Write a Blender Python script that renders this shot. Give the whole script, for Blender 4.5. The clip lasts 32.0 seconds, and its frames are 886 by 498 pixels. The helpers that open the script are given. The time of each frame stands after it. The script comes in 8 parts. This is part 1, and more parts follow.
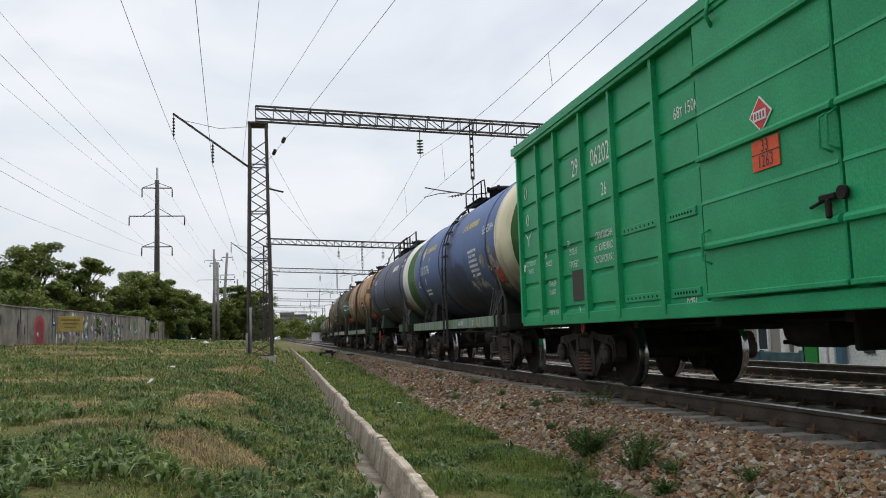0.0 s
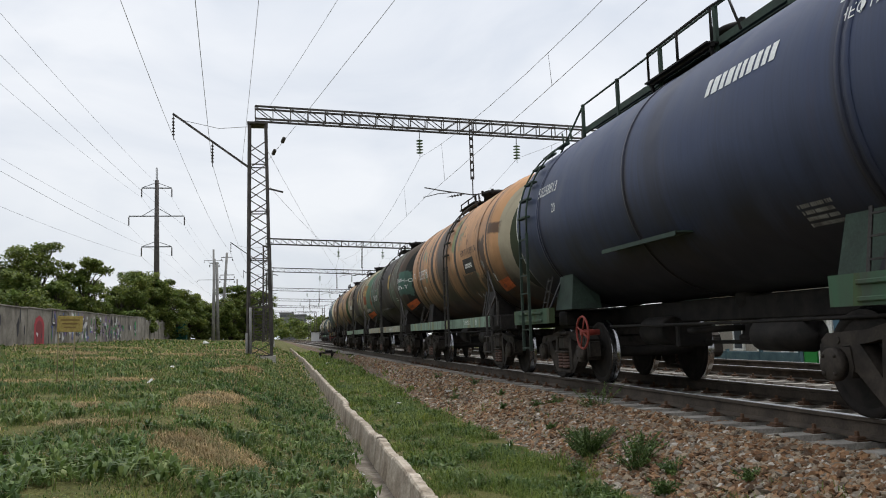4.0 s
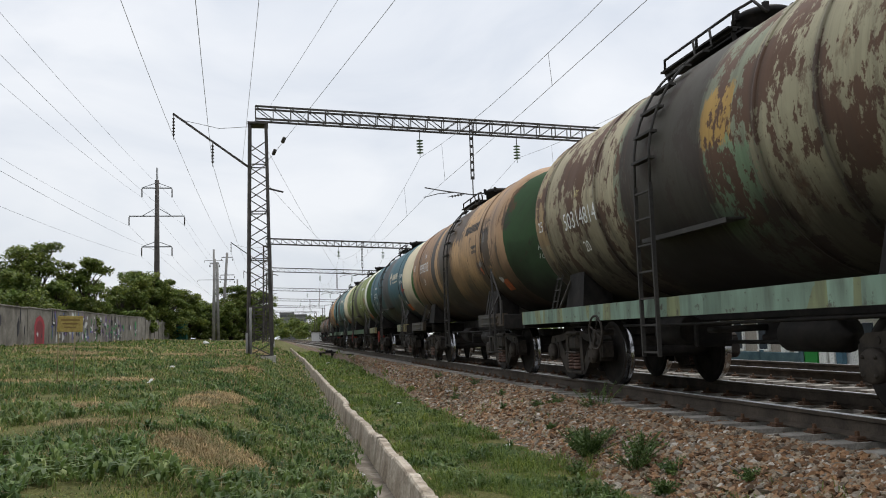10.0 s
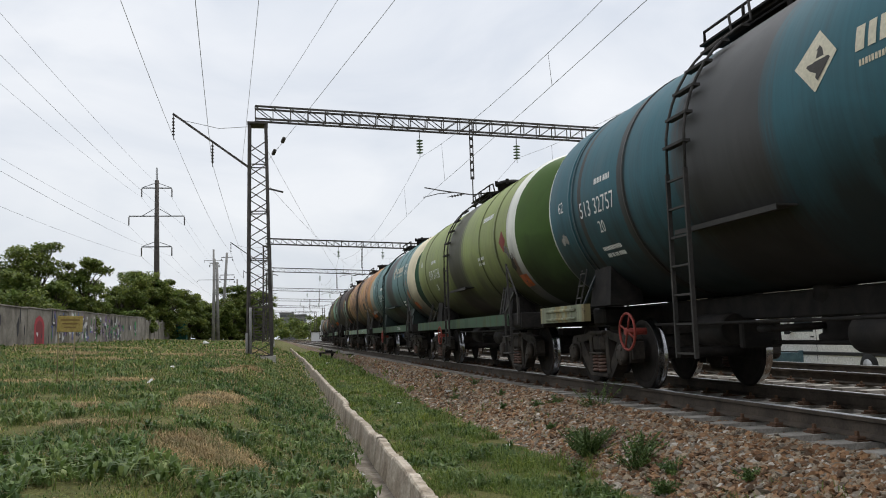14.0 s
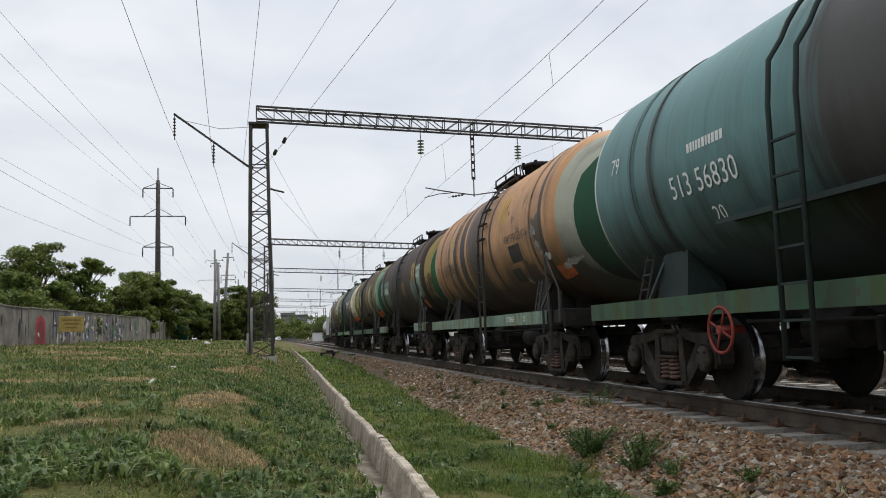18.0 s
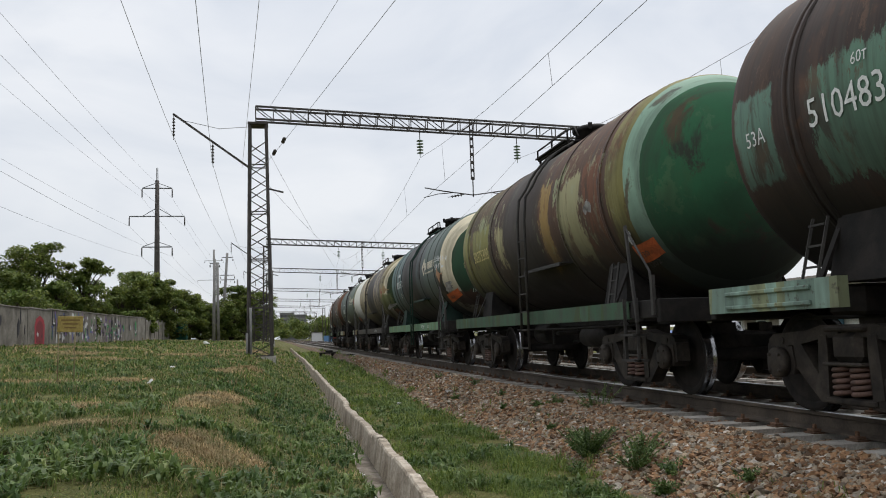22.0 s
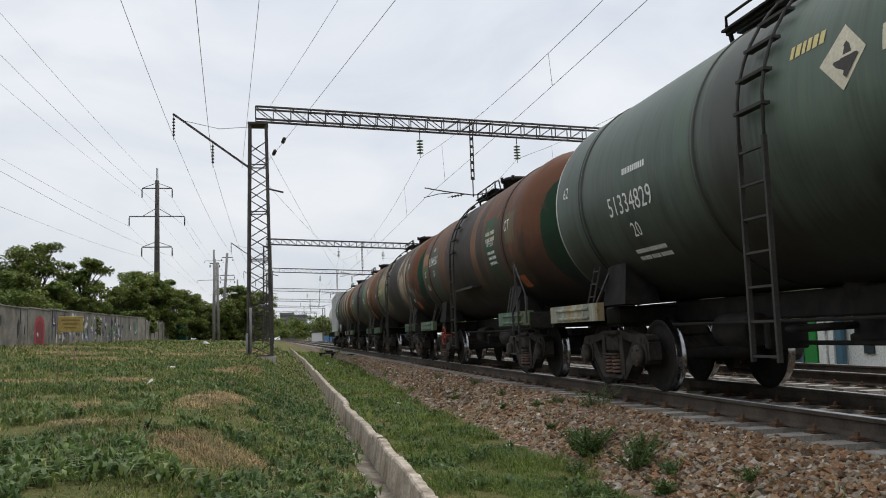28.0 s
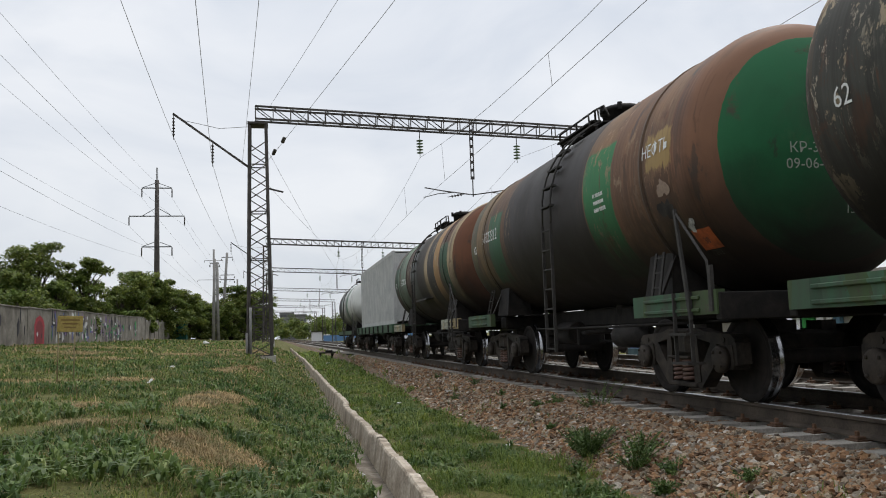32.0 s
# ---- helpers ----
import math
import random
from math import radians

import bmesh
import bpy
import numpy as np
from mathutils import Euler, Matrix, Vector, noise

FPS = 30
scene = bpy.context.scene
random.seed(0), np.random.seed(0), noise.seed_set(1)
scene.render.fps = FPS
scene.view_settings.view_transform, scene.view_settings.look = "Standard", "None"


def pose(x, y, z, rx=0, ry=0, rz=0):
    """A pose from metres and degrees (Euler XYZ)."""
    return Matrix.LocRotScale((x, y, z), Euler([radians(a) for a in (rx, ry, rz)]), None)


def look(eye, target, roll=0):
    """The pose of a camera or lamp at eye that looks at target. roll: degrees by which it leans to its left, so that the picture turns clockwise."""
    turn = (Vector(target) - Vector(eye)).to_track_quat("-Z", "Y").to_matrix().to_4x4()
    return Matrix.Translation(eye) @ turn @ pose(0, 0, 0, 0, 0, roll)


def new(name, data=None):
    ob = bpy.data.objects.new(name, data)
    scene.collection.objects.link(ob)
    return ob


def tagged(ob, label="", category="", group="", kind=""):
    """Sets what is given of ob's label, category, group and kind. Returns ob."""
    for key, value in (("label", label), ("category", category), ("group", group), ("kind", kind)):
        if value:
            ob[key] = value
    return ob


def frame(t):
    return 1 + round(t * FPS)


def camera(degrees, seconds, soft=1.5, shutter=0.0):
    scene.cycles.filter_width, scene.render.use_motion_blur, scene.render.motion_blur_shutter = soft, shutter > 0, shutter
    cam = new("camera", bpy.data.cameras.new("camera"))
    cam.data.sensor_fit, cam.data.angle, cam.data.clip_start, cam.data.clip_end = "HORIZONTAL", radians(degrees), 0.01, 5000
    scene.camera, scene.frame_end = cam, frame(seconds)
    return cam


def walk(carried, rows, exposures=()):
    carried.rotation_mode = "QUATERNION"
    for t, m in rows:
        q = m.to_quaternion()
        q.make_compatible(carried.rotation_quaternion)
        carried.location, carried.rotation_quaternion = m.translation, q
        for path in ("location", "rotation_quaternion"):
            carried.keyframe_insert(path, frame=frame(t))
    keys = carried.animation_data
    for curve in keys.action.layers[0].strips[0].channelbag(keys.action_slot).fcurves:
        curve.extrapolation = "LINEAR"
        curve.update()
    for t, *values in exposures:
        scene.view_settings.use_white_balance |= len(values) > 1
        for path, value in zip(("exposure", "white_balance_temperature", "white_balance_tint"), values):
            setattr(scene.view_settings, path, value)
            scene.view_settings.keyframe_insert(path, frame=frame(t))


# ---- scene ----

# ---- camera: on a low tripod beside the line, all but still ----
EYE = Vector((0.0, 0.0, 0.843))
YAW, PITCH, ROLL = 11.70, 5.84, 1.865


def aim(sway=0.0, lift=0.0):
    """The camera's pose; sway and lift are small turns in degrees."""
    a, b = radians(YAW - sway), radians(PITCH + lift)
    way = Vector((math.sin(a) * math.cos(b), math.cos(a) * math.cos(b), math.sin(b)))
    return look(EYE, EYE + way, -ROLL)


cam = camera(56.47, 32.0, 1.0)
walk(cam, [(0.0, aim(0.01)), (3.0, aim(0.0)), (6.0, aim(-0.027)), (9.0, aim(-0.02)), (10.5, aim(0.01)),
           (13.0, aim(-0.027)), (14.5, aim(0.01)), (16.7, aim(0.066)), (18.5, aim(0.06, 0.02)), (21.0, aim(0.012, 0.02)),
           (25.0, aim(0.012, 0.0)), (28.0, aim(0.01, 0.02)), (30.8, aim(-0.02, 0.01)), (32.0, aim(0.0, 0.0))],
     [(0.0, 0.03), (8.0, 0.03), (19.0, -0.03), (24.0, -0.05), (32.0, -0.04)])

# ---- world, sun and exposure: thin bright overcast ----
SUN_EL, SUN_AZ = radians(62), radians(38)
world = bpy.data.worlds.new("sky")
scene.world = world
world.use_nodes = True


def build_world():
    nt = world.node_tree
    nt.nodes.clear()
    N = nt.nodes.new
    out, bg = N("ShaderNodeOutputWorld"), N("ShaderNodeBackground")
    sky = N("ShaderNodeTexSky")
    sky.sky_type, sky.sun_disc = "NISHITA", False
    sky.sun_elevation, sky.sun_rotation = SUN_EL, SUN_AZ
    sky.dust_density, sky.air_density = 2.0, 1.0
    dim = N("ShaderNodeMixRGB")
    dim.blend_type, dim.inputs[0].default_value = "MULTIPLY", 1.0
    dim.inputs[2].default_value = (0.10, 0.10, 0.10, 1)
    nt.links.new(sky.outputs[0], dim.inputs[1])
    co, mp = N("ShaderNodeTexCoord"), N("ShaderNodeMapping")
    mp.inputs["Scale"].default_value = (1.6, 1.6, 3.4)
    nt.links.new(co.outputs["Generated"], mp.inputs[0])
    n1 = N("ShaderNodeTexNoise")
    n1.inputs["Scale"].default_value, n1.inputs["Detail"].default_value = 2.3, 6.0
    n1.inputs["Distortion"].default_value = 0.6
    nt.links.new(mp.outputs[0], n1.inputs["Vector"])
    ramp = N("ShaderNodeValToRGB")
    ramp.color_ramp.elements[0].position, ramp.color_ramp.elements[0].color = 0.34, (0.76, 0.81, 0.89, 1)
    ramp.color_ramp.elements[1].position, ramp.color_ramp.elements[1].color = 0.66, (0.99, 1.01, 1.045, 1)
    nt.links.new(n1.outputs[0], ramp.inputs[0])
    mix = N("ShaderNodeMixRGB")
    mix.inputs[0].default_value = 0.86
    nt.links.new(dim.outputs[0], mix.inputs[1])
    nt.links.new(ramp.outputs[0], mix.inputs[2])
    # an overcast sky is brighter overhead
    sep = N("ShaderNodeSeparateXYZ")
    nt.links.new(co.outputs["Generated"], sep.inputs[0])
    lift = N("ShaderNodeValToRGB")
    els = lift.color_ramp.elements
    els[0].position, els[0].color = 0.0, (0.92, 0.92, 0.92, 1)
    els[1].position, els[1].color = 1.0, (1.75, 1.75, 1.75, 1)
    mid = els.new(0.42)
    mid.color = (1.0, 1.0, 1.0, 1)
    nt.links.new(sep.outputs[2], lift.inputs[0])
    grad = N("ShaderNodeMixRGB")
    grad.blend_type, grad.inputs[0].default_value = "MULTIPLY", 1.0
    nt.links.new(mix.outputs[0], grad.inputs[1])
    nt.links.new(lift.outputs[0], grad.inputs[2])
    nt.links.new(grad.outputs[0], bg.inputs[0])
    bg.inputs[1].default_value = 1.0
    nt.links.new(bg.outputs[0], out.inputs[0])


build_world()
sun = new("sun", bpy.data.lights.new("sun", "SUN"))
sun.data.energy, sun.data.angle, sun.data.color = 1.5, radians(14), (1.0, 0.96, 0.90)
sun.matrix_world = look((0, 0, 60), (-60 * math.sin(SUN_AZ) / math.tan(SUN_EL), -60 * math.cos(SUN_AZ) / math.tan(SUN_EL), 0))

# ---- the plan: the line runs along +y, rail tops at z = 0 ----
T1, T2, GAUGE = 5.855, 9.96, 0.79      # axes of the two tracks, half the gauge
RAIL_NEAR = T1 - GAUGE


def smooth(a, b, x):
    k = min(1.0, max(0.0, (x - a) / (b - a)))
    return k * k * (3 - 2 * k)


def route(y):
    """x of the train's way: the near track, then over the crossover to the second one and away."""
    if y < 57:
        return T1
    if y < 127:
        k = y - 57
        r = 70 * 70 / 4 / (T2 - T1)
        return T1 + (k * k / (2 * r) if k < 35 else (T2 - T1) - (70 - k) ** 2 / (2 * r))
    return T2 + (max(0.0, y - 140) ** 2) / 1300


def kerb_x(y):
    return 1.15 + 0.0135 * y if y < 45 else 1.4875 + 0.006 * y


def gz(x, y):
    """Height of the ground."""
    kx = kerb_x(y)
    bank = 0.12 + 0.058 * max(0.0, -1.0 - x) + 0.0045 * max(0.0, min(y, 110)) + 0.05 * noise.noise((x * 0.35, y * 0.25, 3))
    low = -0.60 + 0.03 * noise.noise((x * 0.8, y * 0.6, 7))
    if x < kx - 0.43:
        z = low + 0.10 + (bank - low - 0.10) * smooth(kx - 0.43, -1.0, x) if x > -1.0 else bank
    elif x < kx + 0.06:
        z = -0.92
    else:
        z = low
    if x < -14:
        z = min(z, 0.12 + 0.058 * 13 + 0.0045 * max(0.0, min(y, 110)))
    far = smooth(110, 260, y)
    return z * (1 - far) + far * (-0.5 if x > 0 else 0.3)

# ---- materials ----
def shade(name, rough=0.7, metal=0.0, spec=0.22):
    m = bpy.data.materials.new(name)
    m.use_nodes = True
    nt = m.node_tree
    b = nt.nodes["Principled BSDF"]
    b.inputs["Roughness"].default_value, b.inputs["Metallic"].default_value = rough, metal
    b.inputs["Specular IOR Level"].default_value = spec
    return m, nt, b


def node(nt, kind, **values):
    n = nt.nodes.new(kind)
    for key, value in values.items():
        n.inputs[key].default_value = value
    return n


def noise_of(nt, scale, detail=4.0, coord="Object", stretch=None, rough=0.55, dist=0.0):
    co = nt.nodes.new("ShaderNodeTexCoord")
    src = co.outputs[coord]
    if stretch:
        mp = nt.nodes.new("ShaderNodeMapping")
        mp.inputs["Scale"].default_value = stretch
        nt.links.new(src, mp.inputs[0])
        src = mp.outputs[0]
    n = node(nt, "ShaderNodeTexNoise", Scale=scale, Detail=detail, Roughness=rough, Distortion=dist)
    nt.links.new(src, n.inputs["Vector"])
    return n.outputs[0]


def ramp_of(nt, src, stops, mode="LINEAR"):
    r = nt.nodes.new("ShaderNodeValToRGB")
    r.color_ramp.interpolation = mode
    while len(r.color_ramp.elements) < len(stops):
        r.color_ramp.elements.new(0.5)
    for e, (p, c) in zip(r.color_ramp.elements, stops):
        e.position = p
        e.color = (*c, 1) if len(c) == 3 else c
    nt.links.new(src, r.inputs[0])
    return r.outputs[0]


def mix_of(nt, fac, a, b, mode="MIX"):
    m = nt.nodes.new("ShaderNodeMixRGB")
    m.blend_type = mode
    for sock, v in zip(m.inputs, (fac, a, b)):
        if isinstance(v, (int, float)):
            sock.default_value = v
        elif isinstance(v, tuple):
            sock.default_value = (*v, 1)
        else:
            nt.links.new(v, sock)
    return m.outputs[0]


def math_of(nt, op, a, b=0.0):
    m = nt.nodes.new("ShaderNodeMath")
    m.operation = op
    for sock, v in zip(m.inputs, (a, b)):
        if isinstance(v, (int, float)):
            sock.default_value = v
        else:
            nt.links.new(v, sock)
    return m.outputs[0]


def bump_of(nt, b, src, strength=0.3, dist=0.01):
    n = node(nt, "ShaderNodeBump", Strength=strength, Distance=dist)
    nt.links.new(src, n.inputs["Height"])
    nt.links.new(n.outputs[0], b.inputs["Normal"])


def worn(name, col, col2, rough=0.7, metal=0.0, scale=6.0, fine=60.0, bump=0.25, dist=0.006, vary=0.0, dark=0.7):
    """A surface of two mingled tones with fine grain."""
    m, nt, b = shade(name, rough, metal)
    big = noise_of(nt, scale, 5.0, dist=0.5)
    small = noise_of(nt, fine, 3.0)
    c = ramp_of(nt, big, [(0.35, col), (0.68, col2)])
    g = ramp_of(nt, small, [(0.3, (dark,) * 3), (0.7, (1.08,) * 3)])
    c = mix_of(nt, 1.0, c, g, "MULTIPLY")
    if vary:
        info = nt.nodes.new("ShaderNodeObjectInfo")
        r = ramp_of(nt, info.outputs["Random"], [(0.0, (1 - vary,) * 3), (1.0, (1 + vary,) * 3)])
        c = mix_of(nt, 1.0, c, r, "MULTIPLY")
    nt.links.new(c, b.inputs["Base Color"])
    rr = math_of(nt, "MULTIPLY_ADD", small, 0.25)
    rr.node.inputs[2].default_value = rough - 0.12
    nt.links.new(rr, b.inputs["Roughness"])
    bump_of(nt, b, small, bump, dist)
    return m


def plain(name, col, rough=0.6, metal=0.0):
    m, nt, b = shade(name, rough, metal)
    g = ramp_of(nt, noise_of(nt, 30.0), [(0.3, tuple(0.85 * c for c in col)), (0.7, tuple(1.1 * c for c in col))])
    nt.links.new(g, b.inputs["Base Color"])
    return m


GRIME = worn("grimy_iron", (0.010, 0.009, 0.0085), (0.026, 0.022, 0.019), 0.75, 0.0, 5, 40)
CAST = worn("dusty_cast_steel", (0.014, 0.012, 0.0105), (0.058, 0.047, 0.038), 0.7, 0.0, 4, 35, 0.35)
WHEEL = worn("wheel_steel", (0.012, 0.0105, 0.0095), (0.028, 0.023, 0.020), 0.85, 0.0, 6, 50)
TREAD = worn("polished_tread", (0.24, 0.24, 0.245), (0.40, 0.40, 0.41), 0.2, 1.0, 8, 90, 0.05)
SPRING = worn("spring_steel", (0.085, 0.055, 0.045), (0.17, 0.10, 0.08), 0.65, 0.0, 9, 50)
RUSTY = worn("rusty_steel", (0.09, 0.055, 0.038), (0.17, 0.095, 0.055), 0.8, 0.1, 6, 50)
RED = plain("red_paint", (0.22, 0.04, 0.03), 0.55)
RUBBER = plain("black_rubber", (0.02, 0.02, 0.02), 0.6)
RAILTOP = worn("rail_head", (0.42, 0.42, 0.43), (0.58, 0.57, 0.56), 0.32, 1.0, 9, 60, 0.05)
RAILWEB = worn("rail_web", (0.05, 0.041, 0.033), (0.10, 0.08, 0.062), 0.8, 0.1, 3, 40)
SLEEPER = worn("sleeper_concrete", (0.27, 0.25, 0.22), (0.47, 0.44, 0.39), 0.9, 0, 5, 60, 0.4, 0.008, 0.12)
SILT = worn("channel_silt", (0.13, 0.105, 0.08), (0.30, 0.265, 0.22), 0.95, 0, 4, 30, 0.7, 0.02)
CONCRETE = worn("old_concrete", (0.36, 0.345, 0.32), (0.52, 0.50, 0.465), 0.9, 0, 2.2, 28, 0.5, 0.012, 0.08)
LATTICE = worn("weathered_lattice_paint", (0.055, 0.05, 0.046), (0.11, 0.097, 0.088), 0.7, 0.2, 3, 30)
LATTICE_PALE = worn("pale_lattice_paint", (0.14, 0.145, 0.15), (0.22, 0.225, 0.23), 0.6, 0.2, 3, 30)
POLE_C = worn("pole_concrete", (0.20, 0.195, 0.185), (0.29, 0.28, 0.265), 0.9, 0, 1.5, 25)
WIRE = plain("wire_metal", (0.30, 0.30, 0.31), 0.5, 0.2)
GLASS_INS = plain("insulator_glass", (0.16, 0.22, 0.15), 0.25)
WHITE_T = plain("white_lettering", (0.74, 0.75, 0.73), 0.6)
YELLOW_T = plain("yellow_lettering", (0.60, 0.50, 0.22), 0.6)
DARK_T = plain("dark_lettering", (0.06, 0.055, 0.05), 0.6)


def ground_material():
    m, nt, b = shade("turf_and_dirt", 0.95)
    big = noise_of(nt, 0.55, 6.0, dist=0.4)
    mid = noise_of(nt, 3.5, 5.0)
    fine = noise_of(nt, 40.0, 4.0)
    green = ramp_of(nt, mid, [(0.3, (0.075, 0.08, 0.018)), (0.7, (0.15, 0.14, 0.045))])
    dry = ramp_of(nt, mid, [(0.3, (0.16, 0.125, 0.065)), (0.7, (0.27, 0.21, 0.115))])
    c = mix_of(nt, ramp_of(nt, big, [(0.60, (0, 0, 0)), (0.72, (0.8, 0.8, 0.8))]), green, dry)
    c = mix_of(nt, 1.0, c, ramp_of(nt, fine, [(0.3, (0.55,) * 3), (0.7, (1.15,) * 3)]), "MULTIPLY")
    nt.links.new(c, b.inputs["Base Color"])
    bump_of(nt, b, fine, 0.8, 0.04)
    return m


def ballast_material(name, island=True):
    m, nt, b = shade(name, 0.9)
    # the bed's lower factor paints in shadow for the gaps between loose stones
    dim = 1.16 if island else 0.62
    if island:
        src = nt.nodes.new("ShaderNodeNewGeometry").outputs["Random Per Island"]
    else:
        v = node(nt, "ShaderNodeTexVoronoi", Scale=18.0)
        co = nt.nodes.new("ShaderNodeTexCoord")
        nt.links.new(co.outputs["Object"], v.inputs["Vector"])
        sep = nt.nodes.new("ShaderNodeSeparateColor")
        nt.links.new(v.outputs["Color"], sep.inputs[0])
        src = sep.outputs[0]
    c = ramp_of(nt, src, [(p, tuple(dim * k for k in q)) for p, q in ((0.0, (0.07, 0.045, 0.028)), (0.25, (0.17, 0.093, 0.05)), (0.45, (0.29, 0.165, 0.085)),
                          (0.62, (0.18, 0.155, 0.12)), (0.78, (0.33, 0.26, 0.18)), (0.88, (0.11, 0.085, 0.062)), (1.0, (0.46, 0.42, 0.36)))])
    fine = noise_of(nt, 55.0, 3.0)
    c = mix_of(nt, 1.0, c, ramp_of(nt, fine, [(0.25, (0.7,) * 3), (0.75, (1.15,) * 3)]), "MULTIPLY")
    nt.links.new(c, b.inputs["Base Color"])
    bump_of(nt, b, fine, 0.5, 0.01)
    return m


def leaf_material(name, tones, rough=0.65, low=(0.62, 0.78, 0.55), high=(1.3, 1.15, 0.95), glow=0.35):
    """Thin leaves: tones vary leaf by leaf and in drifts over the ground, and light comes through them."""
    m, nt, b = shade(name, rough, 0, 0.3)
    src = nt.nodes.new("ShaderNodeNewGeometry").outputs["Random Per Island"]
    c = ramp_of(nt, src, [(i / (len(tones) - 1), t) for i, t in enumerate(tones)])
    c = mix_of(nt, 1.0, c, ramp_of(nt, noise_of(nt, 0.4, 3.0, dist=0.5), [(0.32, low), (0.68, high)]), "MULTIPLY")
    c = mix_of(nt, 1.0, c, ramp_of(nt, noise_of(nt, 2.3, 3.0), [(0.32, (0.5, 0.6, 0.55)), (0.68, (1.4, 1.32, 1.2))]), "MULTIPLY")
    nt.links.new(c, b.inputs["Base Color"])
    t = nt.nodes.new("ShaderNodeBsdfTranslucent")
    nt.links.new(c, t.inputs["Color"])
    x = nt.nodes.new("ShaderNodeMixShader")
    x.inputs[0].default_value = glow
    nt.links.new(b.outputs[0], x.inputs[1])
    nt.links.new(t.outputs[0], x.inputs[2])
    nt.links.new(x.outputs[0], nt.nodes["Material Output"].inputs["Surface"])
    return m


TURF = ground_material()
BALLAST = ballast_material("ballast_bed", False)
STONES = ballast_material("ballast_stones")
GRASS = leaf_material("grass_blades", [(0.030, 0.058, 0.016), (0.060, 0.100, 0.026), (0.094, 0.145, 0.036), (0.135, 0.185, 0.050), (0.18, 0.20, 0.075)])
LUSH = leaf_material("lush_grass", [(0.055, 0.09, 0.020), (0.09, 0.138, 0.030), (0.13, 0.185, 0.042), (0.18, 0.22, 0.06)], 0.6, (0.75, 0.85, 0.65), (1.25, 1.15, 0.95), 0.42)
DRYGRASS = leaf_material("dry_grass", [(0.21, 0.145, 0.08), (0.35, 0.255, 0.145), (0.46, 0.35, 0.21), (0.24, 0.20, 0.09)], 0.8, (0.75, 0.72, 0.68), (1.1, 1.1, 1.1), 0.2)
WEED = leaf_material("weed_leaves", [(0.05, 0.09, 0.032), (0.085, 0.14, 0.048), (0.125, 0.185, 0.07), (0.19, 0.25, 0.115)], 0.5)
LEAVES = leaf_material("tree_leaves", [(0.07, 0.095, 0.030), (0.115, 0.15, 0.045), (0.16, 0.20, 0.06), (0.20, 0.235, 0.085)], 0.6, glow=0.42)
BARK = worn("bark", (0.05, 0.04, 0.032), (0.09, 0.075, 0.06), 0.95, 0, 6, 40, 0.6, 0.02)


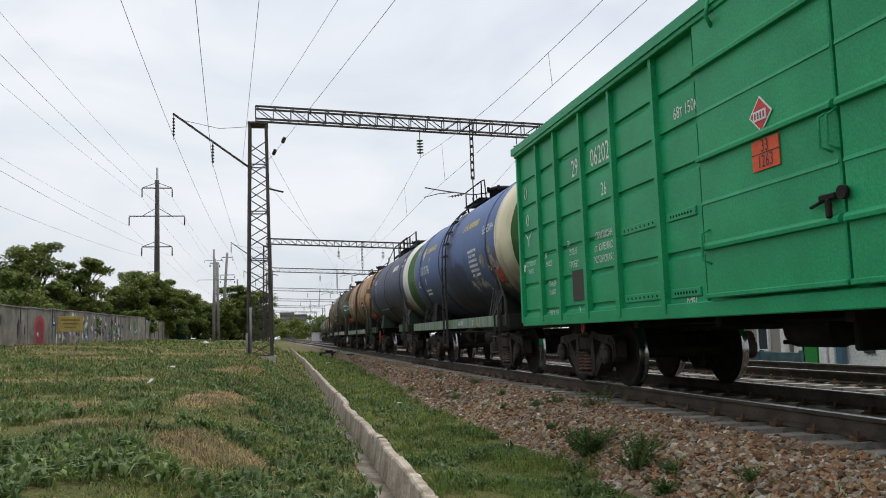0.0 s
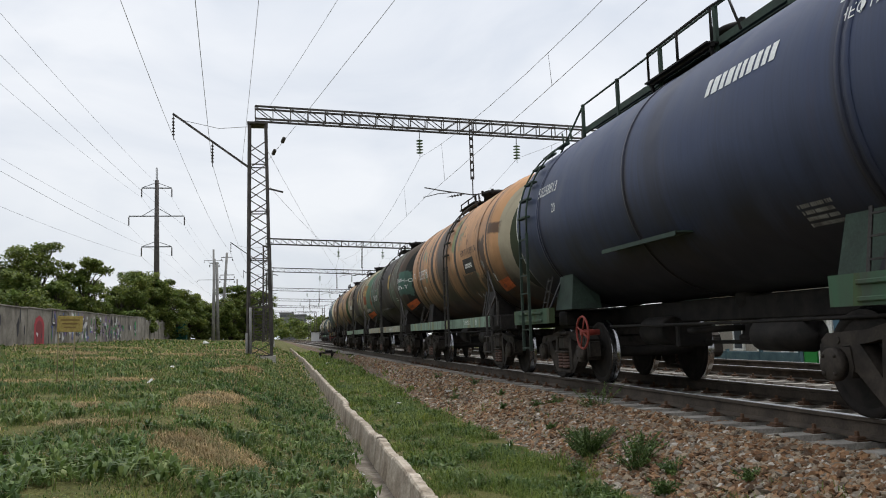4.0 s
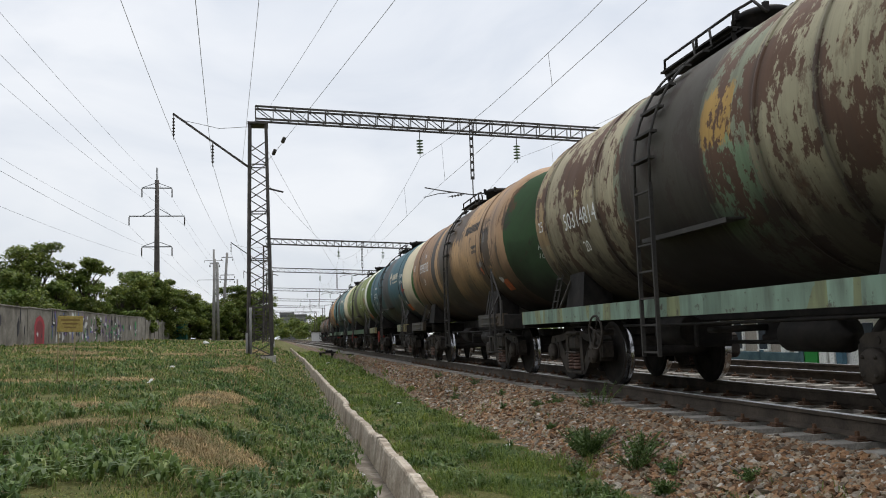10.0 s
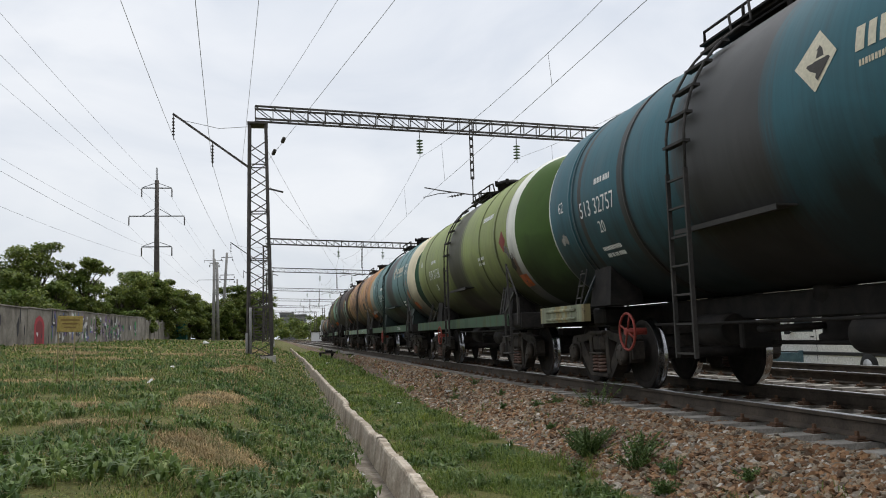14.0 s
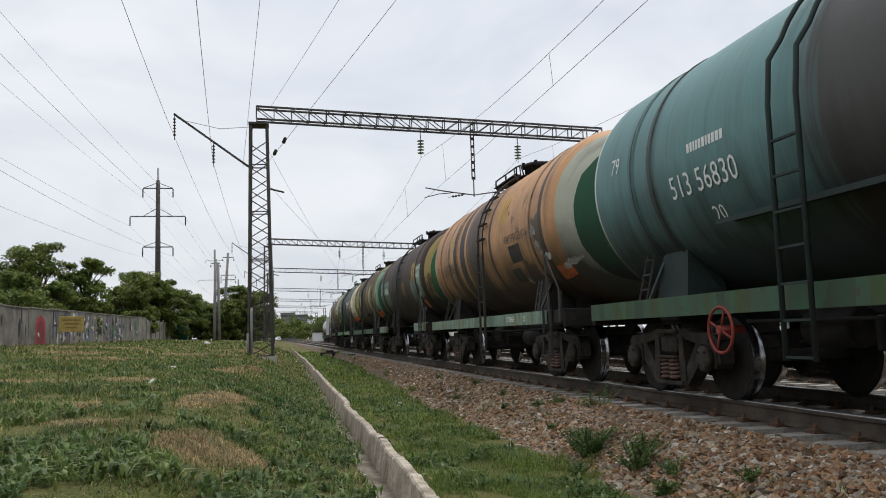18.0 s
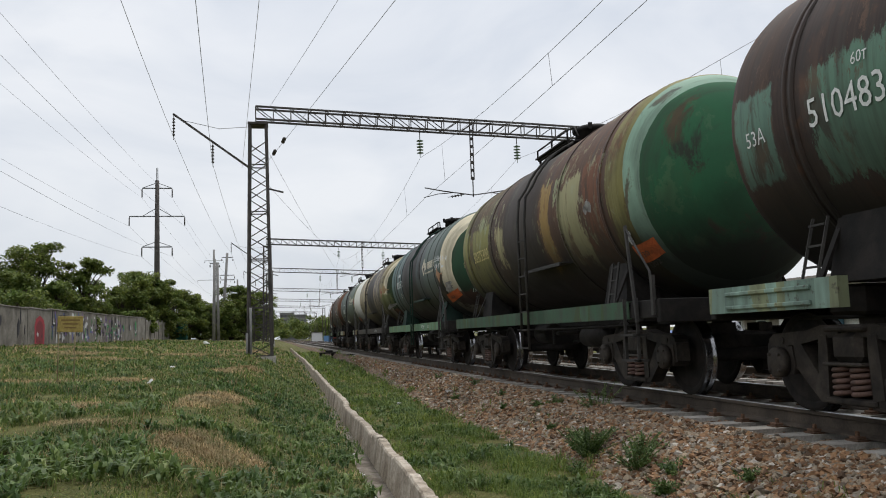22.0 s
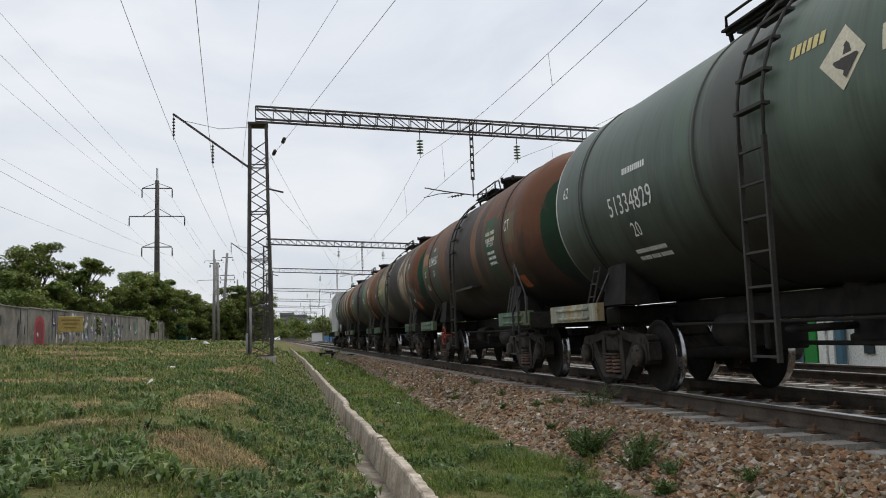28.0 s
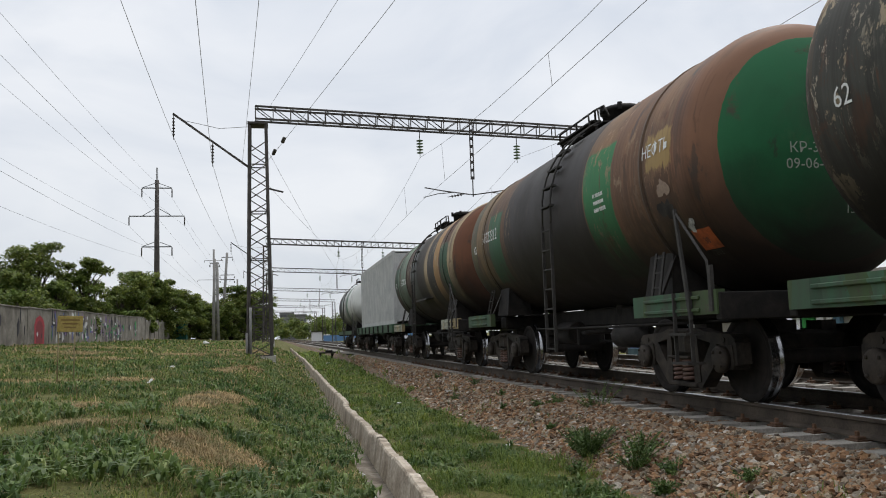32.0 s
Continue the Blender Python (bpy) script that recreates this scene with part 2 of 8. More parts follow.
# ---- mesh helpers ----
class Mesh:
    """Collects vertices and faces of one part."""

    def __init__(self):
        self.v, self.f, self.smooth = [], [], []

    def add(self, verts, faces, smooth=False):
        n = len(self.v)
        self.v.extend(tuple(p) for p in verts)
        self.f.extend(tuple(n + i for i in f) for f in faces)
        self.smooth.extend([smooth] * len(faces))
        return self

    def box(self, c, s, m=None, bevel=0.0):
        x, y, z = (k / 2 for k in s)
        if bevel:
            e = min(bevel, x * 0.9, y * 0.9, z * 0.9)
            vs = []
            for sx in (-1, 1):
                for sy in (-1, 1):
                    for sz in (-1, 1):
                        vs += [(sx * x, sy * (y - e), sz * (z - e)), (sx * (x - e), sy * y, sz * (z - e)), (sx * (x - e), sy * (y - e), sz * z)]
            bm = bmesh.new()
            for p in vs:
                bm.verts.new(p)
            bmesh.ops.convex_hull(bm, input=bm.verts)
            bm.verts.index_update()
            fs = [tuple(q.index for q in f.verts) for f in bm.faces]
            vs = [tuple(q.co) for q in bm.verts]
            bm.free()
        else:
            vs = [(a * x, b * y, d * z) for a in (-1, 1) for b in (-1, 1) for d in (-1, 1)]
            fs = [(0, 1, 3, 2), (4, 6, 7, 5), (0, 4, 5, 1), (2, 3, 7, 6), (0, 2, 6, 4), (1, 5, 7, 3)]
        m = m or Matrix()
        c = Vector(c)
        return self.add([(m @ Vector(p)) + c for p in vs], fs)

    def bar(self, a, b, w, h=None):
        """A square bar from a to b."""
        a, b = Vector(a), Vector(b)
        d = b - a
        q = d.to_track_quat("Z", "Y").to_matrix()
        return self.box((a + b) / 2, (w, h or w, d.length), q)

    def tube(self, pts, r, seg=8, cap=True, smooth=True):
        """A round tube along points; r is one radius or one for each point."""
        pts = [Vector(p) for p in pts]
        rs = r if isinstance(r, (list, tuple)) else [r] * len(pts)
        vs, fs = [], []
        up = Vector((0, 0, 1))
        side = None
        for i, p in enumerate(pts):
            d = (pts[min(i + 1, len(pts) - 1)] - pts[max(i - 1, 0)]).normalized()
            if side is None:
                side = d.cross(up if abs(d.z) < 0.95 else Vector((1, 0, 0))).normalized()
            else:
                side = (side - d * side.dot(d)).normalized()
            o = d.cross(side)
            vs += [p + (side * math.cos(2 * math.pi * k / seg) + o * math.sin(2 * math.pi * k / seg)) * rs[i] for k in range(seg)]
        for i in range(len(pts) - 1):
            for k in range(seg):
                k2 = (k + 1) % seg
                fs.append((i * seg + k, i * seg + k2, (i + 1) * seg + k2, (i + 1) * seg + k))
        self.add(vs, fs, smooth)
        if cap:
            n = len(self.v) - len(vs)
            self.f += [tuple(n + k for k in range(seg))[::-1], tuple(n + (len(pts) - 1) * seg + k for k in range(seg))]
            self.smooth += [False, False]
        return self

    def lathe(self, prof, axis="y", seg=32, at=(0, 0, 0), smooth=True, cap=True):
        """A profile of (radius, along) turned about an axis through at."""
        vs, fs = [], []
        for r, a in prof:
            for k in range(seg):
                c, s = r * math.cos(2 * math.pi * k / seg), r * math.sin(2 * math.pi * k / seg)
                p = {"x": (a, c, s), "y": (c, a, s), "z": (c, s, a)}[axis]
                vs.append((p[0] + at[0], p[1] + at[1], p[2] + at[2]))
        for i in range(len(prof) - 1):
            for k in range(seg):
                k2 = (k + 1) % seg
                fs.append((i * seg + k, i * seg + k2, (i + 1) * seg + k2, (i + 1) * seg + k))
        self.add(vs, fs, smooth)
        for i, rev in ((0, True), (len(prof) - 1, False)) if cap else ():
            if prof[i][0] > 1e-4:
                n = len(self.v) - len(vs) + i * seg
                ring = tuple(n + k for k in range(seg))
                self.f.append(ring[::-1] if rev else ring)
                self.smooth.append(False)
        return self

    def slab(self, outline, axis, a, b, smooth=False):
        """An outline (list of 2D points) drawn out along an axis from a to b."""
        n = len(outline)
        put = {"x": lambda u, w, t: (t, u, w), "y": lambda u, w, t: (u, t, w), "z": lambda u, w, t: (u, w, t)}[axis]
        vs = [put(u, w, a) for u, w in outline] + [put(u, w, b) for u, w in outline]
        fs = [tuple(range(n))[::-1], tuple(range(n, 2 * n))]
        fs += [(i, (i + 1) % n, n + (i + 1) % n, n + i) for i in range(n)]
        return self.add(vs, fs, smooth)

    def data(self, name, material):
        me = bpy.data.meshes.new(name)
        me.from_pydata(self.v, [], self.f)
        me.polygons.foreach_set("use_smooth", self.smooth)
        me.materials.append(material)
        if len(self.f) < 4000:
            bm = bmesh.new()
            bm.from_mesh(me)
            bmesh.ops.recalc_face_normals(bm, faces=bm.faces)
            bm.to_mesh(me)
            bm.free()
        me.update()
        return me


def part(name, mesh, material, parent=None, label="", at=None, kind=""):
    """Links a Mesh (or ready mesh data) as one object, under a thing or a part."""
    data = mesh.data(name, material) if isinstance(mesh, Mesh) else mesh
    ob = new(name, data)
    if parent is not None:
        ob.parent = parent
    if at is not None:
        ob.matrix_basis = at if isinstance(at, Matrix) else Matrix.Translation(at)
    return tagged(ob, label, kind=kind)


def thing(name, label, category, group="", at=None):
    ob = new(name)
    ob.empty_display_size = 0.3
    if at is not None:
        ob.matrix_basis = at if isinstance(at, Matrix) else Matrix.Translation(at)
    return tagged(ob, label, category, group)


def lettering(text, size, material, parent, at, name="lettering", shear=0.0, spread=1.0):
    """Flat painted writing as a mesh."""
    cu = bpy.data.curves.new("text", "FONT")
    cu.body, cu.size, cu.align_x, cu.align_y, cu.shear = text, size, "CENTER", "CENTER", shear
    cu.space_character, cu.resolution_u, cu.extrude = spread, 2, 0.0
    tmp = bpy.data.objects.new("text", cu)
    scene.collection.objects.link(tmp)
    bpy.context.view_layer.update()
    me = bpy.data.meshes.new_from_object(tmp)
    bpy.data.objects.remove(tmp)
    bpy.data.curves.remove(cu)
    me.materials.clear()
    me.materials.append(material)
    return me


# ---- the ground, one sheet out to the horizon ----
def build_ground():
    offs = [-900, -400, -200, -110, -60, -40, -30, -24, -20, -17, -15, -13.5, -12, -10.5, -9, -8, -7, -6, -5.2, -4.4, -3.7, -3.1, -2.6,
            -2.1, -1.7, -1.3, -1.0, -0.75, -0.55, -0.45, -0.41, -0.2, 0.02, 0.07, 0.3, 0.7, 1.2, 1.8, 2.6, 4, 6, 9, 13, 18, 24, 32, 45, 70, 110, 200, 400, 900]
    ys = [-600, -200, -80, -40, -20, -10, -4]
    y = 0.0
    while y < 2500:
        ys.append(y)
        y += 0.35 if y < 16 else 0.7 if y < 34 else 2.0 if y < 70 else 6 if y < 130 else 30 if y < 400 else 300
    g = Mesh()
    vs = [(kerb_x(max(0, min(y, 120))) + o, y, gz(kerb_x(max(0, min(y, 120))) + o, max(y, 0))) for y in ys for o in offs]
    n = len(offs)
    fs = [(j * n + i, j * n + i + 1, (j + 1) * n + i + 1, (j + 1) * n + i) for j in range(len(ys) - 1) for i in range(n - 1)]
    g.add(vs, fs, True)
    tagged(part("ground", g, TURF), "uneven grassy ground with dry straw patches beside the railway", "ground", kind="structure")


build_ground()


# ---- trackbed and rails ----
def ballast_edge(y):
    return 3.0 + max(0.0, 0.036 * (y - 16.0)) if y < 45 else 4.05


def bed_z(x, y):
    """Top of the ballast across the line."""
    e = ballast_edge(y)
    top = T1 - 1.75
    if x < top:
        return -0.66 + 0.385 * smooth(e - 0.1, top, x) + 0.015
    return -0.275


def build_bed():
    b = Mesh()
    ys = [-40 + 2 * i for i in range(20)] + [0.4 * i for i in range(60)] + [24 + 2 * i for i in range(40)] + [104 + 20 * i for i in range(60)]
    vs, n = [], 14
    for y in ys:
        e = ballast_edge(max(y, 0))
        xs = [e - 0.1, e + 0.35, e + 0.7, e + 1.05, max(e + 1.2, T1 - 1.75), T1 - 0.9, T1 + 0.9, T1 + 1.75, T2 - 1.75, T2 - 0.9, T2 + 0.9, T2 + 1.7, T2 + 2.4, T2 + 3.2]
        for i, x in enumerate(xs):
            z = bed_z(x, y) if i < 11 else (-0.275, -0.5, -0.68)[i - 11]
            vs.append((x, y, z + 0.012 * noise.noise((x * 3, y * 3, 0))))
    fs = [(j * n + i, j * n + i + 1, (j + 1) * n + i + 1, (j + 1) * n + i) for j in range(len(ys) - 1) for i in range(n - 1)]
    b.add(vs, fs, True)
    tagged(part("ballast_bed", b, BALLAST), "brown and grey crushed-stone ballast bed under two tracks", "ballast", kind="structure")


build_bed()
# oily strips between the rails; their black also paints in the train's shadow
OILY_SHADED = worn("oily_shaded_ballast", (0.018, 0.016, 0.015), (0.05, 0.045, 0.04), 0.9, 0, 5, 30, 0.8, 0.03)
for tx in (T1, T2):
    o = Mesh()
    oy = [-40 + 3 * i for i in range(80)]
    o.add([(tx + u, y, -0.262 + 0.01 * noise.noise((u * 4, y * 2, 3))) for y in oy for u in (-0.70, -0.3, 0.3, 0.70)],
          [(a * 4 + b, a * 4 + b + 1, (a + 1) * 4 + b + 1, (a + 1) * 4 + b) for a in range(len(oy) - 1) for b in range(3)], True)
    tagged(part("track_centre", o, OILY_SHADED), "oily ballast between the rails, with the shade under the train painted in", "ballast", kind="structure")
RAIL_PROF = [(-0.075, -0.18), (0.075, -0.18), (0.075, -0.165), (0.012, -0.14), (0.010, -0.045), (0.036, -0.035), (0.037, -0.006),
             (0.030, 0.0), (-0.030, 0.0), (-0.037, -0.006), (-0.036, -0.035), (-0.010, -0.045), (-0.012, -0.14), (-0.075, -0.165)]


def rail_along(name, xs_of, y0, y1, step, label, z=0.0):
    """A rail following x = xs_of(y); its worn running head is a part."""
    r, h = Mesh(), Mesh()
    ys = [y0 + (y1 - y0) * i / max(1, round((y1 - y0) / step)) for i in range(round((y1 - y0) / step) + 1)]
    n = len(RAIL_PROF)
    r.add([(xs_of(y) + u, y, w - 0.002 + z) for y in ys for u, w in RAIL_PROF],
          [(j * n + i, j * n + (i + 1) % n, (j + 1) * n + (i + 1) % n, (j + 1) * n + i) for j in range(len(ys) - 1) for i in range(n)])
    top = [(-0.030, -0.004), (0.030, -0.004), (0.028, 0.0025), (-0.028, 0.0025)]
    h.add([(xs_of(y) + u, y, w + z) for y in ys for u, w in top],
          [(j * 4 + i, j * 4 + (i + 1) % 4, (j + 1) * 4 + (i + 1) % 4, (j + 1) * 4 + i) for j in range(len(ys) - 1) for i in range(4)])
    ob = tagged(part(name, r, RAILWEB), label, "rail", "running rails", "structure")
    part("rail_head", h, RAILTOP, ob)
    return ob


for side in (-1, 1):
    rail_along("rail", lambda y: T1 + side * GAUGE, -40, 900, 40, "rusty brown steel rail with a bright running top")
    rail_along("rail", lambda y: T2 + side * GAUGE, -40, 900, 40, "rusty brown steel rail with a bright running top")
    rail_along("rail", lambda y: route(y) + side * GAUGE, 59, 136, 2.2, "rusty rail of the crossover turnout", -0.004)


def sleeper_data():
    s = Mesh()
    s.slab([(-0.15, -0.40), (0.15, -0.40), (0.125, -0.20), (-0.125, -0.20)], "x", -1.35, 1.35)
    return s.data("sleeper", SLEEPER)


def fastening_data():
    f = Mesh()
    for e in (-1, 1):
        f.box((e * 0.115, 0, -0.175), (0.10, 0.11, 0.03), bevel=0.008)
        f.lathe([(0.022, -0.16), (0.022, -0.12), (0.012, -0.115)], "z", 6, (e * 0.115, 0, 0), False)
    f.box((0, 0, -0.193), (0.36, 0.16, 0.016))
    return f.data("fastening", RUSTY)


def build_sleepers():
    me, fa = sleeper_data(), fastening_data()
    first = tagged(new("track_sleepers"), "row of grey concrete sleepers with bolted rail fastenings", "sleepers", kind="structure")
    for tx, y0, y1 in ((T1, 3.43, 46.0), (T2, 8.0, 46.0)):
        y = y0
        while y < y1:
            q = part("sleeper", me, SLEEPER, first, at=pose(tx + random.uniform(-0.02, 0.02), y, random.uniform(-0.008, 0.004), 0, 0, random.uniform(-0.6, 0.6)))
            if y < 30:
                for e in (-1, 1):
                    part("fastening", fa, RUSTY, q, at=(e * GAUGE, 0, 0))
            y += 0.6
    rest = Mesh()
    y = 46.3
    while y < 180:
        for tx in (T1, T2):
            rest.box((tx, y, -0.3), (2.7, 0.27, 0.2))
        y += 0.6
    part("far_sleepers", rest, SLEEPER, first, kind="stuff")


KERBC = worn("stained_kerb_concrete", (0.27, 0.22, 0.165), (0.56, 0.49, 0.40), 0.92, 0, 3.2, 30, 0.6, 0.015, 0.10, 0.6)


# ---- the drain beside the line: upright concrete edge slabs and a littered floor ----
def build_drain():
    d = tagged(new("drain"), "chipped concrete drainage channel with leaning edge slabs", "drain", kind="structure")
    y, i = -7.5, 0
    rnd = random.Random(5)
    while y < 110:
        ln = 3.0 if y < 60 else 6.0
        s = Mesh()
        n = 30 if y < 30 else 6
        top = -0.45 + rnd.uniform(-0.03, 0.02)
        lean, turn = rnd.uniform(-0.025, 0.01), 0.0135 + rnd.uniform(-0.008, 0.008)
        prof = []
        for k in range(n + 1):
            yy = k / n * (ln - 0.02)
            zz = top + 0.018 * noise.noise((y + yy, 9, 0)) * 2 - (rnd.random() ** 10) * 0.06 - (0.03 * rnd.random() if k in (0, n) else 0)
            off = turn * (yy - ln / 2)
            jag = rnd.uniform(-0.005, 0.005)
            prof.append([(off - 0.12, yy, -0.98), (off - 0.055 + lean, yy, zz - 0.02), (off - 0.04 + lean, yy, zz), (off + 0.045 + lean + jag, yy, zz + rnd.uniform(-0.008, 0.002)), (off + 0.06 + lean + jag, yy, zz - 0.03), (off + 0.06, yy, -0.98)])
        m = 6
        s.add([p for row in prof for p in row], [(a * m + b, a * m + b + 1, (a + 1) * m + b + 1, (a + 1) * m + b) for a in range(n) for b in range(m - 1)]
              + [tuple(range(m)), tuple(n * m + b for b in range(m))[::-1]])
        part("edge_slab", s, KERBC, d, at=(kerb_x(y) + 0.02, y, 0))
        y += ln
        i += 1
    f = Mesh()
    ys = [-8 + 0.5 * k for k in range(56)] + [20 + 5 * k for k in range(18)]
    f.add([(kerb_x(q) + o, q, -0.78 + 0.05 * noise.noise((o * 5, q * 2, 1))) for q in ys for o in (-0.45, -0.24, -0.03)],
          [(a * 3 + b, a * 3 + b + 1, (a + 1) * 3 + b + 1, (a + 1) * 3 + b) for a in range(len(ys) - 1) for b in range(2)], True)
    part("channel_floor", f, SILT, d, "dirty silted channel floor")


build_drain()


# ---- overhead line: lattice portals across both tracks ----
def lattice_mast(parent, x, y, z0, z1, w0, w1, mat, name="mast"):
    """A tapering four-legged lattice column in four legs and their bracing."""
    m = part(name, Mesh().box((x, y, z0 - 0.12), (w0 + 0.3, w0 + 0.3, 0.5)), CONCRETE, parent, "concrete footing")
    def corner(k, z):
        t = (z - z0) / (z1 - z0)
        w = (w0 + (w1 - w0) * t) / 2
        return Vector((x + w * (-1 if k in (0, 3) else 1), y + w * (-1 if k < 2 else 1), z))
    for k in range(4):
        part("leg", Mesh().bar(corner(k, z0), corner(k, z1), 0.09), mat, m)
    z, rows = z0 + 0.15, []
    while z < z1 - 0.3:
        rows.append(z)
        z += 0.46
    for k in range(4):
        b = Mesh()
        for i in range(len(rows) - 1):
            a, c = (k, (k + 1) % 4) if i % 2 else ((k + 1) % 4, k)
            bars = [(corner(a, rows[i]), corner(c, rows[i + 1]), 0.035)]
            if i % 4 == 0:
                bars.append((corner(k, rows[i]), corner((k + 1) % 4, rows[i]), 0.04))
            for q in bars:
                if y < 40:
                    part("brace", Mesh().bar(*q), mat, m)
                else:
                    b.bar(*q)
        if y > 40:
            part("bracing", b, mat, m, kind="stuff")
    part("cap", Mesh().box((x, y, z1 + 0.02), (w1 + 0.16, w1 + 0.16, 0.08)), mat, m)
    return m


def lattice_beam(parent, x0, x1, y, za, zb, drop, mat, detail=True):
    """The girder: chords and two laced faces; it sinks by drop towards x1."""
    bm = part("girder", Mesh(), mat, parent)
    hi, lo = Mesh(), Mesh()
    def P(x, top, fy):
        z = (zb if top else za) - drop * (x - x0) / (x1 - x0)
        return Vector((x, y + fy, z))
    bm.data = Mesh().bar(P(x0, 1, -0.22), P(x1, 1, -0.22), 0.07).bar(P(x0, 0, -0.22), P(x1, 0, -0.22), 0.07).bar(P(x0, 1, 0.22), P(x1, 1, 0.22), 0.07).bar(P(x0, 0, 0.22), P(x1, 0, 0.22), 0.07).data("girder", mat)
    n = max(4, round((x1 - x0) / 0.68))
    for fy in ((-0.22, 0.22) if detail else (-0.22,)):
        l = Mesh()
        for i in range(n):
            a, c = x0 + (x1 - x0) * i / n, x0 + (x1 - x0) * (i + 1) / n
            l.bar(P(a, 0, fy), P(a, 1, fy), 0.035)
            if i < n * 0.5:
                l.bar(P(a, 1, fy), P(c, 0, fy), 0.03)
            else:
                l.bar(P(a, 0, fy), P(c, 1, fy), 0.03)
        l.bar(P(x1, 0, fy), P(x1, 1, fy), 0.04)
        part("lacing", l, mat, bm, kind="stuff")
    return bm


def insulator(parent, p, n=5, r=0.075, name="insulator", mat=None):
    s = Mesh()
    prof = [(0.012, 0.12), (0.012, 0.02)]
    z = 0.0
    for i in range(n):
        prof += [(0.02, z), (r, z - 0.05), (r * 0.9, z - 0.065), (0.025, z - 0.07)]
        z -= 0.125
    prof += [(0.012, z), (0.012, z - 0.12)]
    s.lathe(prof, "z", 10)
    return part(name, s, mat or GLASS_INS, parent, "string of glass discs", at=p)


GANTRIES = [(32.5, 1), (76, 1), (107.5, 0), (150, 0), (190, 0), (229, 0), (274, 0), (320, 0)]


def build_gantry(y, detail):
    z0 = gz(-0.55, min(y, 110)) - 0.1
    g = thing("overhead_line_portal", "dark steel lattice portal carrying contact wires over two tracks", "gantry", "overhead line portals", (0, 0, 0))
    xm, xe = -0.53, 13.4
    lattice_mast(g, xm, y, z0, 9.2, 0.88, 0.62, LATTICE)
    lattice_mast(g, xe, y, -0.6, 8.75, 0.88, 0.62, LATTICE)
    lattice_beam(g, -0.62, 13.7, y, 9.42, 9.92, 0.62, LATTICE, detail)
    for tx in (T1 + 0.05, T2 + 0.05):
        zz = 9.42 - 0.62 * (tx + 0.6) / 14.3
        part("hanger", Mesh().bar((tx, y, zz), (tx, y, zz - 0.35), 0.03), LATTICE, g)
        insulator(g, (tx, y, zz - 0.40), 5, 0.15)
    post = part("drop_post", Mesh().bar((8.01, y, 9.55), (8.01, y, 7.1), 0.035, 0.06).bar((8.13, y, 9.55), (8.13, y, 7.1), 0.035, 0.06), LATTICE, g)
    for k in range(8):
        part("batten", Mesh().box((8.07, y, 7.16 + 0.33 * k), (0.14, 0.05, 0.12)), LATTICE, post)
    part("tie", Mesh().bar((8.07, y, 7.15), (8.07, y, 6.38), 0.04), LATTICE, post)
    insulator(post, (7.6, y, 6.47), 4, 0.06, "insulator", LATTICE).rotation_euler = (0, radians(80), 0)
    part("registration_arm", Mesh().tube([(8.05, y, 6.46), (6.8, y, 6.62), (6.05, y, 6.75)], 0.025, 6).tube([(7.2, y, 6.55), (6.6, y, 6.5), (6.0, y, 6.35)], 0.018, 6), LATTICE, post)
    part("registration_arm", Mesh().tube([(8.09, y, 6.46), (9.2, y, 6.62), (10.1, y, 6.75)], 0.025, 6).tube([(8.9, y, 6.55), (9.6, y, 6.5), (10.1, y, 6.35)], 0.018, 6), LATTICE, post)
    # bracket reaching away from the line for the feeder wires
    b = part("bracket", Mesh().bar((-0.85, y, 7.5), (-3.72, y, 9.6), 0.11, 0.07), LATTICE, g)
    part("stay", Mesh().tube([(-0.8, y, 9.15), (-2.0, y, 9.05), (-3.4, y, 9.36)], 0.012, 5), WIRE, b)
    for px, pz in ((-3.70, 9.55), (-2.25, 8.5)):
        insulator(b, (px, y, pz - 0.1), 6, 0.06, "insulator", LATTICE)
    part("bracket", Mesh().bar((-0.2, y, 6.7), (0.42, y, 6.55), 0.06), LATTICE, g)
    if y < 40:
        # cable pipes and a slatted guard at the foot of the near mast
        for px, za, zb in ((-0.86, z0, 2.05), (-1.0, z0, 1.1)):
            part("cable_pipe", Mesh().tube([(px, y - 0.46, za), (px, y - 0.46, zb)], 0.05, 8), POLE_C, g, "pale grey pipe")
        guard = part("cable_guard", Mesh().bar((-0.74, y - 0.44, 0.75), (-0.74, y - 0.44, 2.1), 0.04).bar((-0.34, y - 0.44, 0.75), (-0.34, y - 0.44, 2.1), 0.04), LATTICE, g)
        for k in range(11):
            part("slat", Mesh().box((-0.54, y - 0.47, 0.82 + 0.12 * k), (0.40, 0.02, 0.024)), LATTICE, guard)
        part("junction_box", Mesh().box((-0.12, y - 0.3, 3.1), (0.2, 0.2, 0.75), bevel=0.02), POLE_C, g)
    return g


for gy, gd in GANTRIES:
    build_gantry(gy, gd)


# ---- the train ----
def travelled(t):
    """Metres run since the start; the train gathers speed."""
    return 5.757 * t + 0.03805 * t * t / 2 + 0.00152 * t ** 3 / 6


WHEEL_R = 0.472
TANK_R, TANK_Z = 1.50, 2.71
# builds of tank: length over the ends, depth of the end, how square its shoulder is
BUILDS = {"long": (11.10, 0.55, 2.3), "late": (10.85, 0.55, 2.2), "mid": (10.62, 0.60, 2.1), "old": (10.15, 0.68, 2.0)}
SHELL = list(BUILDS["long"])      # the build in hand


def shell_r(y):
    """The tank's radius at a place along it."""
    length, head, square = SHELL
    d = (abs(y) - length / 2 + head) / head
    return TANK_R if d <= 0 else TANK_R * max(0.0, 1 - min(d, 1.0) ** square) ** (1 / square)


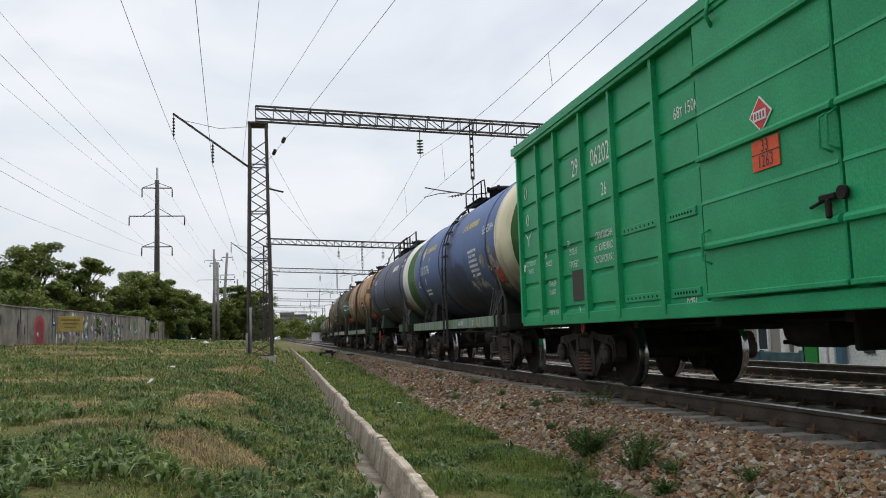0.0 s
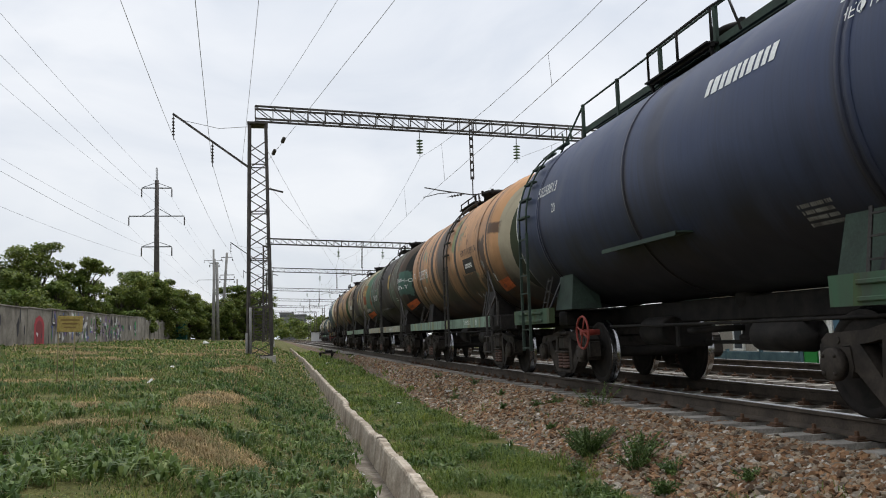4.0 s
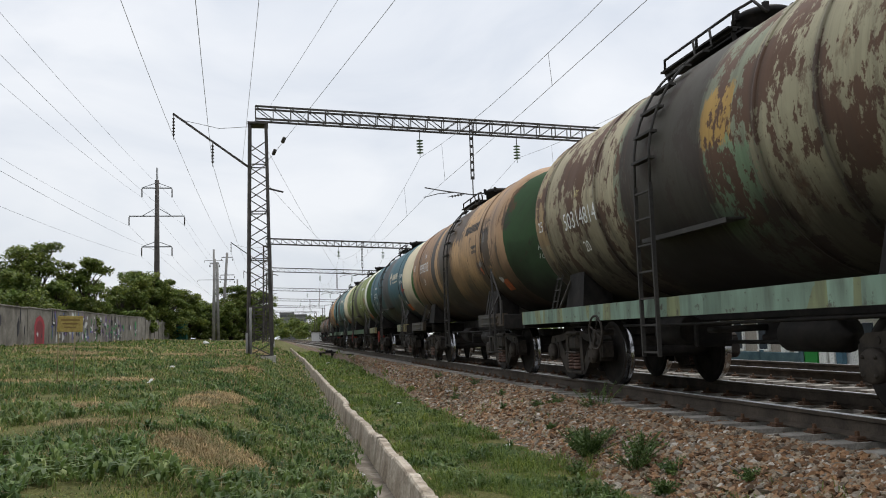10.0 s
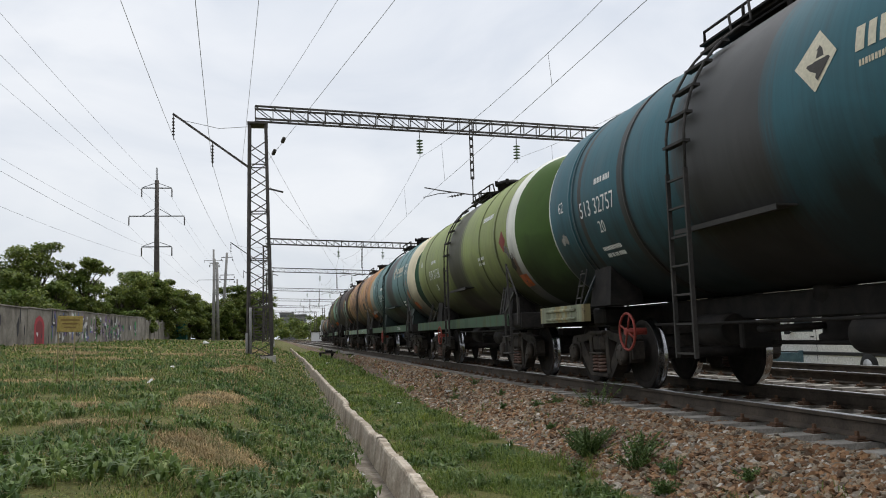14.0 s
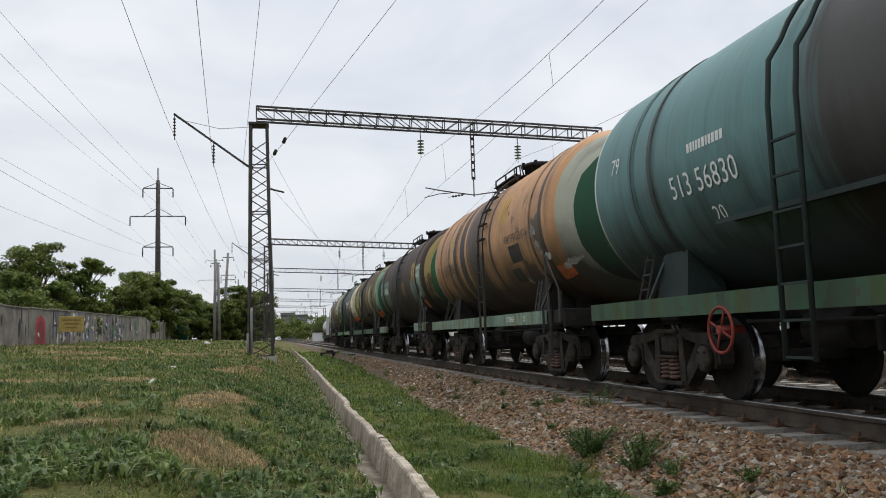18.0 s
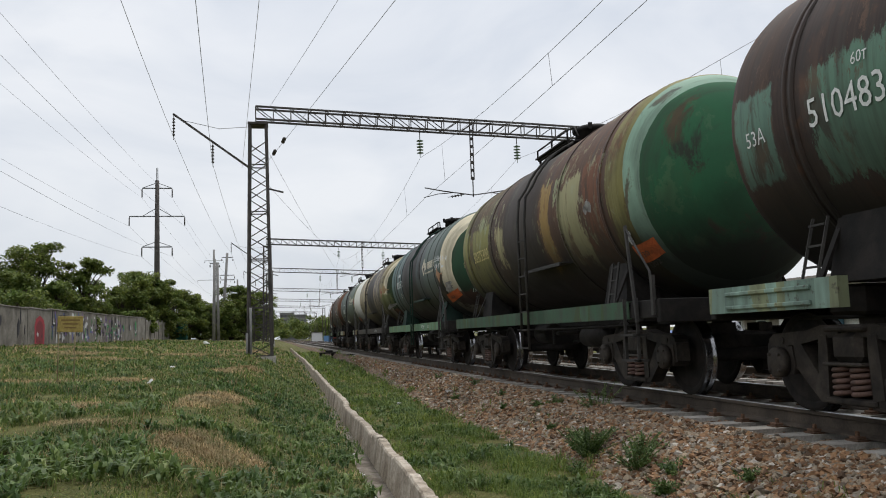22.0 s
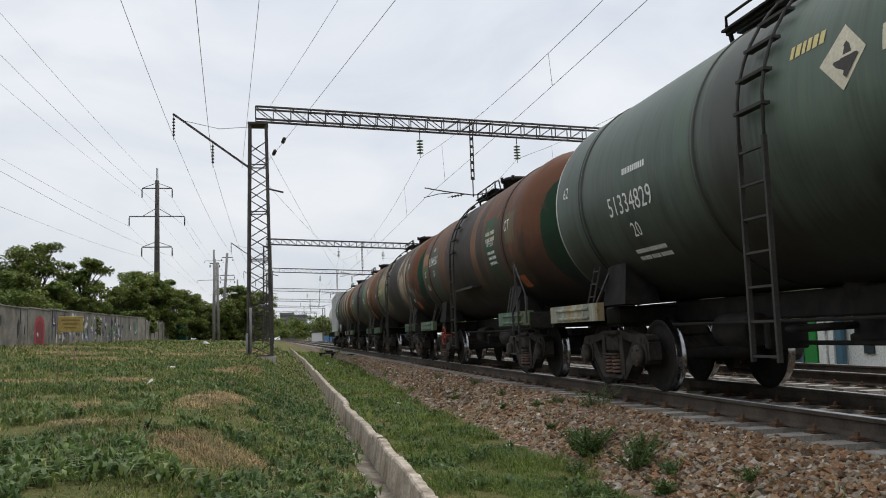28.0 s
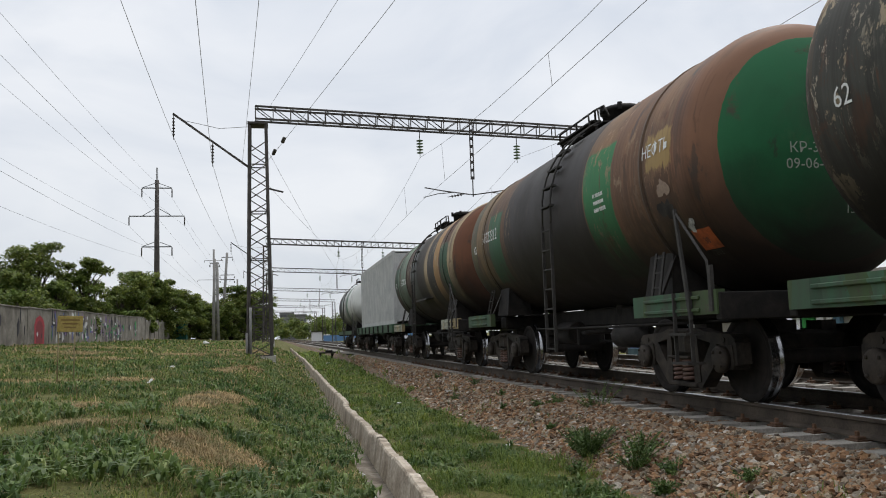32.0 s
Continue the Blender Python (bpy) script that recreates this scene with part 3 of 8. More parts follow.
def tank_paint(name, zones, stain, stain_w, rust, peel=None, peel_amt=0.0, drip=0.5, gloss=0.5, wear=1.0, seams=(), fleck=None, patches=(), streaks=(), belt_at=-0.4):
    """Painted tank steel: bands along the tank, spill stains round the hatch, runs, rust and flaking."""
    dome = -zones[2][0] if zones[1][1] in (CREAM, WHITEP) else SHELL[0] / 2 - SHELL[1]
    m, nt, b = shade(name, gloss)
    co = nt.nodes.new("ShaderNodeTexCoord")
    sep = nt.nodes.new("ShaderNodeSeparateXYZ")
    nt.links.new(co.outputs["Object"], sep.inputs[0])
    y, z = sep.outputs[1], sep.outputs[2]
    wob = noise_of(nt, 2.5, 3.0)
    yy = math_of(nt, "ADD", y, math_of(nt, "MULTIPLY", math_of(nt, "SUBTRACT", wob, 0.5), 0.035))
    pos = math_of(nt, "MULTIPLY_ADD", yy, 1 / 11.2)
    pos.node.inputs[2].default_value = 0.5
    c = ramp_of(nt, pos, [(max(0.0, p / 11.2 + 0.5), col) for p, col in zones], "CONSTANT")
    blotch = noise_of(nt, 1.3, 5.0, dist=0.5)
    # the domed ends were repainted and are sounder than the shell
    shell = ramp_of(nt, pos, [((5.6 - dome - 0.12) / 11.2, (0.10,) * 3), ((5.6 - dome - 0.02) / 11.2, (1, 1, 1))])
    c = mix_of(nt, math_of(nt, "MULTIPLY", math_of(nt, "ADD", math_of(nt, "MULTIPLY", shell, 0.6), 0.4), wear), c, ramp_of(nt, blotch, [(0.28, (0.58, 0.55, 0.52)), (0.55, (0.95, 0.95, 0.95)), (0.75, (1.12, 1.12, 1.12))]), "MULTIPLY")
    runs = noise_of(nt, 1.0, 6.0, stretch=(0.45, 6.0, 0.40), rough=0.65)
    thin = noise_of(nt, 1.0, 4.0, stretch=(0.7, 26.0, 0.55), rough=0.6)
    c = mix_of(nt, math_of(nt, "MULTIPLY", shell, wear), c, ramp_of(nt, thin, [(0.32, (0.70, 0.68, 0.66)), (0.56, (1.0, 1.0, 1.0)), (0.75, (1.10, 1.09, 1.07))]), "MULTIPLY")
    # areas painted over at other times, with ragged edges
    for k, (ya, yb, ha, hb, pc, rag) in enumerate(patches):
        edge = noise_of(nt, 2.1 + 0.37 * k, 12.0, stretch=(1, 1.6, 0.7), rough=0.78)
        inside = math_of(nt, "MINIMUM", math_of(nt, "MINIMUM", math_of(nt, "SUBTRACT", y, ya), math_of(nt, "SUBTRACT", yb, y)),
                         math_of(nt, "MINIMUM", math_of(nt, "SUBTRACT", z, TANK_Z + ha), math_of(nt, "SUBTRACT", TANK_Z + hb, z)))
        inside = math_of(nt, "ADD", inside, math_of(nt, "MULTIPLY", math_of(nt, "SUBTRACT", edge, 0.5), 2.6 * rag))
        mask = ramp_of(nt, math_of(nt, "MULTIPLY_ADD", inside, 2.0), [(0.48, (0, 0, 0)), (0.56, (0.9,) * 3)])
        mask.node.inputs[0].links[0].from_node.inputs[2].default_value = 0.5
        c = mix_of(nt, mask, c, pc)
    # flaked patches showing an older coat
    if peel:
        flake = noise_of(nt, 1.7, 9.0, stretch=(1, 1.3, 0.8), rough=0.72)
        f = ramp_of(nt, flake, [(0.62 - 0.25 * peel_amt, (0, 0, 0)), (0.64 - 0.25 * peel_amt, (1, 1, 1))])
        c = mix_of(nt, math_of(nt, "MULTIPLY", f, shell), c, peel)
    if fleck:
        # small ragged chips and scrapes
        fl = noise_of(nt, 3.2, 12.0, stretch=(0.8, 1.5, 0.6), rough=0.82)
        gate = noise_of(nt, 0.7, 3.0)
        f = math_of(nt, "MULTIPLY", ramp_of(nt, fl, [(0.565, (0, 0, 0)), (0.585, (1, 1, 1))]), ramp_of(nt, gate, [(0.42, (0, 0, 0)), (0.56, (0.85,) * 3)]))
        c = mix_of(nt, math_of(nt, "MULTIPLY", f, shell), c, fleck)
    # rust
    rn = noise_of(nt, 2.2, 8.0, stretch=(1, 1, 0.6), rough=0.7)
    rcol = ramp_of(nt, noise_of(nt, 9.0, 4.0), [(0.35, (0.07, 0.035, 0.022)), (0.65, (0.16, 0.07, 0.035))])
    rf = ramp_of(nt, rn, [(0.72 - 0.35 * rust, (0, 0, 0)), (0.80 - 0.30 * rust, (1, 1, 1))])
    c = mix_of(nt, math_of(nt, "MULTIPLY", math_of(nt, "MULTIPLY", rf, 0.8), shell), c, rcol)
    smear = noise_of(nt, 1.0, 7.0, stretch=(0.8, 2.4, 0.7), rough=0.68, dist=0.8)
    sc = ramp_of(nt, noise_of(nt, 0.9, 3.0), [(0.40, (0.035, 0.028, 0.024)), (0.52, (0.11, 0.055, 0.032)), (0.64, (0.055, 0.05, 0.045))])
    c = mix_of(nt, math_of(nt, "MULTIPLY", ramp_of(nt, smear, [(0.56, (0, 0, 0)), (0.61, (1, 1, 1))]), 0.8 if wear > 0.8 else 0.08), c, sc)
    # soot lines along the weld seams
    if seams:
        stops = []
        for q in sorted(seams):
            stops += [(q - 0.12, (0, 0, 0)), (q - 0.045, (1, 1, 1)), (q + 0.04, (1, 1, 1)), (q + 0.10, (0, 0, 0))]
        line = ramp_of(nt, pos, [(p / 11.2 + 0.5, k) for p, k in stops])
        line = math_of(nt, "MULTIPLY", line, ramp_of(nt, runs, [(0.35, (0.15,) * 3), (0.6, (0.75,) * 3)]))
        c = mix_of(nt, line, c, (0.035, 0.029, 0.026))
    # dark runs and the spill belt round the middle
    rf2 = ramp_of(nt, runs, [(0.52, (0, 0, 0)), (0.70, (1, 1, 1))])
    c = mix_of(nt, math_of(nt, "MULTIPLY", rf2, min(0.85, drip + 0.2 * wear)), c, (0.045, 0.038, 0.032))
    off = math_of(nt, "ABSOLUTE", math_of(nt, "SUBTRACT", y, belt_at))
    edge = math_of(nt, "ADD", off, math_of(nt, "MULTIPLY", math_of(nt, "SUBTRACT", runs, 0.5), 1.1))
    belt = ramp_of(nt, math_of(nt, "DIVIDE", edge, 4.0), [(max(0.01, (stain_w - 0.12) / 4), (1, 1, 1)), ((stain_w + 0.18) / 4, (0, 0, 0))])
    c = mix_of(nt, math_of(nt, "MULTIPLY", belt, 0.92), c, stain)
    # old paint showing in fine upright lines
    for ya, yb, pc in streaks:
        lines = noise_of(nt, 1.0, 5.0, stretch=(0.8, 15.0, 0.5), rough=0.7, dist=0.4)
        span = ramp_of(nt, pos, [((ya - 0.1) / 11.2 + 0.5, (0, 0, 0)), ((ya + 0.2) / 11.2 + 0.5, (1, 1, 1)), ((yb - 0.5) / 11.2 + 0.5, (1, 1, 1)), (yb / 11.2 + 0.5, (0, 0, 0))])
        c = mix_of(nt, math_of(nt, "MULTIPLY", ramp_of(nt, lines, [(0.53, (0, 0, 0)), (0.57, (0.9,) * 3)]), span), c, pc)
    # road grime on the underside, deepened with the tank's own shade painted in
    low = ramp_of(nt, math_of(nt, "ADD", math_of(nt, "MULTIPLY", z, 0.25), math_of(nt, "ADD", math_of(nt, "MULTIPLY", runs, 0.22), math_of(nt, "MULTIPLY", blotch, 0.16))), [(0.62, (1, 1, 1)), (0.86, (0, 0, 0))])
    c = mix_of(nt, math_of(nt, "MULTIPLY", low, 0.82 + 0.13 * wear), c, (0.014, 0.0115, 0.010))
    nt.links.new(c, b.inputs["Base Color"])
    fine = noise_of(nt, 25.0, 4.0)
    rough = math_of(nt, "MULTIPLY_ADD", blotch, 0.35)
    rough.node.inputs[2].default_value = gloss - 0.12
    nt.links.new(rough, b.inputs["Roughness"])
    dents = noise_of(nt, 1.1, 2.0)
    h = math_of(nt, "ADD", math_of(nt, "MULTIPLY", fine, 0.05), dents)
    bump_of(nt, b, h, 0.25, 0.03)
    return m


# running gear, built once and shared by all wagons
def wheel_mesh():
    w = Mesh()
    w.lathe([(0.10, -0.10), (0.13, -0.09), (0.14, -0.03), (0.30, -0.02), (0.385, -0.045), (0.40, -0.065), (0.44, -0.068), (0.466, -0.066), (0.472, -0.05)], "x", 40)
    w.lathe([(0.500, 0.045), (0.500, 0.062), (0.40, 0.066), (0.385, 0.04), (0.30, 0.0), (0.14, 0.04), (0.13, 0.08), (0.0, 0.08)], "x", 40)
    return w


def build_gear():
    gear = {}
    gear["wheel"] = wheel_mesh().data("wheel", WHEEL)
    gear["tread"] = Mesh().lathe([(0.468, -0.0668), (0.4735, -0.05), (0.477, 0.0), (0.483, 0.03), (0.503, 0.044), (0.503, 0.058)], "x", 48, cap=False).data("tread", TREAD)
    gear["axle"] = Mesh().lathe([(0.075, -1.1), (0.075, -0.9), (0.09, -0.75), (0.08, -0.4), (0.08, 0.4), (0.09, 0.75), (0.075, 0.9), (0.075, 1.1)], "x", 16).data("wheelset", WHEEL)
    f = Mesh()
    t = 0.085
    f.slab([(-1.12, 0.60), (-1.14, 0.68), (-1.06, 0.735), (-0.55, 0.765), (-0.34, 0.81), (0.34, 0.81), (0.55, 0.765), (1.06, 0.735), (1.14, 0.68), (1.12, 0.60), (0.62, 0.645), (0.30, 0.70), (-0.30, 0.70), (-0.62, 0.645)], "x", -t, t)
    for e in (-1, 1):
        # jaw over the axle box, the sloping tension member and the column beside the springs
        f.slab([(e * 1.06, 0.68), (e * 1.16, 0.64), (e * 1.17, 0.42), (e * 1.10, 0.40), (e * 1.08, 0.58)], "x", -t, t)
        f.slab([(e * 0.66, 0.66), (e * 0.76, 0.66), (e * 0.75, 0.42), (e * 0.70, 0.40), (e * 0.40, 0.135), (e * 0.28, 0.135), (e * 0.28, 0.24), (e * 0.34, 0.29), (e * 0.56, 0.55)], "x", -t, t)
        f.slab([(e * 0.36, 0.72), (e * 0.26, 0.72), (e * 0.25, 0.60), (e * 0.27, 0.18), (e * 0.40, 0.20), (e * 0.385, 0.5)], "x", -t - 0.015, t)
        f.lathe([(0.032, -t - 0.012), (0.032, -t)], "x", 10, (0, e * 0.92, 0.675))
    f.box((0, 0, 0.16), (2.6 * t, 0.62, 0.06), bevel=0.015)
    f.box((-0.02, 0, 0.775), (0.24, 0.5, 0.05), bevel=0.015)
    f.box((-0.10, 0.12, 0.76), (0.03, 0.10, 0.05))
    gear["frame"] = f.data("side_frame", CAST)
    s = Mesh()
    s.tube([(0.088 * math.cos(a), 0.088 * math.sin(a), 0.205 + 0.25 * a / (2 * math.pi * 5)) for a in [2 * math.pi * 5 * i / 55 for i in range(56)]], 0.0225, 6)
    gear["spring"] = s.data("coil_spring", SPRING)
    gear["seat"] = Mesh().box((0, 0, 0.475), (0.34, 0.50, 0.03), bevel=0.01).data("spring_seat", CAST)
    a = Mesh()
    a.slab([(-0.17, 0.36), (0.17, 0.36), (0.20, 0.44), (0.17, 0.62), (-0.17, 0.62), (-0.20, 0.44)], "x", -0.10, 0.10)
    a.lathe([(0.145, -0.10), (0.145, -0.165), (0.12, -0.18), (0.0, -0.18)], "x", 16, (0, 0, 0.47))
    for k in range(4):
        an = math.pi / 4 + k * math.pi / 2
        a.lathe([(0.018, -0.17), (0.018, -0.195), (0.0, -0.195)], "x", 6, (0, 0.105 * math.cos(an), 0.47 + 0.105 * math.sin(an)))
    gear["box"] = a.data("axle_box", CAST)
    gear["bolster"] = Mesh().box((0, 0, 0.62), (2.3, 0.36, 0.26), bevel=0.05).box((0, 0, 0.80), (0.5, 0.5, 0.14)).box((-0.76, 0, 0.80), (0.2, 0.3, 0.12)).box((0.76, 0, 0.80), (0.2, 0.3, 0.12)).data("bolster", CAST)
    br = Mesh()
    for e in (-1, 1):
        br.bar((-0.85, e * 0.40, 0.42), (0.85, e * 0.40, 0.42), 0.06)
        for x in (-0.79, 0.79):
            br.box((x, e * 0.435, 0.42), (0.09, 0.07, 0.34), bevel=0.01)
        br.bar((0, e * 0.40, 0.44), (0, e * 0.1, 0.50), 0.04)
    gear["brake"] = br.data("brake_beam", GRIME)
    c = Mesh()
    c.box((0, -0.20, 1.03), (0.20, 0.75, 0.22), bevel=0.03).box((0.02, -0.52, 1.03), (0.34, 0.26, 0.27), bevel=0.05).box((-0.14, -0.66, 1.03), (0.10, 0.20, 0.24), bevel=0.03)
    gear["coupler"] = c.data("coupler", GRIME)
    h = Mesh().tube([(0.28, 0.1, 0.95), (0.30, -0.08, 0.90), (0.30, -0.25, 0.70), (0.26, -0.45, 0.52), (0.22, -0.62, 0.60)], 0.022, 8)
    gear["hose"] = h.data("brake_hose", RUBBER)
    wheel = Mesh()
    ring = [(0, 0.23 * math.cos(2 * math.pi * k / 20), 0.23 * math.sin(2 * math.pi * k / 20)) for k in range(21)]
    wheel.tube(ring, 0.017, 6, False)
    for k in range(4):
        wheel.tube([(0, 0, 0), (0, 0.23 * math.cos(k * math.pi / 2 + 0.4), 0.23 * math.sin(k * math.pi / 2 + 0.4))], 0.013, 5)
    wheel.lathe([(0.045, -0.03), (0.045, 0.25)], "x", 8)
    gear["handwheel"] = wheel.data("handbrake_wheel", RED)
    gear["handwheel_dark"] = wheel.data("handbrake_wheel", CAST)
    return gear


GEAR = build_gear()
WHEELSETS = []


def running_gear(w, centres):
    """Two three-piece bogies under a wagon; wheelsets are kept for the motion."""
    for yc in centres:
        part("bolster", GEAR["bolster"], CAST, w, at=(0, yc, 0))
        part("brake_beam", GEAR["brake"], GRIME, w, at=(0, yc, 0))
        for e in (-1, 1):
            f = part("side_frame", GEAR["frame"], CAST, w, at=pose(e * 1.02, yc, 0, 0, 0, 0 if e < 0 else 180))
            for yy in (-0.115, 0.115):
                part("coil_spring", GEAR["spring"], SPRING, f, at=(-0.045, yy, 0))
            part("spring_seat", GEAR["seat"], CAST, f)
            for d in (-0.925, 0.925):
                part("axle_box", GEAR["box"], CAST, f, at=(0, d, 0))
        for d in (-0.925, 0.925):
            a = part("wheelset", GEAR["axle"], WHEEL, w, at=(0, yc + d, WHEEL_R))
            for e in (-1, 1):
                k = part("wheel", GEAR["wheel"], WHEEL, a, at=pose(e * 0.78, 0, 0, 0, 0, 0 if e < 0 else 180))
                # the shining running face belongs to the wheel
                part("wheel_tread", GEAR["tread"], TREAD, a, "bright worn running face", at=pose(e * 0.78, 0, 0, 0, 0, 0 if e < 0 else 180))
            WHEELSETS.append((a, yc + d))


def end_gear(w, half):
    for e in (-1, 1):
        part("coupler", GEAR["coupler"], GRIME, w, at=pose(0, e * (half - 0.55), 0, 0, 0, 0 if e < 0 else 180))
        part("brake_hose", GEAR["hose"], RUBBER, w, at=pose(0, e * (half - 0.55), 0, 0, 0, 0 if e < 0 else 180))


def wrap(me, y0, up):
    """Bends flat writing on to the near side of a tank: up is the height above the tank's axis."""
    up = up - 0.40
    a0 = math.asin(max(-0.98, min(0.98, up / TANK_R)))
    for v in me.vertices:
        a = a0 + v.co.y / TANK_R
        y = y0 - 0.9 * v.co.x
        r = shell_r(y) + 0.010
        v.co = Vector((-r * math.cos(a), y, TANK_Z + r * math.sin(a)))
    return me


def cut(me, step=0.12):
    """Splits long faces so that they can bend."""
    bm = bmesh.new()
    bm.from_mesh(me)
    bmesh.ops.triangulate(bm, faces=bm.faces)
    for _ in range(3):
        long = [q for q in bm.edges if abs(q.verts[0].co.y - q.verts[1].co.y) > step]
        if not long:
            break
        bmesh.ops.subdivide_edges(bm, edges=long, cuts=1)
    bm.to_mesh(me)
    bm.free()
    return me


def tank_text(w, text, size, y0, up, mat=None, shear=0.0, label="painted lettering"):
    me = cut(lettering(text, size, mat or WHITE_T, w, None, shear=shear))
    part("lettering", wrap(me, y0, up), mat or WHITE_T, w, label)


def tank_patch(w, y0, up, wid, hei, mat, name="painted_panel", label=""):
    """A painted or stuck-on panel on the tank's side."""
    n, k = 6, 6
    up = up - 0.40
    a0 = up / TANK_R
    g = Mesh()
    vs = [(-(shell_r(y) + 0.005) * math.cos(a), y, TANK_Z + (shell_r(y) + 0.005) * math.sin(a))
          for y in [y0 + (i / n - 0.5) * wid for i in range(n + 1)] for a in [a0 + (j / k - 0.5) * hei / TANK_R for j in range(k + 1)]]
    g.add(vs, [(i * (k + 1) + j, i * (k + 1) + j + 1, (i + 1) * (k + 1) + j + 1, (i + 1) * (k + 1) + j) for i in range(n) for j in range(k)], True)
    return part(name, g, mat, w, label)


def text_bars(w, y0, up, wid, rows, h=0.06, gap=0.05, mat=None):
    """Small writing that cannot be read, as short bars in rows."""
    for r in range(rows):
        rnd = random.Random(int(y0 * 100) + r)
        g, u = Mesh(), wid / 2 * rnd.uniform(0.8, 1.0)
        a0 = (up - 0.40 - r * (h + gap)) / TANK_R
        end = -u
        while u > end:
            k = h * rnd.uniform(0.35, 0.6)
            row = []
            for j in range(4):
                a = a0 + (j / 3 - 0.5) * h / TANK_R
                for d in (0, k):
                    row.append((-(TANK_R + 0.005) * math.cos(a), y0 + u - d, TANK_Z + (TANK_R + 0.005) * math.sin(a)))
            g.add(row, [(0, 1, 3, 2), (2, 3, 5, 4), (4, 5, 7, 6)], True)
            u -= k + h * (0.2 if rnd.random() > 0.1 else 0.6)
        part("small_writing", g, mat or WHITE_T, w, kind="stuff")


def arc_pts(r, a0, a1, y, n=10, side=-1):
    return [(side * r * math.cos(a0 + (a1 - a0) * i / n), y, TANK_Z + r * math.sin(a0 + (a1 - a0) * i / n)) for i in range(n + 1)]


MESHES = {}


def shared(key, make, mat):
    if key not in MESHES:
        MESHES[key] = make().data(key, mat)
    return MESHES[key]


def barrel_mesh():
    b = Mesh()
    length, head, square = SHELL
    half, cyl = length / 2, length / 2 - head
    end = [(TANK_R * (1 - d ** square) ** (1 / square), cyl + head * d) for d in [math.cos(i / 12 * math.pi / 2) ** 0.85 for i in range(1, 12)]]
    prof = [(0.0, -half)] + [(r, -y) for r, y in end] + [(TANK_R, -cyl + 2 * cyl * i / 24) for i in range(25)] + end[::-1] + [(0.0, half)]
    b.lathe(prof, "y", 72, (0, 0, TANK_Z))
    return b


def hoop_mesh(y, r=0.014, wid=0.05):
    return Mesh().lathe([(TANK_R - 0.01, y - wid / 2), (TANK_R + r, y - wid / 2), (TANK_R + r, y + wid / 2), (TANK_R - 0.01, y + wid / 2)], "y", 64, (0, 0, TANK_Z))


def ladder_mesh(y, full):
    l = Mesh()
    for e in (-0.2, 0.2):
        if full:
            l.tube([(-1.60, y + e, 0.52), (-1.60, y + e, 2.75), (-1.56, y + e, 3.15)] + arc_pts(TANK_R + 0.06, 0.42, 1.15, y + e, 6), 0.024, 6)
        else:
            l.bar((-1.60, y + e, 0.50), (-1.60, y + e, 2.50), 0.045, 0.03)
    z = 0.55
    while z < 2.6:
        l.bar((-1.60, y - 0.2, z), (-1.60, y + 0.2, z), 0.03, 0.022)
        z += 0.31
    return l


def upper_ladder_mesh(y):
    l = Mesh()
    for e in (-0.2, 0.2):
        l.tube([(-1.60, y + e, 2.45)] + [(p[0], p[1], p[2]) for p in arc_pts(TANK_R + 0.10, 0.12, 1.12, y + e, 8)] + [(-0.72, y + e, 4.36)], 0.016, 6)
    return l


def rung_mesh(y, k):
    a = 0.05 + k * 0.2
    return Mesh().box(arc_pts(TANK_R + 0.08, a, a, y, 1)[0], (0.09, 0.46, 0.03))


def platform_mesh(grid):
    p = Mesh()
    for e in (-0.62, 0.62):
        p.bar((e, -0.8, 4.22), (e, 0.9, 4.22), 0.05)
        for y in (-0.75, 0.85):
            p.bar((e, y, 4.22), (e * 0.9, y, TANK_Z + 1.2), 0.04)
    return p


def rail_mesh(high, e):
    r = Mesh()
    h = 4.24 + high
    for e in (e,):
        r.tube([(e, -0.80, 4.24), (e, -0.80, h), (e, 0.90, h), (e, 0.90, 4.24)], 0.019, 6)
        r.tube([(e, 0.05, 4.24), (e, 0.05, h)], 0.019, 6)
    r.tube([(e, -0.80, h), (e * 1.05, -1.25, h - 0.05), (e * 1.12, -1.55, 4.10)], 0.017, 6)
    return r


def long_deck(w, mat, ya, yb):
    """A walkway along the crown with posts and a hand rail on each side."""
    d = part("crown_walk", Mesh().box((-0.5, (ya + yb) / 2, 4.27), (0.04, yb - ya, 0.10)).box((0.5, (ya + yb) / 2, 4.27), (0.04, yb - ya, 0.10)), mat, w)
    for k in range(5):
        part("plank", Mesh().box((-0.4 + 0.2 * k, (ya + yb) / 2, 4.33), (0.17, yb - ya, 0.025)), mat, d)
    for e in (-0.52, 0.52):
        part("hand_rail", Mesh().tube([(e, ya, 4.3), (e, ya, 4.72), (e, yb, 4.72), (e * 1.6, yb + 0.35, 3.95)], 0.018, 6), mat, d)
        for k in range(5):
            part("post", Mesh().bar((e, ya + (yb - ya) * k / 4, 4.15), (e, ya + (yb - ya) * k / 4, 4.74), 0.05), mat, d)


def hatch_mesh():
    h = Mesh()
    h.lathe([(0.33, TANK_Z + 1.42), (0.33, 4.46), (0.38, 4.47), (0.38, 4.52), (0.30, 4.57), (0.0, 4.60)], "z", 24, (0, -0.15, 0))
    for k in range(6):
        a = k * math.pi / 3
        h.box((0.37 * math.cos(a), -0.15 + 0.37 * math.sin(a), 4.52), (0.06, 0.06, 0.12))
    return h


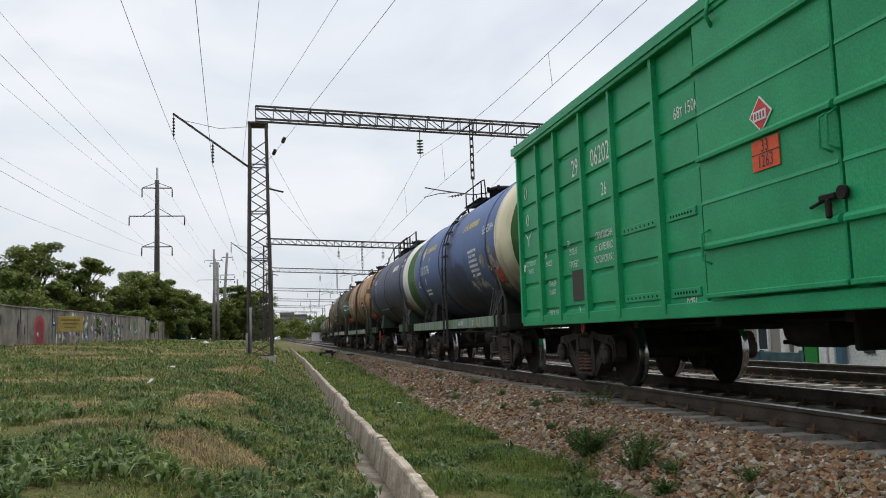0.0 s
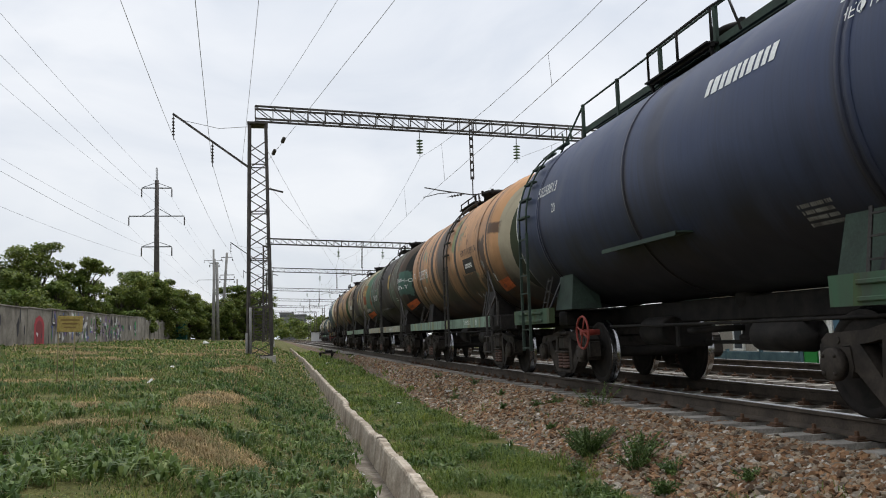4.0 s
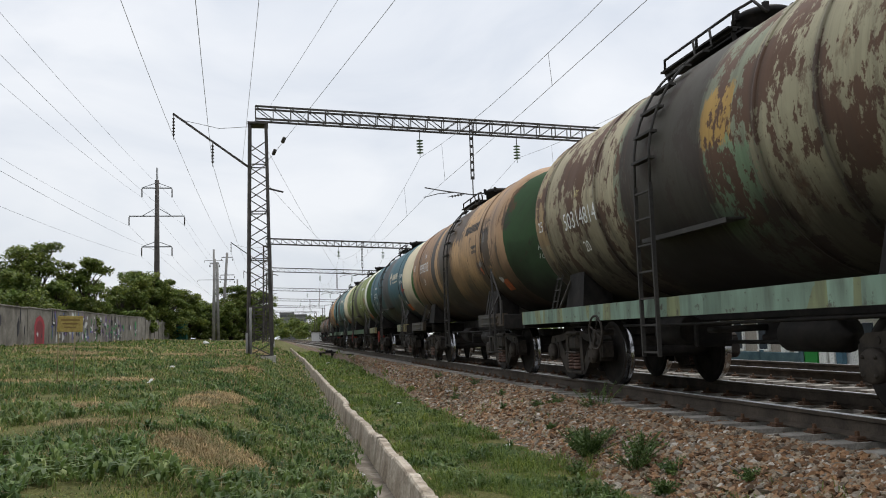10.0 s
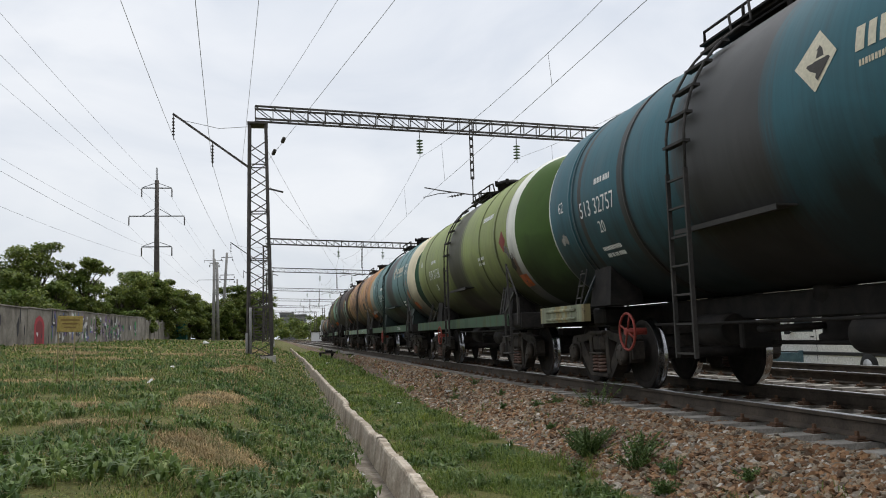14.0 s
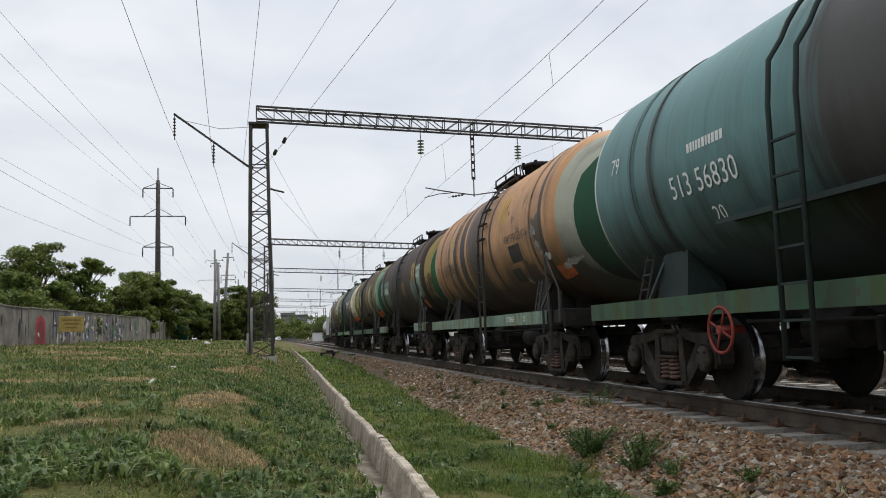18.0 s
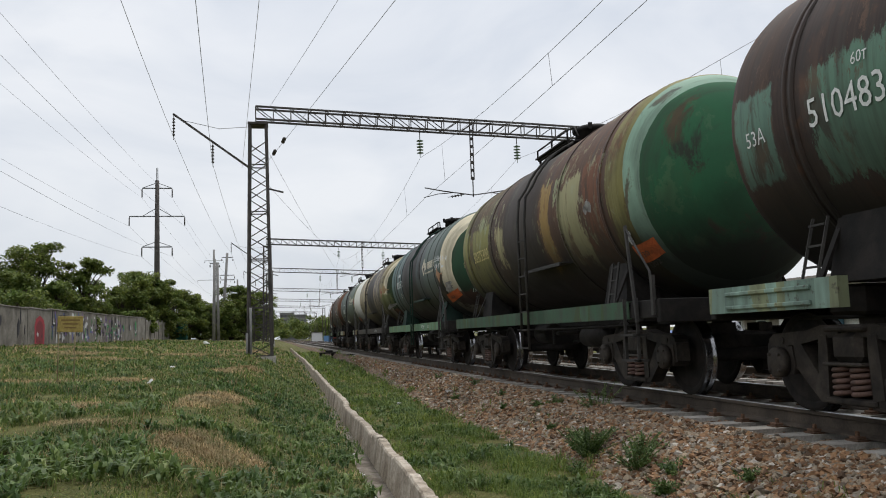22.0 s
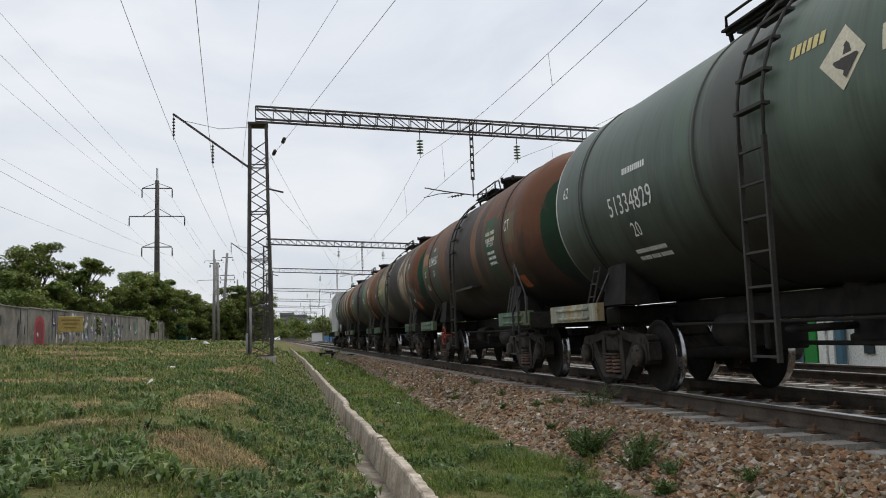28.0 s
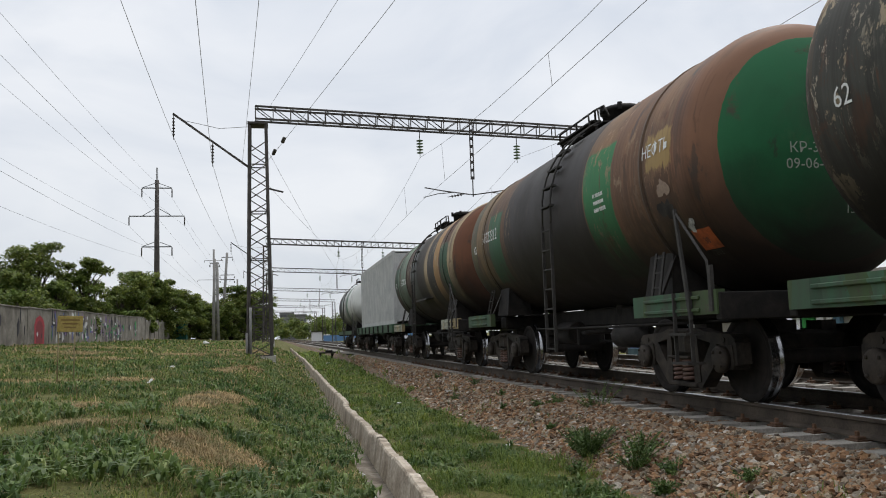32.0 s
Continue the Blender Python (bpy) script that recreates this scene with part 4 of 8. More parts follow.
def saddle_mesh(yc, side):
    """Bearer under one end of the tank: a flared plate on the frame that carries the shell."""
    e = side
    return Mesh().add([(e * 1.21, yc - 0.38, 1.165), (e * 1.21, yc + 0.38, 1.165), (e * 0.7, yc + 0.38, 1.165), (e * 0.7, yc - 0.38, 1.165),
                       (e * 1.13, yc - 0.30, 1.74), (e * 1.13, yc + 0.30, 1.74), (e * 0.7, yc + 0.30, 1.40), (e * 0.7, yc - 0.30, 1.40)],
                      [(0, 1, 2, 3), (4, 5, 6, 7), (0, 1, 5, 4), (1, 2, 6, 5), (2, 3, 7, 6), (3, 0, 4, 7)])


def bracket_mesh(yc):
    """Stepped foot of the tie strap beside the bearer."""
    s = Mesh()
    q = 1 if yc > 0 else -1
    for d in (0.26, 0.46):
        s.bar((-1.42, yc + q * d, 1.165), (-1.30, yc + q * (d - 0.05), 1.72), 0.03, 0.022)
    for z in (1.30, 1.48, 1.66):
        s.bar((-1.42 + (z - 1.165) * 0.216, yc + q * 0.23, z), (-1.42 + (z - 1.165) * 0.216, yc + q * 0.45, z), 0.022, 0.018)
    return s


def strap_mesh(y, tilt):
    """Tie band over the tank's end quarter with its foot on the frame."""
    a = -0.75
    s = Mesh()
    vs = []
    n = 28
    for i in range(n + 1):
        t = a + (math.pi - 2 * a) * i / n
        for r in (TANK_R + 0.002, TANK_R + 0.012):
            for d in (-0.04, 0.04):
                vs.append((-r * math.cos(t), y + d, TANK_Z + r * math.sin(t)))
    fs = []
    for i in range(n):
        o = i * 4
        fs += [(o + 2, o + 3, o + 7, o + 6), (o, o + 2, o + 6, o + 4), (o + 3, o + 1, o + 5, o + 7)]
    s.add(vs, fs, True)
    for e in (-1, 1):
        p = (e * (TANK_R + 0.01) * math.cos(a), y, TANK_Z + (TANK_R + 0.01) * math.sin(a))
        s.bar(p, (e * 1.34, y + tilt, 1.18), 0.07, 0.025)
    return s


def under_mesh():
    u = Mesh()
    u.box((0, 0, 1.04), (0.36, 11.0, 0.30), bevel=0.02)
    for y in (-3.9, 3.9):
        u.box((0, y, 1.02), (2.2, 0.45, 0.26), bevel=0.03)
    return u


def brake_mesh():
    b = Mesh()
    b.lathe([(0.18, -0.45), (0.20, -0.4), (0.20, 0.25), (0.12, 0.32), (0.05, 0.34)], "y", 18, (-0.45, 1.7, 0.78))
    b.lathe([(0.0, -0.5), (0.17, -0.42), (0.17, 0.42), (0.0, 0.5)], "y", 16, (-0.75, -1.75, 0.72))
    b.tube([(-0.85, -4.9, 0.88), (-0.85, -1.0, 0.86), (-0.7, 1.4, 0.86), (-0.85, 4.9, 0.88)], 0.022, 6)
    b.tube([(-0.2, -2.6, 0.62), (-0.2, 2.6, 0.62)], 0.028, 6)
    b.box((-0.35, 0.9, 0.72), (0.5, 0.10, 0.32), bevel=0.02)
    return b


def outlet_mesh():
    o = Mesh()
    o.lathe([(0.22, 1.36), (0.22, 1.10), (0.16, 1.0), (0.16, 0.72), (0.20, 0.70), (0.20, 0.62), (0.05, 0.60)], "z", 18)
    o.tube([(-0.1, 0, 0.8), (-0.7, 0.15, 0.78), (-0.7, 0.35, 0.78)], 0.04, 8)
    return o


def end_step_mesh(e):
    """Corner steps and hand rail at one end of the frame."""
    s = Mesh()
    y = e * 4.75
    for d in (-0.18, 0.18):
        s.bar((-1.53, y + d, 1.20), (-1.53, y + d, 0.42), 0.04, 0.02)
    for z in (0.44, 0.75):
        s.box((-1.50, y, z), (0.20, 0.38, 0.025))
    s.bar((-1.53, y + 0.18 * e, 0.9), (-1.50, y - 0.10 * e, 2.12), 0.03, 0.055)
    s.tube([(-1.50, y - 0.10 * e, 2.10), (-1.50, y + 0.52 * e, 1.50), (-1.50, y + 0.56 * e, 1.2)], 0.016, 6)
    s.bar((-1.50, y + 0.58 * e, 0.98), (-1.50, y + 0.58 * e, 1.45), 0.04, 0.06)
    return s


def sill_mesh(e):
    s = Mesh()
    x = e * 1.50
    s.slab([(x, 0.95), (x, 1.17), (x - e * 0.09, 1.17), (x - e * 0.09, 1.158), (x - e * 0.012, 1.158), (x - e * 0.012, 0.962), (x - e * 0.09, 0.962), (x - e * 0.09, 0.95)], "y", -4.62, 5.42)
    return s


def stub_mesh(e, s):
    """End platform of a wagon without long side sills: a short ribbed side plate."""
    m = Mesh()
    y0, y1 = (3.45, 5.42) if e > 0 else (-5.42, -3.45)
    x = s * 1.50
    m.slab([(x, 0.95), (x, 1.20), (x - s * 0.10, 1.20), (x - s * 0.10, 0.95)], "y", y0, y1)
    m.box((x + s * 0.012, (y0 + y1) / 2, 1.0), (0.03, 1.3, 0.04), bevel=0.008).box((x + s * 0.012, (y0 + y1) / 2, 1.13), (0.03, 1.3, 0.04), bevel=0.008)
    return m


def deck_mesh(e):
    y0, y1 = (4.55, 5.44) if e > 0 else (-5.44, -4.55)
    return Mesh().box((0, (y0 + y1) / 2, 1.12), (2.84, y1 - y0, 0.08)).box((0, e * 5.40, 1.03), (2.96, 0.10, 0.28), bevel=0.01).box((-1.46, e * 5.03, 1.055), (0.06, 0.72, 0.22), bevel=0.01).box((1.46, e * 5.03, 1.055), (0.06, 0.72, 0.22), bevel=0.01)


def tank_scrap(w, y0, up, size, mat, seed, n=26):
    """A torn sticker, paint splash or diamond sign on the tank's side."""
    rnd = random.Random(seed * 7 + 3)
    up = up - 0.40
    ph = [rnd.uniform(0, 6.283) for _ in range(3)]
    rad = [size * (1 if n == 4 else 0.72 + 0.24 * math.sin(2 * a + ph[0]) + 0.14 * math.sin(3 * a + ph[1]) + 0.10 * math.sin(7 * a + ph[2]) + rnd.uniform(-0.09, 0.09)) for a in [2 * math.pi * k / n for k in range(n)]]
    pts = [(rad[k] * math.cos(2 * math.pi * k / n), rad[k] * math.sin(2 * math.pi * k / n)) for k in range(n)]
    vs = [(0.0, 0.0)] + [(u * f, v * f) for f in (0.5, 1.0) for u, v in pts]
    fs = [(0, 1 + k, 1 + (k + 1) % n) for k in range(n)] + [(1 + k, 1 + n + k, 1 + n + (k + 1) % n, 1 + (k + 1) % n) for k in range(n)]
    a0 = up / TANK_R
    g = Mesh().add([(-(shell_r(y0 + u) + 0.007) * math.cos(a0 + v / TANK_R), y0 + u, TANK_Z + (shell_r(y0 + u) + 0.007) * math.sin(a0 + v / TANK_R)) for u, v in vs], fs, True)
    part("hazard_diamond" if n == 4 else "torn_sticker", g, mat, w)


def sill_paint(name, col):
    """Sill paint touched up in lengths, chipped and dirty."""
    m, nt, b = shade(name, 0.65)
    runs = noise_of(nt, 1.0, 2.0, stretch=(0.1, 1.1, 0.1))
    c = ramp_of(nt, runs, [(0.0, tuple(0.7 * k for k in col)), (0.42, col), (0.52, (col[0] * 1.1, col[1] * 0.85, col[2] * 0.6)), (0.60, tuple(min(0.6, 1.25 * k) for k in col))], "CONSTANT")
    chip = noise_of(nt, 7.0, 6.0, rough=0.7)
    c = mix_of(nt, ramp_of(nt, chip, [(0.58, (0, 0, 0)), (0.66, (0.8, 0.8, 0.8))]), c, (0.07, 0.05, 0.04))
    dirt = noise_of(nt, 1.0, 5.0, stretch=(2, 5, 1))
    c = mix_of(nt, ramp_of(nt, dirt, [(0.40, (0, 0, 0)), (0.75, (0.75, 0.75, 0.75))]), c, (0.06, 0.052, 0.045))
    nt.links.new(c, b.inputs["Base Color"])
    bump_of(nt, b, chip, 0.2, 0.004)
    return m


END_T = plain("faded_lettering", (0.34, 0.38, 0.32), 0.7)
LOGO_T = plain("cream_logo", (0.62, 0.57, 0.44), 0.6)


def build_tank_wagon(spec):
    SHELL[:] = BUILDS[spec.get("build", "late")]
    w = thing("tank_wagon", spec["label"], "tank wagon", "tank wagons of the freight train")
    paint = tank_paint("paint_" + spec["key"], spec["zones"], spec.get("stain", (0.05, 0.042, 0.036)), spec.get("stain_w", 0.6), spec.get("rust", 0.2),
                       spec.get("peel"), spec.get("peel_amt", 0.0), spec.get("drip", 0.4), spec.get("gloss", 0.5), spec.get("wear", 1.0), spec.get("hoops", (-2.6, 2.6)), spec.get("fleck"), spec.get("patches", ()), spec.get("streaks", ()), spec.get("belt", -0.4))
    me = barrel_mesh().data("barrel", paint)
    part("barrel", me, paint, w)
    for y in spec.get("hoops", (-2.6, 2.6)):
        h = shared("hoop%.2f" % y, lambda: hoop_mesh(y), paint).copy()
        h.materials.clear()
        h.materials.append(paint)
        part("weld_hoop", h, paint, w)
    sill_mat = sill_paint("sill_" + spec["key"], spec["sill"])
    lad = spec.get("lad", 0.0)
    dark_mat = worn("iron_" + spec["key"], tuple(0.45 * c + 0.012 for c in spec.get("iron", (0.06, 0.055, 0.05))), spec.get("iron", (0.06, 0.055, 0.05)), 0.7, 0, 3, 40)
    if spec.get("framed", True):
        for e in (-1, 1):
            s = shared("sill%d" % e, lambda: sill_mesh(e), sill_mat).copy()
            s.materials.clear(), s.materials.append(sill_mat)
            part("side_sill", s, sill_mat, w)
    else:
        for e in (-1, 1):
            for q in (-1, 1):
                s = shared("stub%d%d" % (e, q), lambda: stub_mesh(e, q), sill_mat).copy()
                s.materials.clear(), s.materials.append(sill_mat)
                part("end_sill_plate", s, sill_mat, w)
    if spec["key"] not in ("blue", "tan", "orange", "ochre", "black_green", "grey_green", "scuffed", "rust_orange", "white_tail"):
        ya, yb = (lad - 2.2, lad + 1.4) if "ledge" in spec else (-0.9, 1.2) if spec["key"] == "navy" else (lad - 1.55, lad + 0.35)
        part("side_step", Mesh().box((-1.36, (ya + yb) / 2, 1.89), (0.22, yb - ya, 0.018)).box((-1.47, (ya + yb) / 2, 1.87), (0.012, yb - ya, 0.05)), dark_mat, w)
    part("centre_sill", shared("under", under_mesh, GRIME), GRIME, w)
    for e in (-1, 1):
        part("end_deck", shared("deck%d" % e, lambda: deck_mesh(e), GRIME), GRIME, w)
        sm = shared("strap%d" % e, lambda: strap_mesh(e * 3.85, e * 0.02), paint).copy()
        sm.materials.clear(), sm.materials.append(paint)
        part("tie_strap", sm, paint, w)
        if e < 0:
            part("corner_step", shared("steps%d" % e, lambda: end_step_mesh(e), dark_mat), dark_mat, w)
        for side in (-1, 1):
            sad = shared("saddle%d%d" % (e, side), lambda: saddle_mesh(e * 3.55, side), GRIME)
            if "iron" in spec:
                sad = sad.copy()
                sad.materials.clear(), sad.materials.append(dark_mat)
            part("saddle", sad, dark_mat, w)
        part("strap_bracket", shared("bracket%d" % e, lambda: bracket_mesh(e * 3.55), dark_mat), dark_mat, w)
    part("brake_gear", shared("brakes", brake_mesh, GRIME), GRIME, w)
    part("outlet_valve", shared("outlet", outlet_mesh, GRIME), GRIME, w)
    part("ladder", shared("ladder%d%.2f" % (spec.get("long_ladder", 0), lad), lambda: ladder_mesh(lad, spec.get("long_ladder", 0)), dark_mat), dark_mat, w)
    if not spec.get("long_ladder", 0):
        up = part("upper_ladder", shared("ladder_up%.2f" % lad, lambda: upper_ladder_mesh(lad), dark_mat), dark_mat, w)
        for k in range(6):
            part("tread_step", shared("rung%d%.2f" % (k, lad), lambda: rung_mesh(lad, k), dark_mat), dark_mat, up)
    if "deck" in spec:
        long_deck(w, dark_mat, *spec["deck"])
    rw = part("roof_walk", shared("walkway", lambda: platform_mesh(0), GRIME), GRIME, w, at=(0, 0.3, 0))
    for k in range(7):
        part("plank", shared("plank", lambda: Mesh().box((0, 0.05, 4.24), (0.17, 1.7, 0.025)), GRIME), GRIME, rw, at=(-0.62 + k * 0.2067, 0, 0))
    for e in (-0.66, 0.66):
        part("guard_rail", shared("guard%d%.2f" % (spec.get("guard", 0), e), lambda: rail_mesh(0.42 if spec.get("guard", 0) else 0.16, e), GRIME), GRIME, w, at=(0, 0.25, 0))
    part("hatch", shared("hatch", hatch_mesh, GRIME), GRIME, w)
    if spec.get("handwheel"):
        part("handbrake_wheel", GEAR["handwheel_dark" if "wheel_mat" in spec else "handwheel"], RED, w, "dark spoked handbrake wheel" if "wheel_mat" in spec else "red spoked handbrake wheel", at=(-1.50, 2.0, 0.79))
    running_gear(w, (-3.9, 3.9))
    end_gear(w, 6.01)
    for args in spec.get("texts", ()):
        tank_text(w, *args)
    for args in spec.get("bars", ()):
        text_bars(w, *args)
    for args in spec.get("panels", ()):
        tank_patch(w, *args)
    for k, args in enumerate(spec.get("scraps", ())):
        tank_scrap(w, args[0], args[1], 0.8 * args[2], args[3] if len(args) > 3 else PALE, k + len(spec["key"]))
    for args in spec.get("diamonds", ()):
        tank_scrap(w, *args, 0, 4)
    for text, size, x, z in spec.get("end_texts", ()):
        me = cut(lettering(text, size, END_T, w, None))
        for v in me.vertices:
            u, h = v.co.x + x, v.co.y + z
            k = min(0.98, math.hypot(u, h) / TANK_R)
            v.co = Vector((u, -(SHELL[0] / 2 - SHELL[1] + SHELL[1] * (1 - k ** SHELL[2]) ** (1 / SHELL[2])) - 0.016, TANK_Z + h))
        part("lettering", me, END_T, w)
    for y0 in spec.get("marks", ()):
        up = [b for b in spec["bars"] if b[4:5] == (0.2,)][0][1]
        tank_scrap(w, y0, up, 0.27, LOGO_T, 1, 4)
        tank_scrap(w, y0 - 0.04, up - 0.03, 0.15, DARK_T, 1, 4)
    for y0 in spec.get("plates", ()):
        tank_patch(w, y0, -0.60, 0.38, 0.28, ORANGE, "hazard_plate", "orange hazard number plate")
        tank_text(w, "30", 0.12, y0, -0.54, DARK_T)
        tank_text(w, "1202", 0.12, y0, -0.67, DARK_T)
    for y0, up in spec.get("reds", ()):
        tank_patch(w, y0, up, 0.46, 0.36, REDPLATE, "hazard_plate", "red hazard number plate")
        tank_text(w, "33", 0.15, y0, up + 0.08, DARK_T)
        tank_text(w, "1203", 0.15, y0, up - 0.08, DARK_T)
    for text, size, y0 in spec.get("sill_texts", ()):
        me = lettering(text, size, WHITE_T, w, None)
        for v in me.vertices:
            v.co = Vector((-1.506, y0 - v.co.x, 1.06 + v.co.y))
        part("lettering", me, WHITE_T, w)
    return w


CREAM, WHITEP, GREENP, DGREEN = (0.76, 0.68, 0.49), (0.76, 0.76, 0.69), (0.055, 0.14, 0.045), (0.025, 0.085, 0.05)
BLUE, NAVY, TAN, OCHRE = (0.105, 0.165, 0.34), (0.045, 0.06, 0.115), (0.56, 0.31, 0.155), (0.46, 0.28, 0.14)
TEAL, LTEAL, LIME, GREY = (0.035, 0.12, 0.15), (0.13, 0.25, 0.25), (0.27, 0.32, 0.11), (0.16, 0.175, 0.17)
BROWN, SOOT, RUSTC, SAGE = (0.098, 0.066, 0.05), (0.058, 0.046, 0.04), (0.17, 0.075, 0.042), (0.20, 0.28, 0.21)
OLIVE, MINT, SAND, PEELG = (0.24, 0.23, 0.08), (0.26, 0.40, 0.30), (0.40, 0.31, 0.19), (0.27, 0.30, 0.20)
SILL_MINT, SILL_GREEN, SILL_DARK, SILL_PALE = (0.20, 0.29, 0.22), (0.05, 0.105, 0.06), (0.05, 0.047, 0.043), (0.33, 0.34, 0.27)
REDPLATE = plain("red_plate", (0.38, 0.06, 0.04), 0.5)
ORANGE = worn("orange_plate", (0.24, 0.07, 0.03), (0.50, 0.12, 0.04), 0.6, 0, 6, 40)
BLACKP = worn("black_panel", (0.022, 0.02, 0.019), (0.055, 0.048, 0.043), 0.65, 0, 5, 40)
PALE = worn("pale_patch", (0.12, 0.11, 0.10), (0.38, 0.37, 0.34), 0.75, 0, 7, 40, 0.3)
PALER = worn("pale_scrawl", (0.25, 0.25, 0.24), (0.62, 0.62, 0.60), 0.75, 0, 14, 60, 0.2)
GREENPANEL = plain("green_panel", (0.025, 0.065, 0.045), 0.55)
MINTP = worn("mint_panel", (0.10, 0.14, 0.11), (0.30, 0.42, 0.32), 0.7, 0, 5, 40)
YELLOWP = worn("yellow_panel", (0.20, 0.12, 0.03), (0.45, 0.32, 0.07), 0.7, 0, 4, 40)

def logo(y, up=0.55, mat=None):
    """Rows of short bars in place of an operator's name."""
    return [(y, up, 1.5, 1, 0.2, 0.05, mat or LOGO_T), (y, up - 0.2, 1.4, 1, 0.05, 0.05, mat or LOGO_T)]


HOME = [("ПРИПИСАН", 0.14, 0.1, 0.48), ("СТ.НИЖНИЙ НОВГОРОД", 0.13, 0.1, 0.30), ("ТО 2600", 0.13, 0.1, 0.12), ("10.09", 0.12, 0.15, -0.04), ("ПОСТРОЕН", 0.13, 0.15, -0.26), ("17.05", 0.12, 0.15, -0.41), ("КР", 0.12, -0.5, -0.58), ("18.06.02", 0.12, -0.45, -0.74)]
DATES = [("КР", 0.13, -0.45, 0.10), ("20.03.15", 0.13, -0.42, -0.06), ("ПОСТРОЕН", 0.12, 0.25, 0.42), ("20", 0.12, 0.3, 0.26)]


